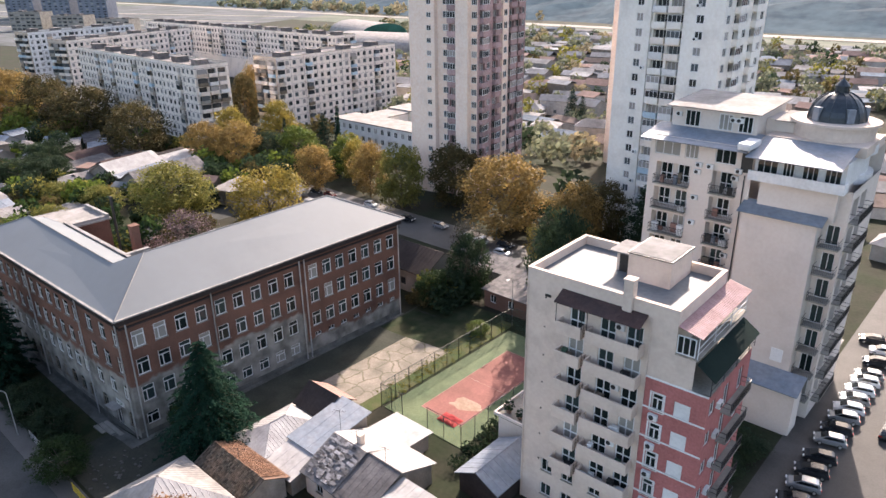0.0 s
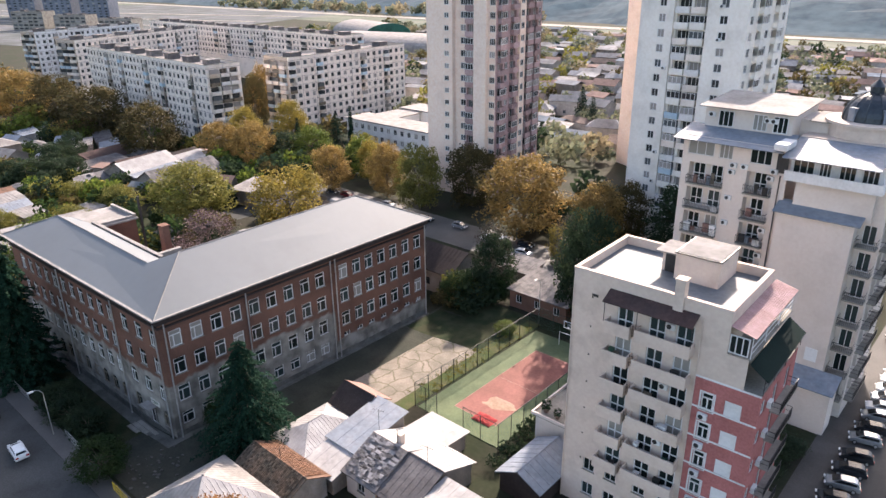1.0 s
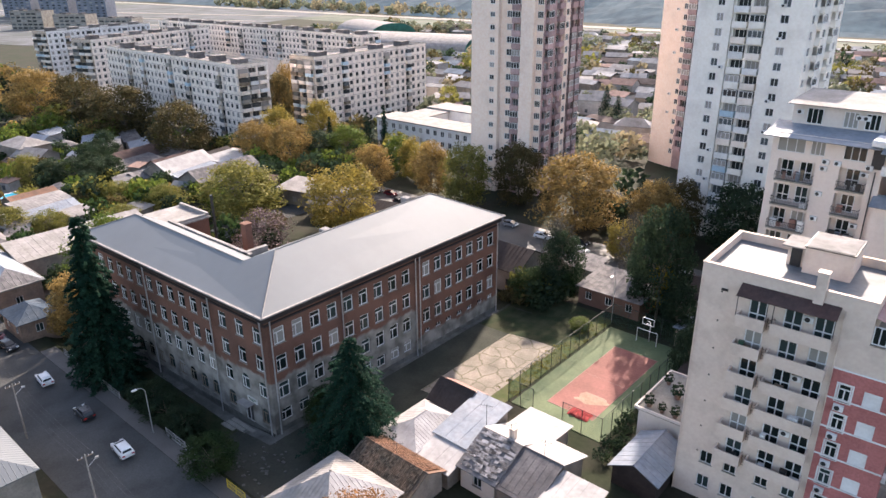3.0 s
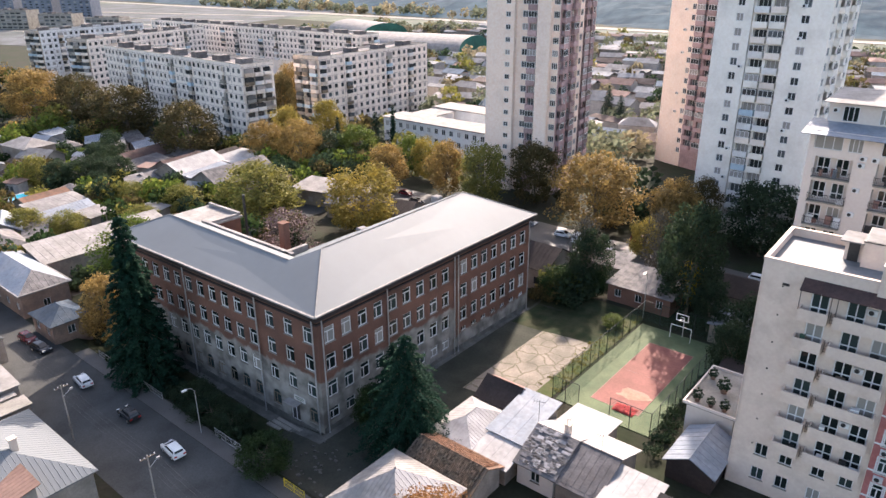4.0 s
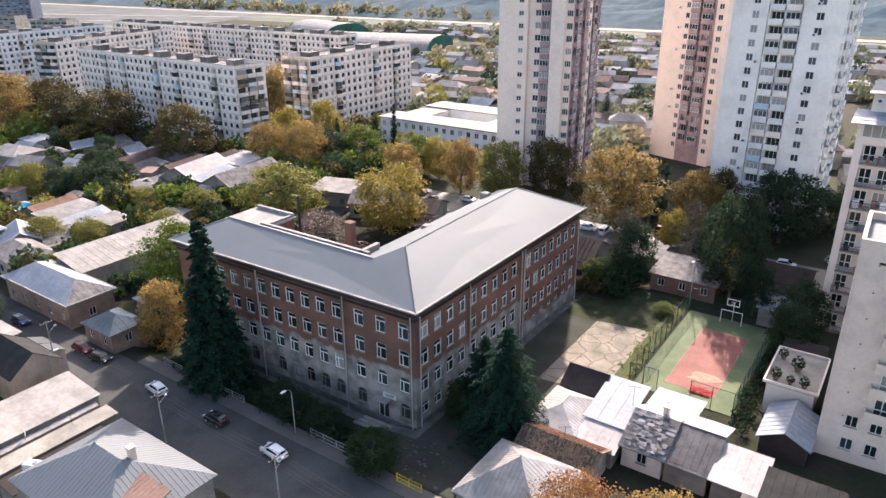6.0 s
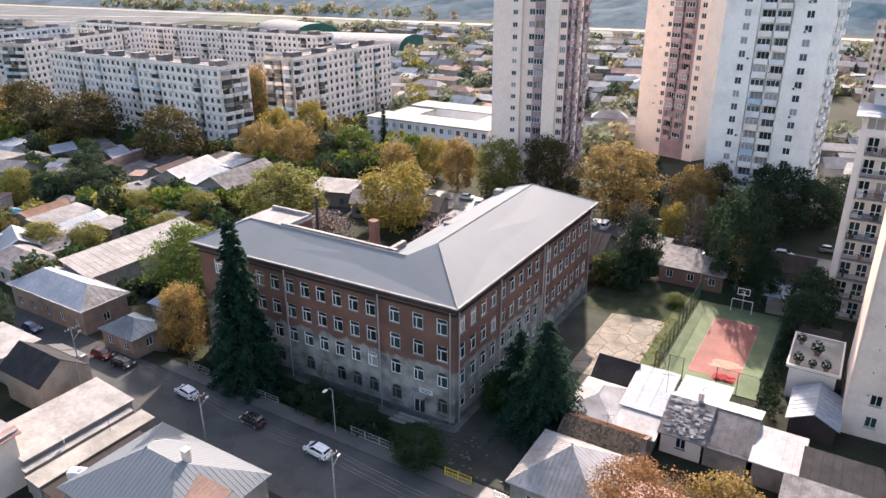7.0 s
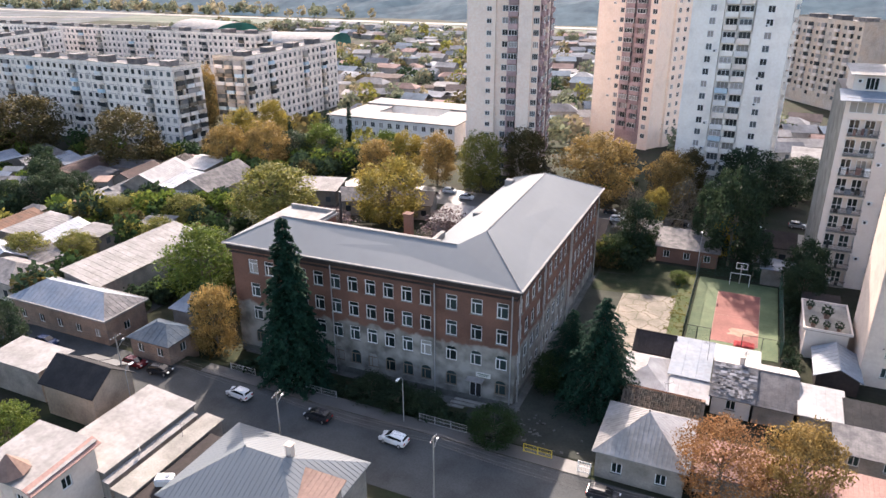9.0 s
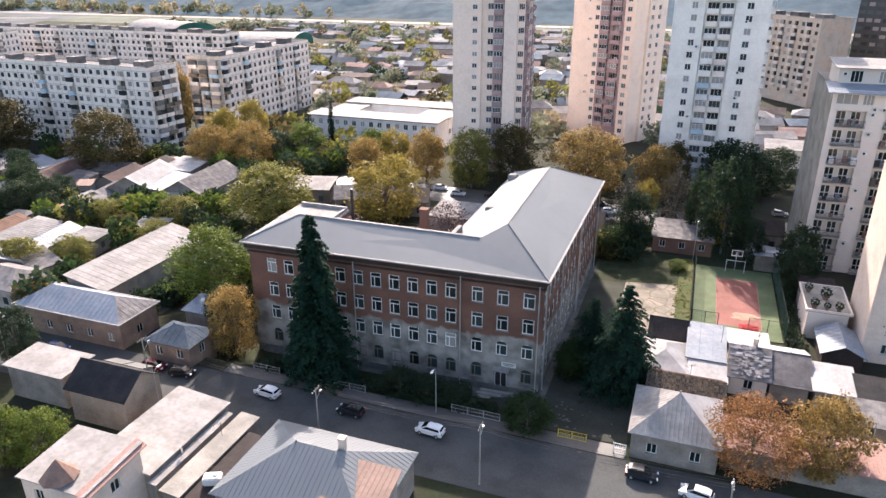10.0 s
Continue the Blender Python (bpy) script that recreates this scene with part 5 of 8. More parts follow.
def house(x0, y0, x1, y1, eave, ridge, kind, roof, walls, label, over=0.4, gap=0.0, axis=None, chim=False, wins=(), back=None, z0=None, name="house", gutter=False):
    """A low house: walls with windows, a roof of slopes with thickness and seams. kind: hip, gable, shed_n, shed_s, shed_e, shed_w or flat."""
    cx, cy = (x0 + x1) / 2, (y0 + y1) / 2
    base = ground_z(cx, cy) if z0 is None else z0
    s = thing(name, pose(cx, cy, base), label, "house" if name == "house" else name.replace("_", " "))
    hx, hy = (x1 - x0) / 2, (y1 - y0) / 2
    axis = axis or ("x" if hx >= hy else "y")
    zs = {k: eave for k in ((-1, -1), (1, -1), (1, 1), (-1, 1))}
    if kind.startswith("shed"):
        up = {"n": (0, 1), "s": (0, -1), "e": (1, 0), "w": (-1, 0)}[kind[-1]]
        for k in zs:
            if k[0] * up[0] + k[1] * up[1] > 0:
                zs[k] = ridge
    cs = [(-hx, -hy), (hx, -hy), (hx, hy), (-hx, hy)]
    sg = [(-1, -1), (1, -1), (1, 1), (-1, 1)]
    wallbm = None
    for i in range(4):
        w, length = side(*cs[i], *cs[(i + 1) % 4])
        holes = []
        n = {0: int(length / 3.2), 1: int(length / 3.6)}.get(i, 0) if i in wins else 0
        rows = 2 if eave > 5.4 else 1
        for r in range(rows):
            for k in range(n):
                u = (k + 0.5) * length / n
                z = 1.0 + r * 2.9
                holes.append((u - 0.55, u + 0.55, z, z + 1.3))
        bm = bmesh.new()
        low = min(zs[sg[i]], zs[sg[(i + 1) % 4]])
        wall(bm, w, length, -1.5, low - 0.03, holes, 0.25)
        za, zb = zs[sg[i]], zs[sg[(i + 1) % 4]]
        if abs(za - zb) > 0.05:
            ps = [(0, 0, low - 0.03), (length, 0, low - 0.03)] + ([(length, 0, zb - 0.03)] if zb > za else [(0, 0, za - 0.03)])
            bm.faces.new([bm.verts.new(w @ Vector(p)) for p in ps])
        if kind == "gable" and ((axis == "x" and i in (1, 3)) or (axis == "y" and i in (0, 2))):
            bm.faces.new([bm.verts.new(w @ Vector(p)) for p in ((0, 0, low - 0.03), (length, 0, low - 0.03), (length / 2, 0, ridge - 0.05))])
        part("wall", bm, walls, s)
        for a, b, c, d in holes:
            near_window(s, w, (a + b) / 2, c, 1.1, 1.3, "two", sill=base > -5 and x0 > -62)
    ox, oy = hx + over, hy + over
    slopes = []
    drop = 0.0 if kind == "flat" else (ridge - eave) / max(0.5, min(hx, hy)) * over * 0.8
    e = eave - (drop if not kind.startswith("shed") and kind != "flat" else 0) + 0.05
    if kind == "hip":
        k = min(ox, oy)
        if axis == "x":
            q0, q1 = (-ox + k, 0, ridge), (ox - k, 0, ridge)
            slopes = [((-ox, -oy, e), (ox, -oy, e), q1, q0), ((ox, -oy, e), (ox, oy, e), q1, q1), ((ox, oy, e), (-ox, oy, e), q0, q1), ((-ox, oy, e), (-ox, -oy, e), q0, q0)]
        else:
            q0, q1 = (0, -oy + k, ridge), (0, oy - k, ridge)
            slopes = [((-ox, -oy, e), (ox, -oy, e), q0, q0), ((ox, -oy, e), (ox, oy, e), q1, q0), ((ox, oy, e), (-ox, oy, e), q1, q1), ((-ox, oy, e), (-ox, -oy, e), q0, q1)]
    elif kind == "gable":
        if axis == "x":
            q0, q1 = (-ox, 0, ridge), (ox, 0, ridge)
            slopes = [((-ox, -oy, e), (ox, -oy, e), q1, q0), ((ox, oy, e), (-ox, oy, e), q0, q1)]
        else:
            q0, q1 = (0, -oy, ridge), (0, oy, ridge)
            slopes = [((ox, -oy, e), (ox, oy, e), q1, q0), ((-ox, oy, e), (-ox, -oy, e), q0, q1)]
    elif kind.startswith("shed"):
        z = [zs[k] + 0.05 for k in sg]
        ps = [(-ox, -oy, z[0]), (ox, -oy, z[1]), (ox, oy, z[2]), (-ox, oy, z[3])]
        r = {"n": 0, "e": 3, "s": 2, "w": 1}[kind[-1]]
        ps = ps[r:] + ps[:r]
        slopes = [(ps[0], ps[1], ps[2], ps[3])]
    else:
        slopes = [((-ox, -oy, e), (ox, -oy, e), (ox, oy, e), (-ox, oy, e))]
    for j, (p0, p1, q1, q0) in enumerate(slopes):
        ps = [p0, p1, q1] + ([q0] if (Vector(q0) - Vector(q1)).length > 0.01 else [])
        bm = bmesh.new()
        slab(bm, ps, 0.1)
        bmesh.ops.recalc_face_normals(bm, faces=bm.faces)
        rm = back if back and j == len(slopes) - 1 and kind == "gable" else (back if back and kind == "hip" and j == 1 else roof)
        pl = part("roof_plane", bm, rm, s)
        if gap:
            bm = bmesh.new()
            ribs(bm, p0, p1, q0, q1, gap)
            if len(bm.verts):
                part("seams", bm, rm, pl)
            else:
                bm.free()
    if kind in ("hip", "gable") and gap:
        bm = bmesh.new()
        tube(bm, q0, q1, 0.09) if (Vector(q0) - Vector(q1)).length > 0.3 else tube(bm, Vector(q0) - Vector((0, 0, 0.1)), Vector(q0) + Vector((0, 0, 0.15)), 0.12)
        part("ridge_cap", bm, roof, s)
    if gutter:
        for bx in ((-ox - 0.1, -oy - 0.12, ox + 0.1, -oy + 0.06), (-ox - 0.1, oy - 0.06, ox + 0.1, oy + 0.12), (-ox - 0.12, -oy + 0.06, -ox + 0.06, oy - 0.06), (ox - 0.06, -oy + 0.06, ox + 0.12, oy - 0.06)):
            bm = bmesh.new()
            box(bm, bx[0], bx[1], e - 0.12, bx[2], bx[3], e + 0.1)
            part("gutter", bm, M_ROOF_WHITE, s, "white sheet-metal gutter")
    if kind == "flat":
        for bx in ((-ox, -oy, ox, -oy + 0.2), (-ox, oy - 0.2, ox, oy), (-ox, -oy + 0.2, -ox + 0.2, oy - 0.2), (ox - 0.2, -oy + 0.2, ox, oy - 0.2)):
            bm = bmesh.new()
            box(bm, bx[0], bx[1], e, bx[2], bx[3], e + 0.3)
            part("parapet", bm, walls, s)
    if chim:
        bm = bmesh.new()
        box(bm, hx * 0.3 - 0.3, hy * 0.2 - 0.3, eave, hx * 0.3 + 0.3, hy * 0.2 + 0.3, ridge + 0.7)
        box(bm, hx * 0.3 - 0.38, hy * 0.2 - 0.38, ridge + 0.7, hx * 0.3 + 0.38, hy * 0.2 + 0.38, ridge + 0.82)
        part("chimney", bm, M_CREAM, s)
    return s


W_ = M_HOUSE_WALL
# between the school and the flats
house(-59.5, 16.3, -50.6, 25.3, 3.6, 6.5, "hip", M_ROOF_WHITE, W_, "low plastered house with a ribbed metal hip roof", back=M_ROOF_BRIGHT, gap=0.45, wins=(0,), axis="y")
tiled = house(-58.5, 26.0, -50.2, 31.2, 2.6, 4.0, "gable", M_OLD_TILE, W_, "old shed with mossy dark and orange roof tiles", axis="x", gap=0.35, back=M_ROOF_TILE, chim=False)
house(-59.8, 31.9, -54.5, 39.2, 2.6, 3.9, "hip", M_ROOF_BRIGHT, W_, "shed with a white ribbed metal roof", gap=0.42)
house(-59.4, 39.8, -54.9, 44.4, 3.0, 4.6, "gable", M_ROOF_DARK, W_, "shed with dark brown and faded pink roof slopes", axis="x", back=M_PINK_ROOF, gap=0.5)
house(-54.3, 35.2, -50.1, 42.4, 3.1, 4.3, "shed_n", M_ROOF_BLUE, W_, "outbuilding with a blue-grey sheet roof", gap=1.4)
house(-53.9, 31.6, -49.8, 34.9, 2.2, 3.0, "shed_n", M_ROOF_BRIGHT, W_, "lean-to with a pale patched sheet roof", gap=1.2, name="lean_to")
old = house(-49.2, 33.0, -44.9, 41.8, 2.9, 4.8, "gable", M_ROOF_GREY, M_SAND, "old house with a patched grey shingle roof", axis="x", back=M_ROOF_BRIGHT, chim=True, wins=(0,))
house(-44.6, 33.0, -40.3, 42.4, 2.8, 4.5, "gable", M_ROOF_SOOT, W_, "old house with a dark weathered roof", axis="x", back=M_ROOF_BRIGHT, gap=0.7)
house(-49.4, 42.6, -44.4, 46.3, 2.2, 2.5, "shed_s", M_ROOF_BRIGHT, W_, "shed with a plain bright white roof")
house(-39.7, 32.4, -35.5, 37.7, 3.0, 3.7, "shed_n", M_ROOF_BRIGHT, W_, "shed with a bright white sheet roof", gap=0.9)
# the carport's dark walls stand for the open shade under its roof
house(-37.5, 43.6, -32.7, 50.4, 2.4, 3.7, "gable", M_ROOF_BLUE, M_ROOF_DARK, "carport with a pale blue-grey sheet roof", axis="y", gap=0.9, name="carport")
house(-38.8, 51.8, -33.6, 60.6, 4.4, 4.4, "flat", M_CONCRETE, M_SAND, "pale two-storey annexe with a roof terrace", wins=(0, 3))
house(-38.6, 60.9, -34.2, 64.4, 3.4, 4.3, "shed_n", M_ROOF_DARK, W_, "small outhouse with a dark brown roof")
house(-44.4, 74.9, -38.3, 79.2, 2.4, 3.0, "shed_s", M_ROOF_BLUE, W_, "low shed with a patched grey-blue sheet roof behind the court", gap=0.9)
house(-35.0, 31.9, -23.0, 36.4, 3.0, 3.6, "shed_n", M_ROOF_BLACK, W_, "long shed with a black roof", gap=0.9)
house(-36.3, 27.5, -23.0, 31.4, 2.5, 3.2, "shed_n", M_ROOF_GREY, W_, "long shed with a corrugated tan-grey roof", gap=0.35, wins=(0,))
house(-50.0, 18.0, -30.0, 22.6, 2.7, 3.4, "shed_n", M_PINK_ROOF, W_, "long shed with a faded pink sheet roof", gap=0.45)
house(-62.0, 78.3, -51.6, 86.2, 3.0, 3.8, "shed_n", M_ROOF_GREY, M_BRICK, "low brick outbuilding with a grey weathered roof", gap=1.0, wins=(0,))
house(-69.5, 84.5, -63.0, 89.0, 3.0, 3.8, "shed_n", M_ROOF_GREY, W_, "low shed with a weathered roof", gap=1.0)


def shingles(parent, x0, x1, y0, y1, z0, z1):
    """Odd sheets nailed over an old roof slope, each its own plate."""
    rng = random.Random(12)
    bm = bmesh.new()
    box(bm, -0.5, -0.5, 0, 0.5, 0.5, 0.03)
    me = mesh_of("roof_sheet", bm, M_PATCH)
    ang = math.atan2(z1 - z0, y1 - y0)
    for k in range(120):
        t = rng.random()
        m = Matrix.Translation((rng.uniform(x0, x1), y0 + (y1 - y0) * t, z0 + (z1 - z0) * t + 0.02)) @ Matrix.Rotation(ang, 4, "X") @ Matrix.Rotation(rng.gauss(0, 0.04), 4, "Z")
        shared("roof_sheet", me, parent, m @ Matrix.Diagonal((rng.uniform(0.35, 0.9), rng.uniform(0.2, 0.4), 1, 1)))


M_PATCH = surface("roofing_scraps", (0.26, 0.25, 0.25), (0.2, 0.19, 0.19), rough=0.8, big=1, fine=5, stain=0.3, per_object=0.75)
shingles(old, -2.2, 2.2, -4.4, -0.2, 3.0, 4.8)


def clay_tiles(parent, x0, x1, y0, y1, z0, z1, mat, seed):
    """Rows of old overlapping half-round tiles on a slope, some slipped."""
    rng = random.Random(seed)
    bm = bmesh.new()
    n, rows = int((x1 - x0) / 0.24), 13
    ang = math.atan2(z1 - z0, y1 - y0)
    for r in range(rows):
        for k in range(n):
            t = (r + 0.5) / rows
            m = Matrix.Translation((x0 + 0.24 * (k + 0.5), y0 + (y1 - y0) * t + rng.gauss(0, 0.02), z0 + (z1 - z0) * t + 0.03)) @ Matrix.Rotation(ang - 0.05, 4, "X") @ Matrix.Rotation(rng.gauss(0, 0.04), 4, "Z")
            d = 0.5 * math.hypot(y1 - y0, z1 - z0) / rows * 1.25
            vs = [bm.verts.new(m @ Vector(p)) for p in ((-0.1, -d, 0), (-0.06, -d, 0.06), (0.06, -d, 0.06), (0.1, -d, 0), (-0.1, d, -0.02), (-0.06, d, 0.04), (0.06, d, 0.04), (0.1, d, -0.02))]
            for a, b, c, e in ((0, 1, 5, 4), (1, 2, 6, 5), (2, 3, 7, 6), (0, 3, 2, 1)):
                bm.faces.new([vs[i] for i in (a, b, c, e)])
    tagged(part("tiles", bm, mat, parent, "weathered half-round clay tiles"), kind="stuff")


M_TILES = surface("mossy_clay_tiles", (0.13, 0.095, 0.07), (0.09, 0.08, 0.065), rough=0.9, big=1.0, fine=6, bump=0.2, stain=0.4, per_island=0.5)
M_TILES_ORANGE = surface("orange_clay_tiles", (0.34, 0.2, 0.13), (0.27, 0.17, 0.12), rough=0.9, big=1.0, fine=6, bump=0.2, stain=0.3, per_island=0.35)
clay_tiles(tiled, -4.3, 4.3, -2.85, -0.05, 2.55, 4.1, M_TILES, 3)
clay_tiles(tiled, -4.3, 4.3, 2.85, 0.05, 2.55, 4.1, M_TILES_ORANGE, 4)
# along the street, on the near side
house(-95.2, -7.8, -79.7, 3.5, 4.6, 7.6, "hip", M_ROOF, W_, "large house with a ribbed galvanised hip roof", gap=0.5, chim=True)
house(-84.6, -13.0, -79.2, -1.7, 4.1, 6.5, "shed_n", M_ROOF_BROWN, W_, "rear wing with a rusty brown ribbed roof", gap=0.5)
house(-110.2, -7.0, -103.6, 5.6, 3.5, 4.2, "shed_w", M_ROOF_WHITE, W_, "long garage with a pale sheet roof", over=0.25)
house(-103.2, -7.5, -102.6, 4.8, 2.8, 2.95, "shed_w", M_ROOF_WHITE, W_, "narrow lean-to with a pale roof", over=0.15)
house(-101.4, -8.0, -99.4, 5.2, 2.8, 3.0, "shed_w", M_CONCRETE, W_, "low store with a bare cement roof", over=0.2)
house(-99.0, -8.0, -95.9, 3.0, 2.2, 2.5, "shed_w", M_ROOF_DARK, W_, "low dark-roofed store between two houses", over=0.1)
house(-122.2, 0.9, -114.0, 6.6, 4.6, 6.8, "gable", M_ROOF_BLACK, M_PLASTER_TAN, "house with a blackened gable roof", axis="x")
house(-133.4, 2.2, -124.6, 6.8, 4.5, 4.8, "shed_n", M_ROOF_WHITE, W_, "house with a plain white roof")
for px in (-121.5, -118.4):
    house(px - 1.3, 7.2, px + 1.3, 8.9, 3.6, 4.4, "shed_s", M_METAL_DARK, W_, "small lean-to with a black sheet roof", over=0.15, name="lean_to")
villa = house(-112.0, -13.8, -104.4, -6.9, 6.3, 6.9, "shed_n", M_ROOF_WHITE, M_CREAM, "two-storey house with a pale roof and a brown turret", wins=(0, 1), over=0.3)
bm = bmesh.new()
slab(bm, [(3.3, -3.9, 6.55), (4.4, -3.9, 6.05), (4.4, 3.9, 6.6), (3.3, 3.9, 7.1)], 0.08)
part("roof_edge", bm, M_PINK_ROOF, villa, "faded red sheet edge of the roof")
bm = bmesh.new()
tube(bm, (0.2, -2.6, 3.5), (0.2, -2.6, 6.9), 1.2, 8)
turret = part("turret", bm, M_CREAM, villa)
bm = bmesh.new()
tube(bm, (0.2, -2.6, 6.7), (0.2, -2.6, 8.6), 1.75, 8, 0.05)
part("turret_roof", bm, M_ROOF_BROWN, turret, "pointed brown sheet roof")
# along the street, on the far side
house(-147.6, 15.6, -128.6, 22.8, 4.2, 6.2, "hip", M_ROOF_BLUE, M_PLASTER_BROWN, "long brown-plastered house with a metal hip roof", wins=(0, 1), gap=0.8, back=M_ROOF_GREY, gutter=True)
house(-146.0, 23.5, -138.8, 47.5, 3.9, 5.6, "shed_w", M_ROOF_WHITE, W_, "long outbuilding with a pale sheet roof", gap=1.2)
house(-123.4, 15.0, -116.6, 20.2, 3.2, 4.6, "hip", M_ROOF_SLATE, M_PLASTER_BROWN, "small lodge with a dull blue sheet roof", wins=(0, 1), gap=0.9)
house(-124.5, 24.0, -119.5, 28.0, 3.0, 3.6, "shed_n", M_ROOF_BLUE, W_, "small shed with a blue-grey roof")


# ---- trees ----
def leaf_quads(bm, centre, radius, count, size, rng, flat=1.0):
    for _ in range(count):
        d = Vector((rng.gauss(0, 1), rng.gauss(0, 1), rng.gauss(0, 1))).normalized()
        p = Vector(centre) + Vector((d.x, d.y, d.z * flat)) * radius * (0.55 + 0.45 * rng.random())
        a = Vector((rng.gauss(0, 1), rng.gauss(0, 1), rng.gauss(0, 1))).normalized()
        b = a.cross(d + Vector((0.01, 0.3, 0.2))).normalized()
        s = size * (0.6 + 0.8 * rng.random())
        bm.faces.new([bm.verts.new(q) for q in (p - a * s * 0.5, p + b * s * 0.35, p + a * s * 0.5, p - b * s * 0.35)])


def tree_meshes(seed, clumps, leaves, size, shape="round", r0=0.035):
    """Trunk and crown of a tree of crown radius 1 and height 2.6."""
    rng = random.Random(seed)
    tb, cb = bmesh.new(), bmesh.new()
    top = Vector((0.05 * rng.uniform(-1, 1), 0.05 * rng.uniform(-1, 1), 1.5))
    tube(tb, (0, 0, -0.1), (0, 0, 0.7), r0 * 1.5, 7, r0 * 1.1)
    tube(tb, (0, 0, 0.7), top, r0 * 1.1, 6, r0 * 0.5)
    for k in range(clumps):
        z = rng.uniform(-0.95, 1.0)
        a = rng.uniform(0, math.tau)
        rr = (math.sqrt(1 - z * z) if z > 0 else 1 - 0.45 * z * z) * rng.uniform(0.3, 1.0) ** 0.5
        c = Vector((rr * math.cos(a), rr * math.sin(a), 1.35 + z * 1.08))
        if shape == "tall":
            c = Vector((c.x * 0.62, c.y * 0.62, 1.6 + z * 1.1))
        c += Vector((rng.gauss(0, 0.08), rng.gauss(0, 0.08), rng.gauss(0, 0.08)))
        if k < 16:
            st = Vector((0, 0, rng.uniform(0.55, 1.3)))
            mid = st.lerp(c, 0.5) + Vector((0, 0, 0.06))
            tube(tb, st, mid, r0 * 0.5, 5, r0 * 0.3)
            tube(tb, mid, c, r0 * 0.3, 4, r0 * 0.08)
        leaf_quads(cb, c, rng.uniform(0.2, 0.36), leaves, size, rng, 0.75)
    return mesh_of("trunk", tb, M_BARK), cb


TREES = {}


def tree(species, x, y, r, zc, shape="round", variant=0, far=False, label=None):
    key = (species, shape, variant, far)
    if key not in TREES:
        trunk, cb = tree_meshes(hash_name(species + shape) + variant, 46 if far else (190 if species == "orange" else 160), 16 if far else (18 if species == "twig" else 16 if species == "bare" else 58 if species == "orange" else 62), 0.17 if far else 0.052 if species == "orange" else 0.074, shape)
        TREES[key] = (trunk, mesh_of("crown", cb, LEAF[species]))
    trunk, crown = TREES[key]
    words = {"gold": "broad tree with golden-yellow autumn leaves", "amber": "broad tree with amber autumn leaves", "olive": "broad tree turning yellow-green", "green": "leafy green tree beside the houses", "shrub": "bushy green tree in the shade", "dark": "dense dark green tree in shade",
             "brown": "tree with russet thinning leaves", "orange": "tree with orange autumn leaves", "yellow": "small bright yellow autumn tree"}
    g = ground_z(x, y)
    h = (zc - g) / 1.6
    t = thing("tree", Matrix.Translation((x, y, g)) @ Matrix.Rotation((x * 7 + y * 3) % 6.28, 4, "Z") @ Matrix.Diagonal((r, r, h, 1)), label or words[species], "tree")
    shared("trunk", trunk, t, Matrix())
    shared("crown", crown, t, Matrix())
    return t


def hash_name(text):
    return sum((i + 1) * ord(c) for i, c in enumerate(text))


def conifer_meshes(seed, tiers, slim, per, needle=0.015):
    """A conifer of height 1: uneven shelves of drooping boughs round a straight trunk, with flat sprays of needles."""
    rng = random.Random(seed)
    tb, cb = bmesh.new(), bmesh.new()
    tube(tb, (0, 0, -0.02), (0, 0, 0.97), 0.016, 7, 0.003)
    lobes = [rng.uniform(0.78, 1.18) for _ in range(9)]
    for k in range(tiers):
        f = k / tiers
        z = 0.05 + 0.93 * f + rng.uniform(-0.006, 0.006)
        reach = slim * (1 - f) ** 0.64 * rng.uniform(0.82, 1.12) + 0.008
        arms = max(4, int(13 * (1 - f)) + 3)
        for j in range(arms):
            a = math.tau * (j + rng.random()) / arms
            rr = reach * lobes[int(a / math.tau * 9) % 9] * rng.uniform(0.72, 1.18)
            out = Vector((math.cos(a), math.sin(a), 0))
            across = Vector((-out.y, out.x, 0))
            drop = rng.uniform(0.2, 0.5)
            root = Vector((0, 0, z))
            tube(tb, root, root + out * rr * 0.8 - Vector((0, 0, drop * rr * 0.64)), 0.003, 3, 0.001)
            for q in range(per):
                t = rng.random() ** 0.6
                p = root + out * rr * t + across * rng.gauss(0, 0.17) * rr * (1.15 - t) + Vector((0, 0, -drop * rr * t * t + rng.gauss(0, 0.0035)))
                d = (out * rng.uniform(0.3, 1.0) + across * rng.gauss(0, 0.7) + Vector((0, 0, rng.gauss(-0.25, 0.35)))).normalized() * needle * rng.uniform(0.6, 1.3)
                b = Vector((-d.y, d.x, rng.gauss(0, 0.3) * needle)) * 0.42
                cb.faces.new([cb.verts.new(v) for v in (p - b, p + d, p + b, p - d * 0.6)])
    return mesh_of("trunk", tb, M_BARK), mesh_of("crown", cb, LEAF["conifer"])


def conifer(x, y, h, slim, label, seed=1, tiers=46, per=95):
    key = ("conifer", slim, seed)
    if key not in TREES:
        TREES[key] = conifer_meshes(seed, tiers, slim, per, 0.013 if per > 20 else 0.026)
    g = ground_z(x, y)
    t = thing("conifer", Matrix.Translation((x, y, g)) @ Matrix.Rotation(x, 4, "Z") @ Matrix.Scale(h, 4), label, "tree")
    shared("trunk", TREES[key][0], t, Matrix())
    shared("crown", TREES[key][1], t, Matrix())


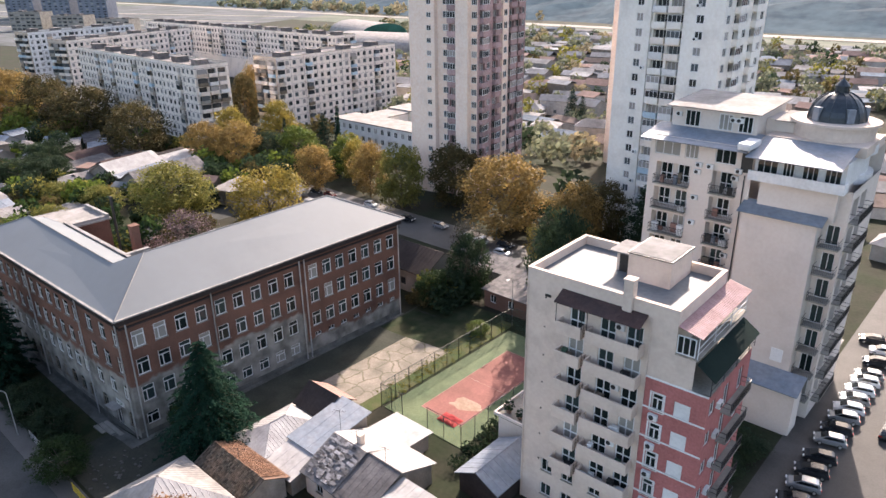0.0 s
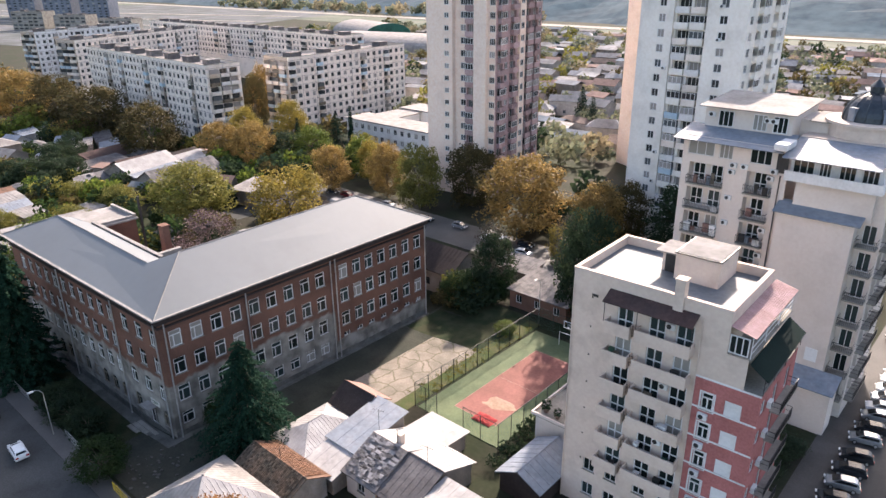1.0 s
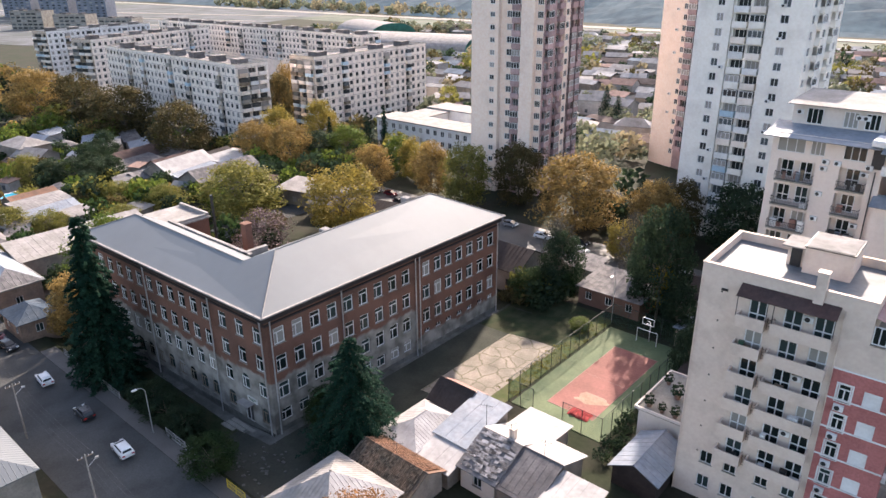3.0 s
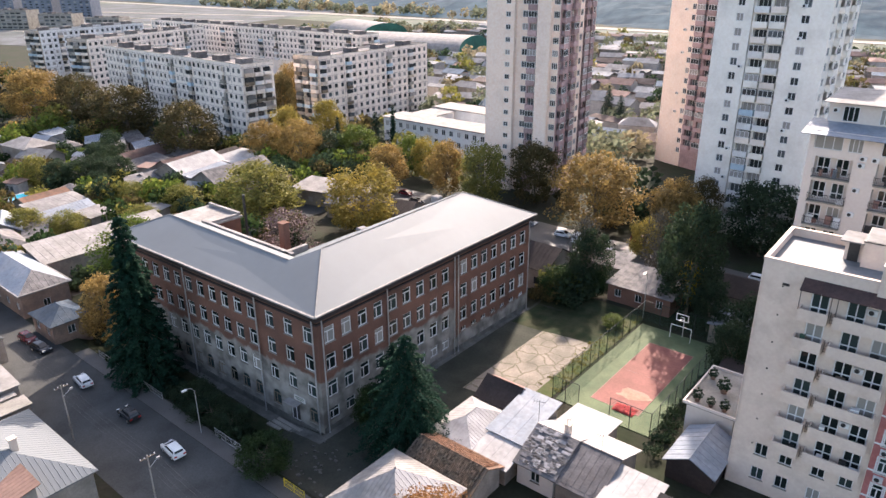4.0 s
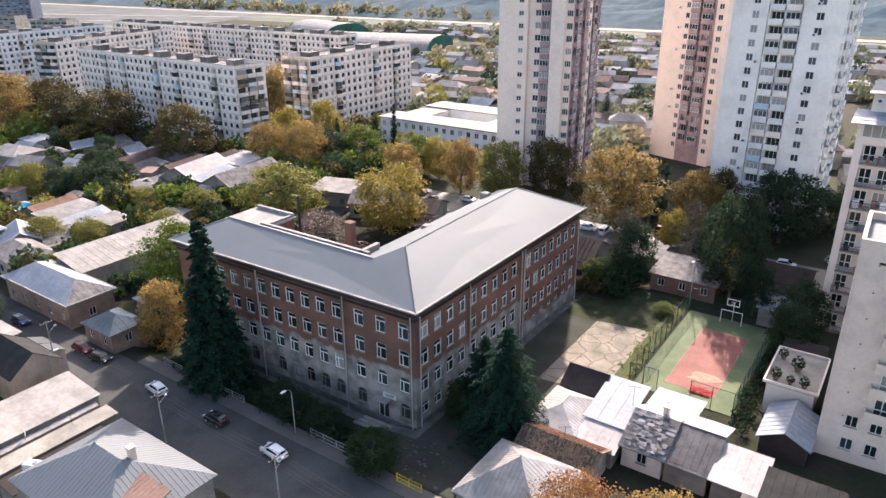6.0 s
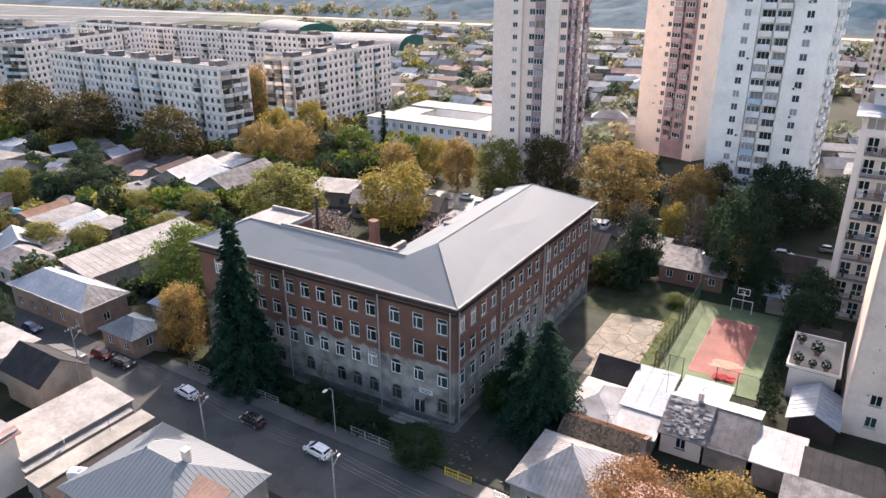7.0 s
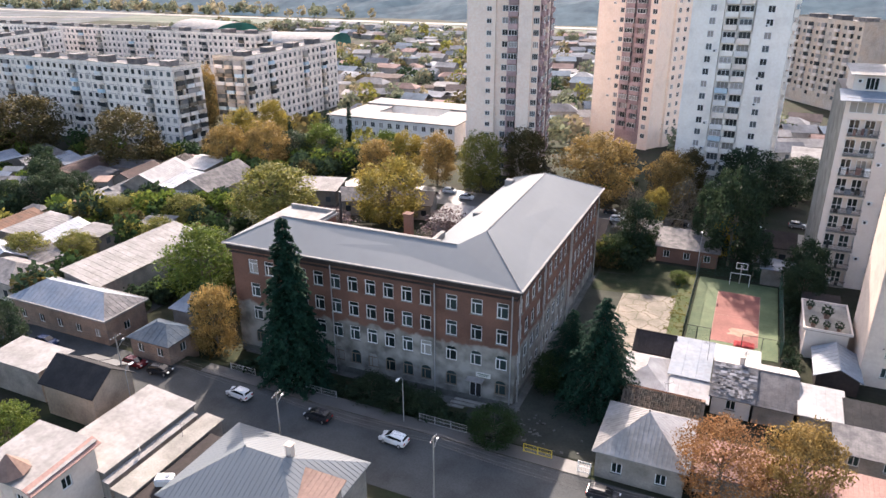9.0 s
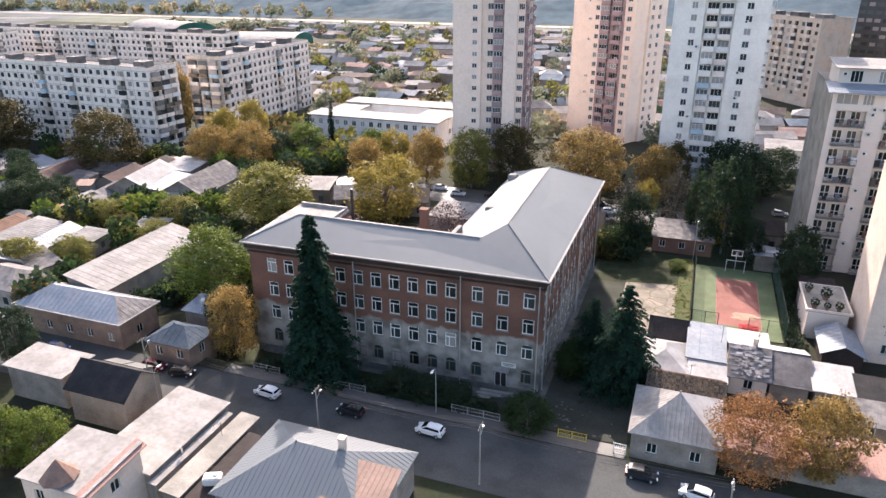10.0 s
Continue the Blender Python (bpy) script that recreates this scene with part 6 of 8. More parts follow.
GOLD = ((-115.4, 75.4, 7.0, 9), (-181.4, 125.6, 5.2, 7), (-129.0, 112.1, 4.0, 7), (-177.8, 107, 5.0, 8), (-65.1, 98.3, 2.6, 5))
AMBER = ((-114.6, 22.0, 3.4, 5.0), (-226, 147, 5, 10), (-174.5, 96.2, 5.2, 7), (-164.5, 100.5, 5.4, 7.5), (-79.1, 105.7, 8.2, 10), (-63.9, 108.8, 4.6, 8), (-131.5, 99.9, 4.5, 7), (-117.9, 105.4, 4.4, 8), (-301.7, 88.1, 10.3, 9), (-40.4, 19.3, 3.6, 6))
OLIVE = ((-105.9, 103.7, 5.0, 9), (-136.4, 66.1, 8.2, 8), (-207, 49.5, 3.2, 3.5), (-153.7, 58.4, 4.2, 4.2), (-168, 54.5, 3.4, 3.6), (-164.5, 30.4, 3.8, 4), (-158.5, 35.5, 3.6, 3.6), (-148.5, 46, 3.6, 4))
GREEN = ((-57.0, 70.5, 1.6, 1.2), (-127.0, 33.5, 6.4, 7.2), (-119.3, -6.1, 3.0, 4), (-123.0, -7.5, 3.0, 4), (-156.5, 114.1, 5.4, 6), (-136.1, 113.7, 4.4, 6))
DARK = ((-205, 66.5, 3.6, 4.2), (-200.5, 62.5, 3.8, 4.5), (-195, 60, 3.4, 4), (-214, 73, 3.4, 4), (-190, 63.5, 3.0, 3.6), (-185.5, 55, 2.8, 3), (-193, 54.5, 4.2, 4), (-198, 51, 3.4, 3.5), (-188.5, 58.5, 3.2, 4), (-38.6, 66, 2.6, 5.5), (-38.2, 71, 3.2, 6.5),
        (-84.6, 19.6, 2.6, 1.2), (-88.2, 19.8, 2.6, 1.3), (-80.8, 19.8, 2.4, 1.0), (-18.5, 68, 3.0, 1.5), (-18.8, 63.5, 2.6, 1.5), (-48.5, 112.3, 6.5, 9), (-162.2, 109.0, 5.5, 5), (-42.5, 121, 5.5, 6), (-37.5, 129, 5.0, 6))
BROWN = ((-219.5, 138.5, 5, 9), (-275.9, 92.1, 8.3, 9), (-204.3, 91.5, 9.0, 8), (-249.4, 96.0, 10.7, 8), (-60.2, 113.7, 3.4, 8), (-97.9, 112.6, 5.7, 9))
for sp, rows in (("gold", GOLD), ("amber", AMBER), ("olive", OLIVE), ("green", GREEN), ("dark", DARK), ("brown", BROWN)):
    for k, (x, y, r, z) in enumerate(rows):
        tree(sp, x, y, r, z, variant=k % 2)
tree("shrub", -71.2, 17.4, 2.9, 2.6)
tree("shrub", -68.6, 31.0, 2.2, 2.6, variant=1)
tree("shrub", -118.4, 25.4, 2.8, 4.2, variant=1)
tree("shrub", -68.8, 73.6, 2.7, 3.4)
tree("shrub", -63.8, 77.4, 1.6, 3.0, variant=1)
for x, y, r, z in ((-67.2, 79.8, 3.2, 8.0), (-59.0, 90.0, 3.0, 8.0)):
    tree("bare", x, y, r, z, label="tall thin grey tree behind the school yard")
tree("dark", -139.8, 8.6, 2.6, 5.0)
tree("dark", -49.9, 80.8, 4.5, 11.4)
tree("dark", -45.6, 77.8, 2.6, 5.4, variant=1)
tree("dark", -54.6, 86.4, 2.4, 8.6)
tree("dark", -65.6, 78.8, 3.4, 7.0)
tree("orange", -47.4, 17.3, 4.4, 6)
tree("yellow", -50.9, 84.6, 1.9, 5.0)
for x, y, r, z in ((-119.5, 59.2, 5.1, 5), (-99.3, 69.4, 5.0, 4), (-94.0, 60.0, 4.0, 4), (-104.0, 52.0, 4.0, 4), (-112.0, 50.0, 3.6, 4)):
    tree("twig", x, y, r, z, label="bare pinkish twiggy tree in the school court")
conifer(-99.5, 19.6, 24.2, 0.21, "tall dark spruce in front of the school")
conifer(-62.2, 30.3, 14.8, 0.36, "dense dark spruce beside the school", seed=2)
conifer(-66.4, 32.8, 11.5, 0.34, "broad dark spruce close to the school wall", seed=2)
for x, y, h, sl in ((-172.0, 121.0, 12, 0.13), (-165.2, 130.1, 13, 0.32), (-156.3, 128.2, 16, 0.08), (-125.2, 211, 12, 0.3), (-132.9, 216.7, 14, 0.28)):
    conifer(x, y, h, sl, "slim dark cypress in a garden" if sl < 0.2 else "broad dark conifer in a garden", seed=3, tiers=30, per=14)


# ---- larger buildings farther off ----
def wing(s, x0, y0, x1, y1, z0, z1, mat, faces, pitch=3.2, floors=2, step_u=2.8):
    cs = [(x0, y0), (x1, y0), (x1, y1), (x0, y1)]
    for i in range(4):
        w, ln = side(*cs[i], *cs[(i + 1) % 4])
        holes = []
        if i in faces:
            n = int(ln / step_u)
            holes = [((k + 0.5) * ln / n - 0.7, (k + 0.5) * ln / n + 0.7, z0 + 1.0 + f * pitch, z0 + 2.6 + f * pitch) for k in range(n) for f in range(floors)]
        bm = bmesh.new()
        wall(bm, w, ln, z0 - 1, z1, holes, 0.25)
        part("wall", bm, mat, s)
        for a, b, c, d in holes:
            far_window(s, w @ Matrix.Translation(((a + b) / 2, 0, c)), 1.4, 1.6, "two")
    bm = bmesh.new()
    box(bm, x0 - 0.5, y0 - 0.5, z1, x1 + 0.5, y1 + 0.5, z1 + 0.3)
    part("flat_roof", bm, M_ROOF_WHITE, s)


low = thing("kindergarten", pose(0, 0, 0), "low white two-storey building round a courtyard", "building")
wing(low, -170.0, 138.5, -127.5, 147.5, -2.6, 6.9, M_WHITE, (0, 3), floors=3, pitch=3.0)
wing(low, -137.5, 148.2, -127.5, 160.0, -2.6, 6.4, M_WHITE, (1,), floors=2)
wing(low, -168.0, 160.6, -129.0, 169.5, -2.6, 6.9, M_WHITE, (0,), floors=2)
wing(low, -168.0, 148.2, -159.0, 159.9, -2.6, 6.4, M_WHITE, (), floors=2)


def barrel_hall(x, y, rz, ln, wd, h, label, gable):
    s = thing("sports_hall", pose(x, y, -3, 0, 0, rz), label, "hall")
    bm = bmesh.new()
    pts = [(wd / 2 * math.cos(math.pi * k / 14), h * 0.35 + h * 0.65 * math.sin(math.pi * k / 14)) for k in range(15)]
    pts = [(wd / 2, 0)] + pts + [(-wd / 2, 0)]
    ra = [bm.verts.new((0, p, z)) for p, z in pts]
    rb = [bm.verts.new((ln, p, z)) for p, z in pts]
    for k in range(len(pts) - 1):
        bm.faces.new((ra[k], rb[k], rb[k + 1], ra[k + 1]))
    part("roof", bm, M_ROOF_WHITE, s, "white barrel roof")
    for xx in (0.0, ln):
        bm = bmesh.new()
        bm.faces.new([bm.verts.new((xx, p, z)) for p, z in pts])
        bmesh.ops.solidify(bm, geom=bm.faces[:], thickness=0.3)
        part("gable", bm, gable, s)


M_TEAL = surface("teal_sheet", (0.06, 0.25, 0.2), rough=0.6, stain=0.1)
barrel_hall(-470, 408, -17, 62, 40, 13, "white barrel-roofed hall with a teal end wall", M_TEAL)
barrel_hall(-402, 345, 12, 98, 44, 11, "long white hall beyond the slab blocks", M_TEAL)
tower("apartment_block", pose(-41, 290, 0, 0, 0, -54), (40, 15), 10, 2.9, 0, "long ochre and grey apartment block with balconies",
      {0: [((k + 0.5) / 11, "b" if k % 2 else "w", 2.2 if k % 2 else 1.6, "two", M_SAND) for k in range(11)]}, M_PANEL_TAN, framed=False)
tower("apartment_tower", pose(-2, 282, 0, 0, 0, -30), (15, 15), 20, 3.0, 0, "dark blue-grey glazed tower", {0: [((k + 0.5) / 5, "w", 2.2, "two") for k in range(5)]}, M_DOME, framed=False)
tower("apartment_tower", pose(10, 235, 0, 0, 0, -10), (17, 15), 16, 3.0, 0, "brown tower with pale balcony bands", {0: [((k + 0.5) / 3, "b", 4.6, "three", M_CREAM) for k in range(3)]}, M_BRICK, framed=False)
M_GLASSY = surface("blue_grey_cladding", (0.11, 0.13, 0.17), (0.16, 0.18, 0.22), rough=0.5, big=0.05, fine=0.4, stain=0.2)
for x, y in ((-1004, 316), (-962, 342), (-920, 368)):
    tower("apartment_tower", pose(x, y, 0, 0, 0, 31.7), (38, 20), 26, 3.0, -3, "distant blue-grey high-rise block", {0: [((c + 0.5) / 5, "w", 3.6, "two") for c in range(5)]}, M_GLASSY, framed=False)
for x, y, h in ((-786, 248, 5), (-748, 272, 4), (-706, 296, 3)):
    tower("unfinished_block", pose(x, y, 0, 0, 0, 31.7), (34, 18), h, 3.2, -3, "distant unfinished concrete block", {0: [((c + 0.5) / 6, "w", 4.2, "two") for c in range(6)]}, M_CONCRETE, framed=False)


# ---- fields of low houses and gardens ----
# far roof palette: matte colours, lightened and greyed to carry the haze
HAZED = {}
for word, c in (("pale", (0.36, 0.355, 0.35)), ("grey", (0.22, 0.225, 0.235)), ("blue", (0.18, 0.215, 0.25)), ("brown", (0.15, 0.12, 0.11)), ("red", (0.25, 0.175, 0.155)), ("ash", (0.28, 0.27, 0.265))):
    HAZED[word] = surface("dusty_" + word + "_roof", c, rough=0.95, spec=0.05, big=0.2, fine=1, bump=0.0, stain=0.4, per_island=0.3)
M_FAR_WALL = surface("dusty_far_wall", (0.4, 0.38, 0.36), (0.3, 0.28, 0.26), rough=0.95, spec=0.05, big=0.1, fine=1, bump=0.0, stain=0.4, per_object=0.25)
FAR_ROOFS = (HAZED["pale"], HAZED["grey"], HAZED["grey"], HAZED["blue"], HAZED["brown"], HAZED["red"], HAZED["ash"], HAZED["ash"])
ROOFS = (M_ROOF_PALE, M_ROOF, M_ROOF, M_ROOF_BLUE, M_ROOF_GREY, M_ROOF_GREY, M_ROOF_DARK, M_ROOF_TILE, M_PINK_ROOF, M_ROOF_BROWN)
FILL = random.Random(21)
TAKEN = []


def clear(x, y, r):
    return all((x - a) ** 2 + (y - b) ** 2 > (r + c) ** 2 for a, b, c in TAKEN)


def small_house(x, y, w, d, h, up, rz, roof, walls, kind, label):
    """A small house farther off: walls and roof, with eaves."""
    s = thing("house", pose(x, y, ground_z(x, y), 0, 0, rz), label, "house", "houses of the quarter")
    bm = bmesh.new()
    box(bm, -w / 2, -d / 2, -1.5, w / 2, d / 2, h, skip="t")
    o = 0.45
    if kind == "gable":
        for sx in (-1, 1):
            bm.faces.new([bm.verts.new(p) for p in ((sx * w / 2, -d / 2, h), (sx * w / 2, d / 2, h), (sx * w / 2, 0, h + up))])
    part("wall", bm, walls, s)
    bm = bmesh.new()
    if kind == "gable":
        slab(bm, [(-w / 2 - o, -d / 2 - o, h - 0.1), (w / 2 + o, -d / 2 - o, h - 0.1), (w / 2 + o, 0, h + up), (-w / 2 - o, 0, h + up)], 0.12)
        slab(bm, [(w / 2 + o, d / 2 + o, h - 0.1), (-w / 2 - o, d / 2 + o, h - 0.1), (-w / 2 - o, 0, h + up), (w / 2 + o, 0, h + up)], 0.12)
    elif kind == "hip":
        k = d / 2
        a, b = (-w / 2 + k * 0.8, 0, h + up), (w / 2 - k * 0.8, 0, h + up)
        c = [(-w / 2 - o, -d / 2 - o, h), (w / 2 + o, -d / 2 - o, h), (w / 2 + o, d / 2 + o, h), (-w / 2 - o, d / 2 + o, h)]
        for ps in ((c[0], c[1], b, a), (c[1], c[2], b), (c[2], c[3], a, b), (c[3], c[0], a)):
            slab(bm, ps, 0.12)
    else:
        slab(bm, [(-w / 2 - o, -d / 2 - o, h), (w / 2 + o, -d / 2 - o, h), (w / 2 + o, d / 2 + o, h + up), (-w / 2 - o, d / 2 + o, h + up)], 0.14)
    if kind != "hip" and y < 110:
        # standing seams of the sheets
        sm = bmesh.new()
        for k in range(1, int(w / 0.8)):
            u = -w / 2 + 0.8 * k
            if kind == "gable":
                tube(sm, (u, -d / 2 - o, h + 0.03), (u, 0, h + up + 0.03), 0.035, 4)
            else:
                tube(sm, (u, -d / 2 - o, h + 0.03), (u, d / 2 + o, h + up + 0.03), 0.035, 4)
    bmesh.ops.recalc_face_normals(bm, faces=bm.faces)
    rp = part("roof", bm, roof, s)
    if kind != "hip" and y < 110:
        tagged(part("seams", sm, roof, rp), kind="stuff")
    n = int(w / 3) if y < 110 else (1 if y < 260 else 0)
    for k in range(n):
        far_window(s, pose((k + 0.5) * w / n - w / 2, -d / 2 - 0.18, 0.9), 1.1, 1.2, "two", framed=False)
    TAKEN.append((x, y, max(w, d) * 0.5))
    return s


WORDS = {M_ROOF_BRIGHT: "low house with a bright white sheet roof", HAZED["pale"]: "low house with a pale dusty roof", HAZED["grey"]: "low house with a grey dusty roof", HAZED["blue"]: "low house with a blue-grey dusty roof", HAZED["brown"]: "low house with a brown roof", HAZED["red"]: "low house with a faded red roof", HAZED["ash"]: "low house with an ash-grey roof",
         M_ROOF_RUST: "old house with a dull red-brown roof", M_ROOF_SOOT: "old shed with a sooty grey roof", M_ROOF_PALE: "low house with a pale sheet roof", M_ROOF: "low house with a galvanised roof", M_ROOF_BLUE: "low house with a blue-grey sheet roof", M_ROOF_GREY: "old house with a weathered grey roof",
         M_ROOF_DARK: "low house with a dark brown roof", M_ROOF_TILE: "low house with a clay tile roof", M_PINK_ROOF: "low house with a faded red roof", M_ROOF_BROWN: "low house with a rusty brown roof"}
# the larger ones of the quarter beyond the side street
for x, y, w, d, h, up, rz, rf, kd in (
        (-177.5, 75.5, 15, 11, 3.6, 3.0, 103, M_ROOF_BRIGHT, "gable"), (-170.6, 76, 13, 5.5, 3.2, 0.9, 101, M_ROOF_BLUE, "shed"), (-176, 88.6, 11, 7, 4.4, 0.6, 101, M_ROOF_BRIGHT, "shed"), (-162.6, 78, 18, 10, 3.4, 2.9, 95, M_ROOF_GREY, "gable"),
        (-188.4, 79, 12, 7.5, 3.2, 1.8, 99, M_ROOF_RUST, "gable"), (-179.6, 61.4, 9, 4, 2.9, 0.5, -20, M_ROOF_PALE, "shed"), (-181.5, 67.6, 8, 5.5, 2.8, 1.3, 100, M_ROOF_GREY, "gable"),
        (-208, 78.5, 15, 11, 3.6, 1.8, 104, M_ROOF_RUST, "gable"), (-198.4, 74, 13, 5, 3.0, 0.9, 104, M_ROOF_SOOT, "shed"), (-199.5, 88, 12, 7, 3.2, 1.2, 18, M_ROOF_SOOT, "gable"), (-189, 92, 10, 6, 3.2, 1.2, 100, M_ROOF_DARK, "gable"),
        (-241, 81, 11, 6, 3.2, 0.6, -25, M_ROOF_BLUE, "shed"), (-231, 82, 11, 5, 3.2, 0.6, -25, M_ROOF_PALE, "shed"), (-223.5, 87, 13, 5, 3.0, 0.6, -22, M_ROOF_BLUE, "shed"), (-236, 90.5, 16, 4.5, 3.0, 0.5, -20, M_ROOF_SOOT, "shed"), (-221.5, 78, 8, 5, 3.0, 0.6, -25, M_ROOF_DARK, "shed"), (-215, 91, 11, 5, 3.0, 0.6, -20, M_ROOF_BLUE, "shed"),
        (-238, 60, 12, 9, 6.0, 2.0, 8, M_ROOF_PALE, "hip"), (-228, 59, 10, 7, 4.4, 2.0, 20, M_ROOF_PALE, "gable"), (-211, 66, 8, 6, 3.2, 1.2, 20, M_ROOF_PALE, "gable"),
        (-182.3, 41, 10, 6, 3.0, 1.2, 98, M_ROOF_TILE, "gable"), (-172.6, 39.6, 11, 5.5, 3.6, 0.8, 96, M_ROOF_PALE, "shed"), (-166.6, 38.6, 11, 5, 3.4, 1.2, 100, M_ROOF_BLUE, "gable"), (-161, 42.6, 5, 4.5, 3.2, 0.6, 100, M_ROOF_PALE, "shed"),
        (-167.4, 27.4, 9, 6, 3.2, 1.9, -22, M_ROOF_BLUE, "gable"), (-160.4, 30.6, 9, 4, 3.0, 0.7, -25, M_ROOF_GREY, "shed"),
        (-154.8, 52, 5.6, 4, 3.0, 0.5, 8, M_ROOF_PALE, "shed"), (-138, 84, 10, 8, 3.6, 0.6, 15, M_ROOF_PALE, "shed"), (-124, 83, 12, 8, 3.4, 1.8, 25, M_ROOF_GREY, "gable"),
        (-114, 84, 9, 8, 3.4, 1.8, 15, M_ROOF_DARK, "gable"), (-100, 78, 10, 8, 3.4, 0.6, 0, M_ROOF_PALE, "shed"), (-78, 79, 13, 9, 3.8, 2.6, 0, M_ROOF_DARK, "gable"),
        # the second, very low one stands for a pile of pale scrap sheets
        (-44.5, 89, 10, 8, 3.4, 1.6, 0, M_ROOF_DARK, "gable"), (-42.4, 81.6, 6, 3.4, 1.2, 0.4, -15, M_ROOF_BLUE, "shed"),
        (-158, 23, 10, 7, 3.6, 1.8, -4, M_ROOF_GREY, "hip"), (-178, 22, 14, 9, 4.2, 2.0, 0, M_ROOF_BLUE, "hip"), (-196, 24, 12, 8, 4.0, 1.5, 0, M_ROOF_PALE, "gable"),
        (-140, -2, 9, 7, 4.2, 0.6, 0, M_ROOF_PALE, "shed"), (-118, -24, 12, 8, 4.2, 2, 0, M_ROOF_GREY, "hip")):
    small_house(x, y, w, d, h, up, rz, rf, W_, kd, WORDS[rf])
for x0, y0, x1, y1 in ((-305, 108, -200, 130), (-220, 136, -200, 202), (-430, 200, -246, 220), (-365, 118, -325, 200), (-410, 125, -385, 195), (-172, 134, -124, 172), (-118, 114, -96, 146), (-96, 144, -72, 172), (-68, 116, -44, 140),
                       (-480, 310, -300, 430), (-60, 240, 30, 300), (-140, 90, -16, 104), (-40, 72, -10, 104)):
    n = 6
    for i in range(n):
        for j in range(n):
            TAKEN.append((x0 + (x1 - x0) * (i + 0.5) / n, y0 + (y1 - y0) * (j + 0.5) / n, max(x1 - x0, y1 - y0) / n * 0.6))
TAKEN.append((-197.6, 41.2, 5.5))
for rows in (GOLD, AMBER, OLIVE, GREEN, DARK, BROWN):
    for x, y, r, z in rows:
        TAKEN.append((x, y, r * 0.6))


def fill(n, xr, yr, test, wr, tries=4000):
    made = 0
    for _ in range(tries):
        if made >= n:
            return
        x, y = FILL.uniform(*xr), FILL.uniform(*yr)
        w, d = FILL.uniform(*wr), FILL.uniform(wr[0] * 0.7, wr[1] * 0.7)
        if not test(x, y) or not clear(x, y, max(w, d) * 0.5):
            continue
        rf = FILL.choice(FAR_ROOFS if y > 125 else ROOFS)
        kd = FILL.choice(("gable", "gable", "hip", "shed"))
        two = FILL.random() < 0.25 and w > 6
        small_house(x, y, w, d, 5.6 if two else FILL.uniform(2.8, 3.8), (FILL.uniform(0.5, 0.9) if kd == "shed" else FILL.uniform(1.3, 2.2)) * min(1.0, d / 6.5), FILL.uniform(-8, 25), rf, M_FAR_WALL if FILL.random() < 0.5 else W_, kd, WORDS[rf])
        made += 1


def dist_n(x, y):
    return -0.32 * x + 0.95 * y


fill(10, (-270, -215), (25, 100), lambda x, y: True, (6, 11))
fill(16, (-250, -140), (44, 102), lambda x, y: True, (3.0, 5.0))
fill(60, (-300, -20), (170, 300), lambda x, y: x > -230 or y > 215, (8, 14))
fill(60, (-330, 20), (280, 545), lambda x, y: 200 < dist_n(x, y) and y < 500 and not (430 < dist_n(x, y) < 525 and -480 < 0.95 * x + 0.32 * y < -180), (9, 17))
fill(16, (-46, 10), (132, 250), lambda x, y: True, (8, 14))
fill(12, (-450, -290), (40, 95), lambda x, y: True, (9, 16))


# ---- gardens: bushes and trees that nobody could count ----
def woods(name, label, rng, spots, quads, size, material):
    """Many small clumps of leaves as one object."""
    vs, fs = [], []
    for x, y, r, h in spots:
        g = ground_z(x, y)
        for _ in range(quads):
            d = Vector((rng.gauss(0, 1), rng.gauss(0, 1), rng.gauss(0, 1))).normalized() * (0.5 + 0.5 * rng.random())
            p = Vector((x + d.x * r, y + d.y * r, g + h * 0.52 + d.z * h * 0.48))
            a = Vector((rng.gauss(0, 1), rng.gauss(0, 1), rng.gauss(0, 1))).normalized()
            b = a.orthogonal().normalized()
            s = size * r * rng.uniform(0.6, 1.4)
            k = len(vs)
            vs += [p - a * s, p + b * s * 0.7, p + a * s, p - b * s * 0.7]
            fs.append((k, k + 1, k + 2, k + 3))
    me = bpy.data.meshes.new(name)
    me.from_pydata(vs, [], fs)
    me.materials.append(material)
    return tagged(new(name, me), label, "trees", kind="stuff")


def scatter(rng, n, xr, yr, rr, test=lambda x, y: True, gap=0.5):
    out = []
    for _ in range(n * 12):
        if len(out) >= n:
            break
        x, y = rng.uniform(*xr), rng.uniform(*yr)
        r = rng.uniform(*rr)
        if test(x, y) and clear(x, y, r * gap):
            out.append((x, y, r, r * rng.uniform(1.5, 2.4)))
    return out


GARDEN = random.Random(33)
for sp, n in (("green", 110), ("olive", 42), ("dark", 120), ("shrub", 60), ("brown", 55), ("amber", 14)):
    near = lambda x, y: not (-140 < x < -128 and y < 92) and not (y < 17) and not (-148 < x < -136 and y < 50) and not (-147 < x < -114 and y < 30)
    woods("garden_bushes", "garden bushes and small trees between low houses", GARDEN, scatter(GARDEN, n, (-285, -118), (18, 108), (1.2, 3.6), lambda x, y: near(x, y) and not (-116 < x < -84 and y < 72)), 260, 0.14, LEAF[sp])
for sp, n in (("dark", 16), ("brown", 12), ("green", 6), ("olive", 4)):
    woods("yard_bushes", "bushes along the yard behind the school", GARDEN, scatter(GARDEN, n, (-84, -40), (72, 92), (1.2, 2.6), lambda x, y: not (-64 < x < -40 and y < 88)), 260, 0.14, LEAF[sp])
    woods("roadside_bushes", "bushes and small trees along the rear street", GARDEN, scatter(GARDEN, n * 2, (-190, -60), (103, 116), (1.8, 3.5), gap=0.2), 260, 0.13, LEAF[sp])
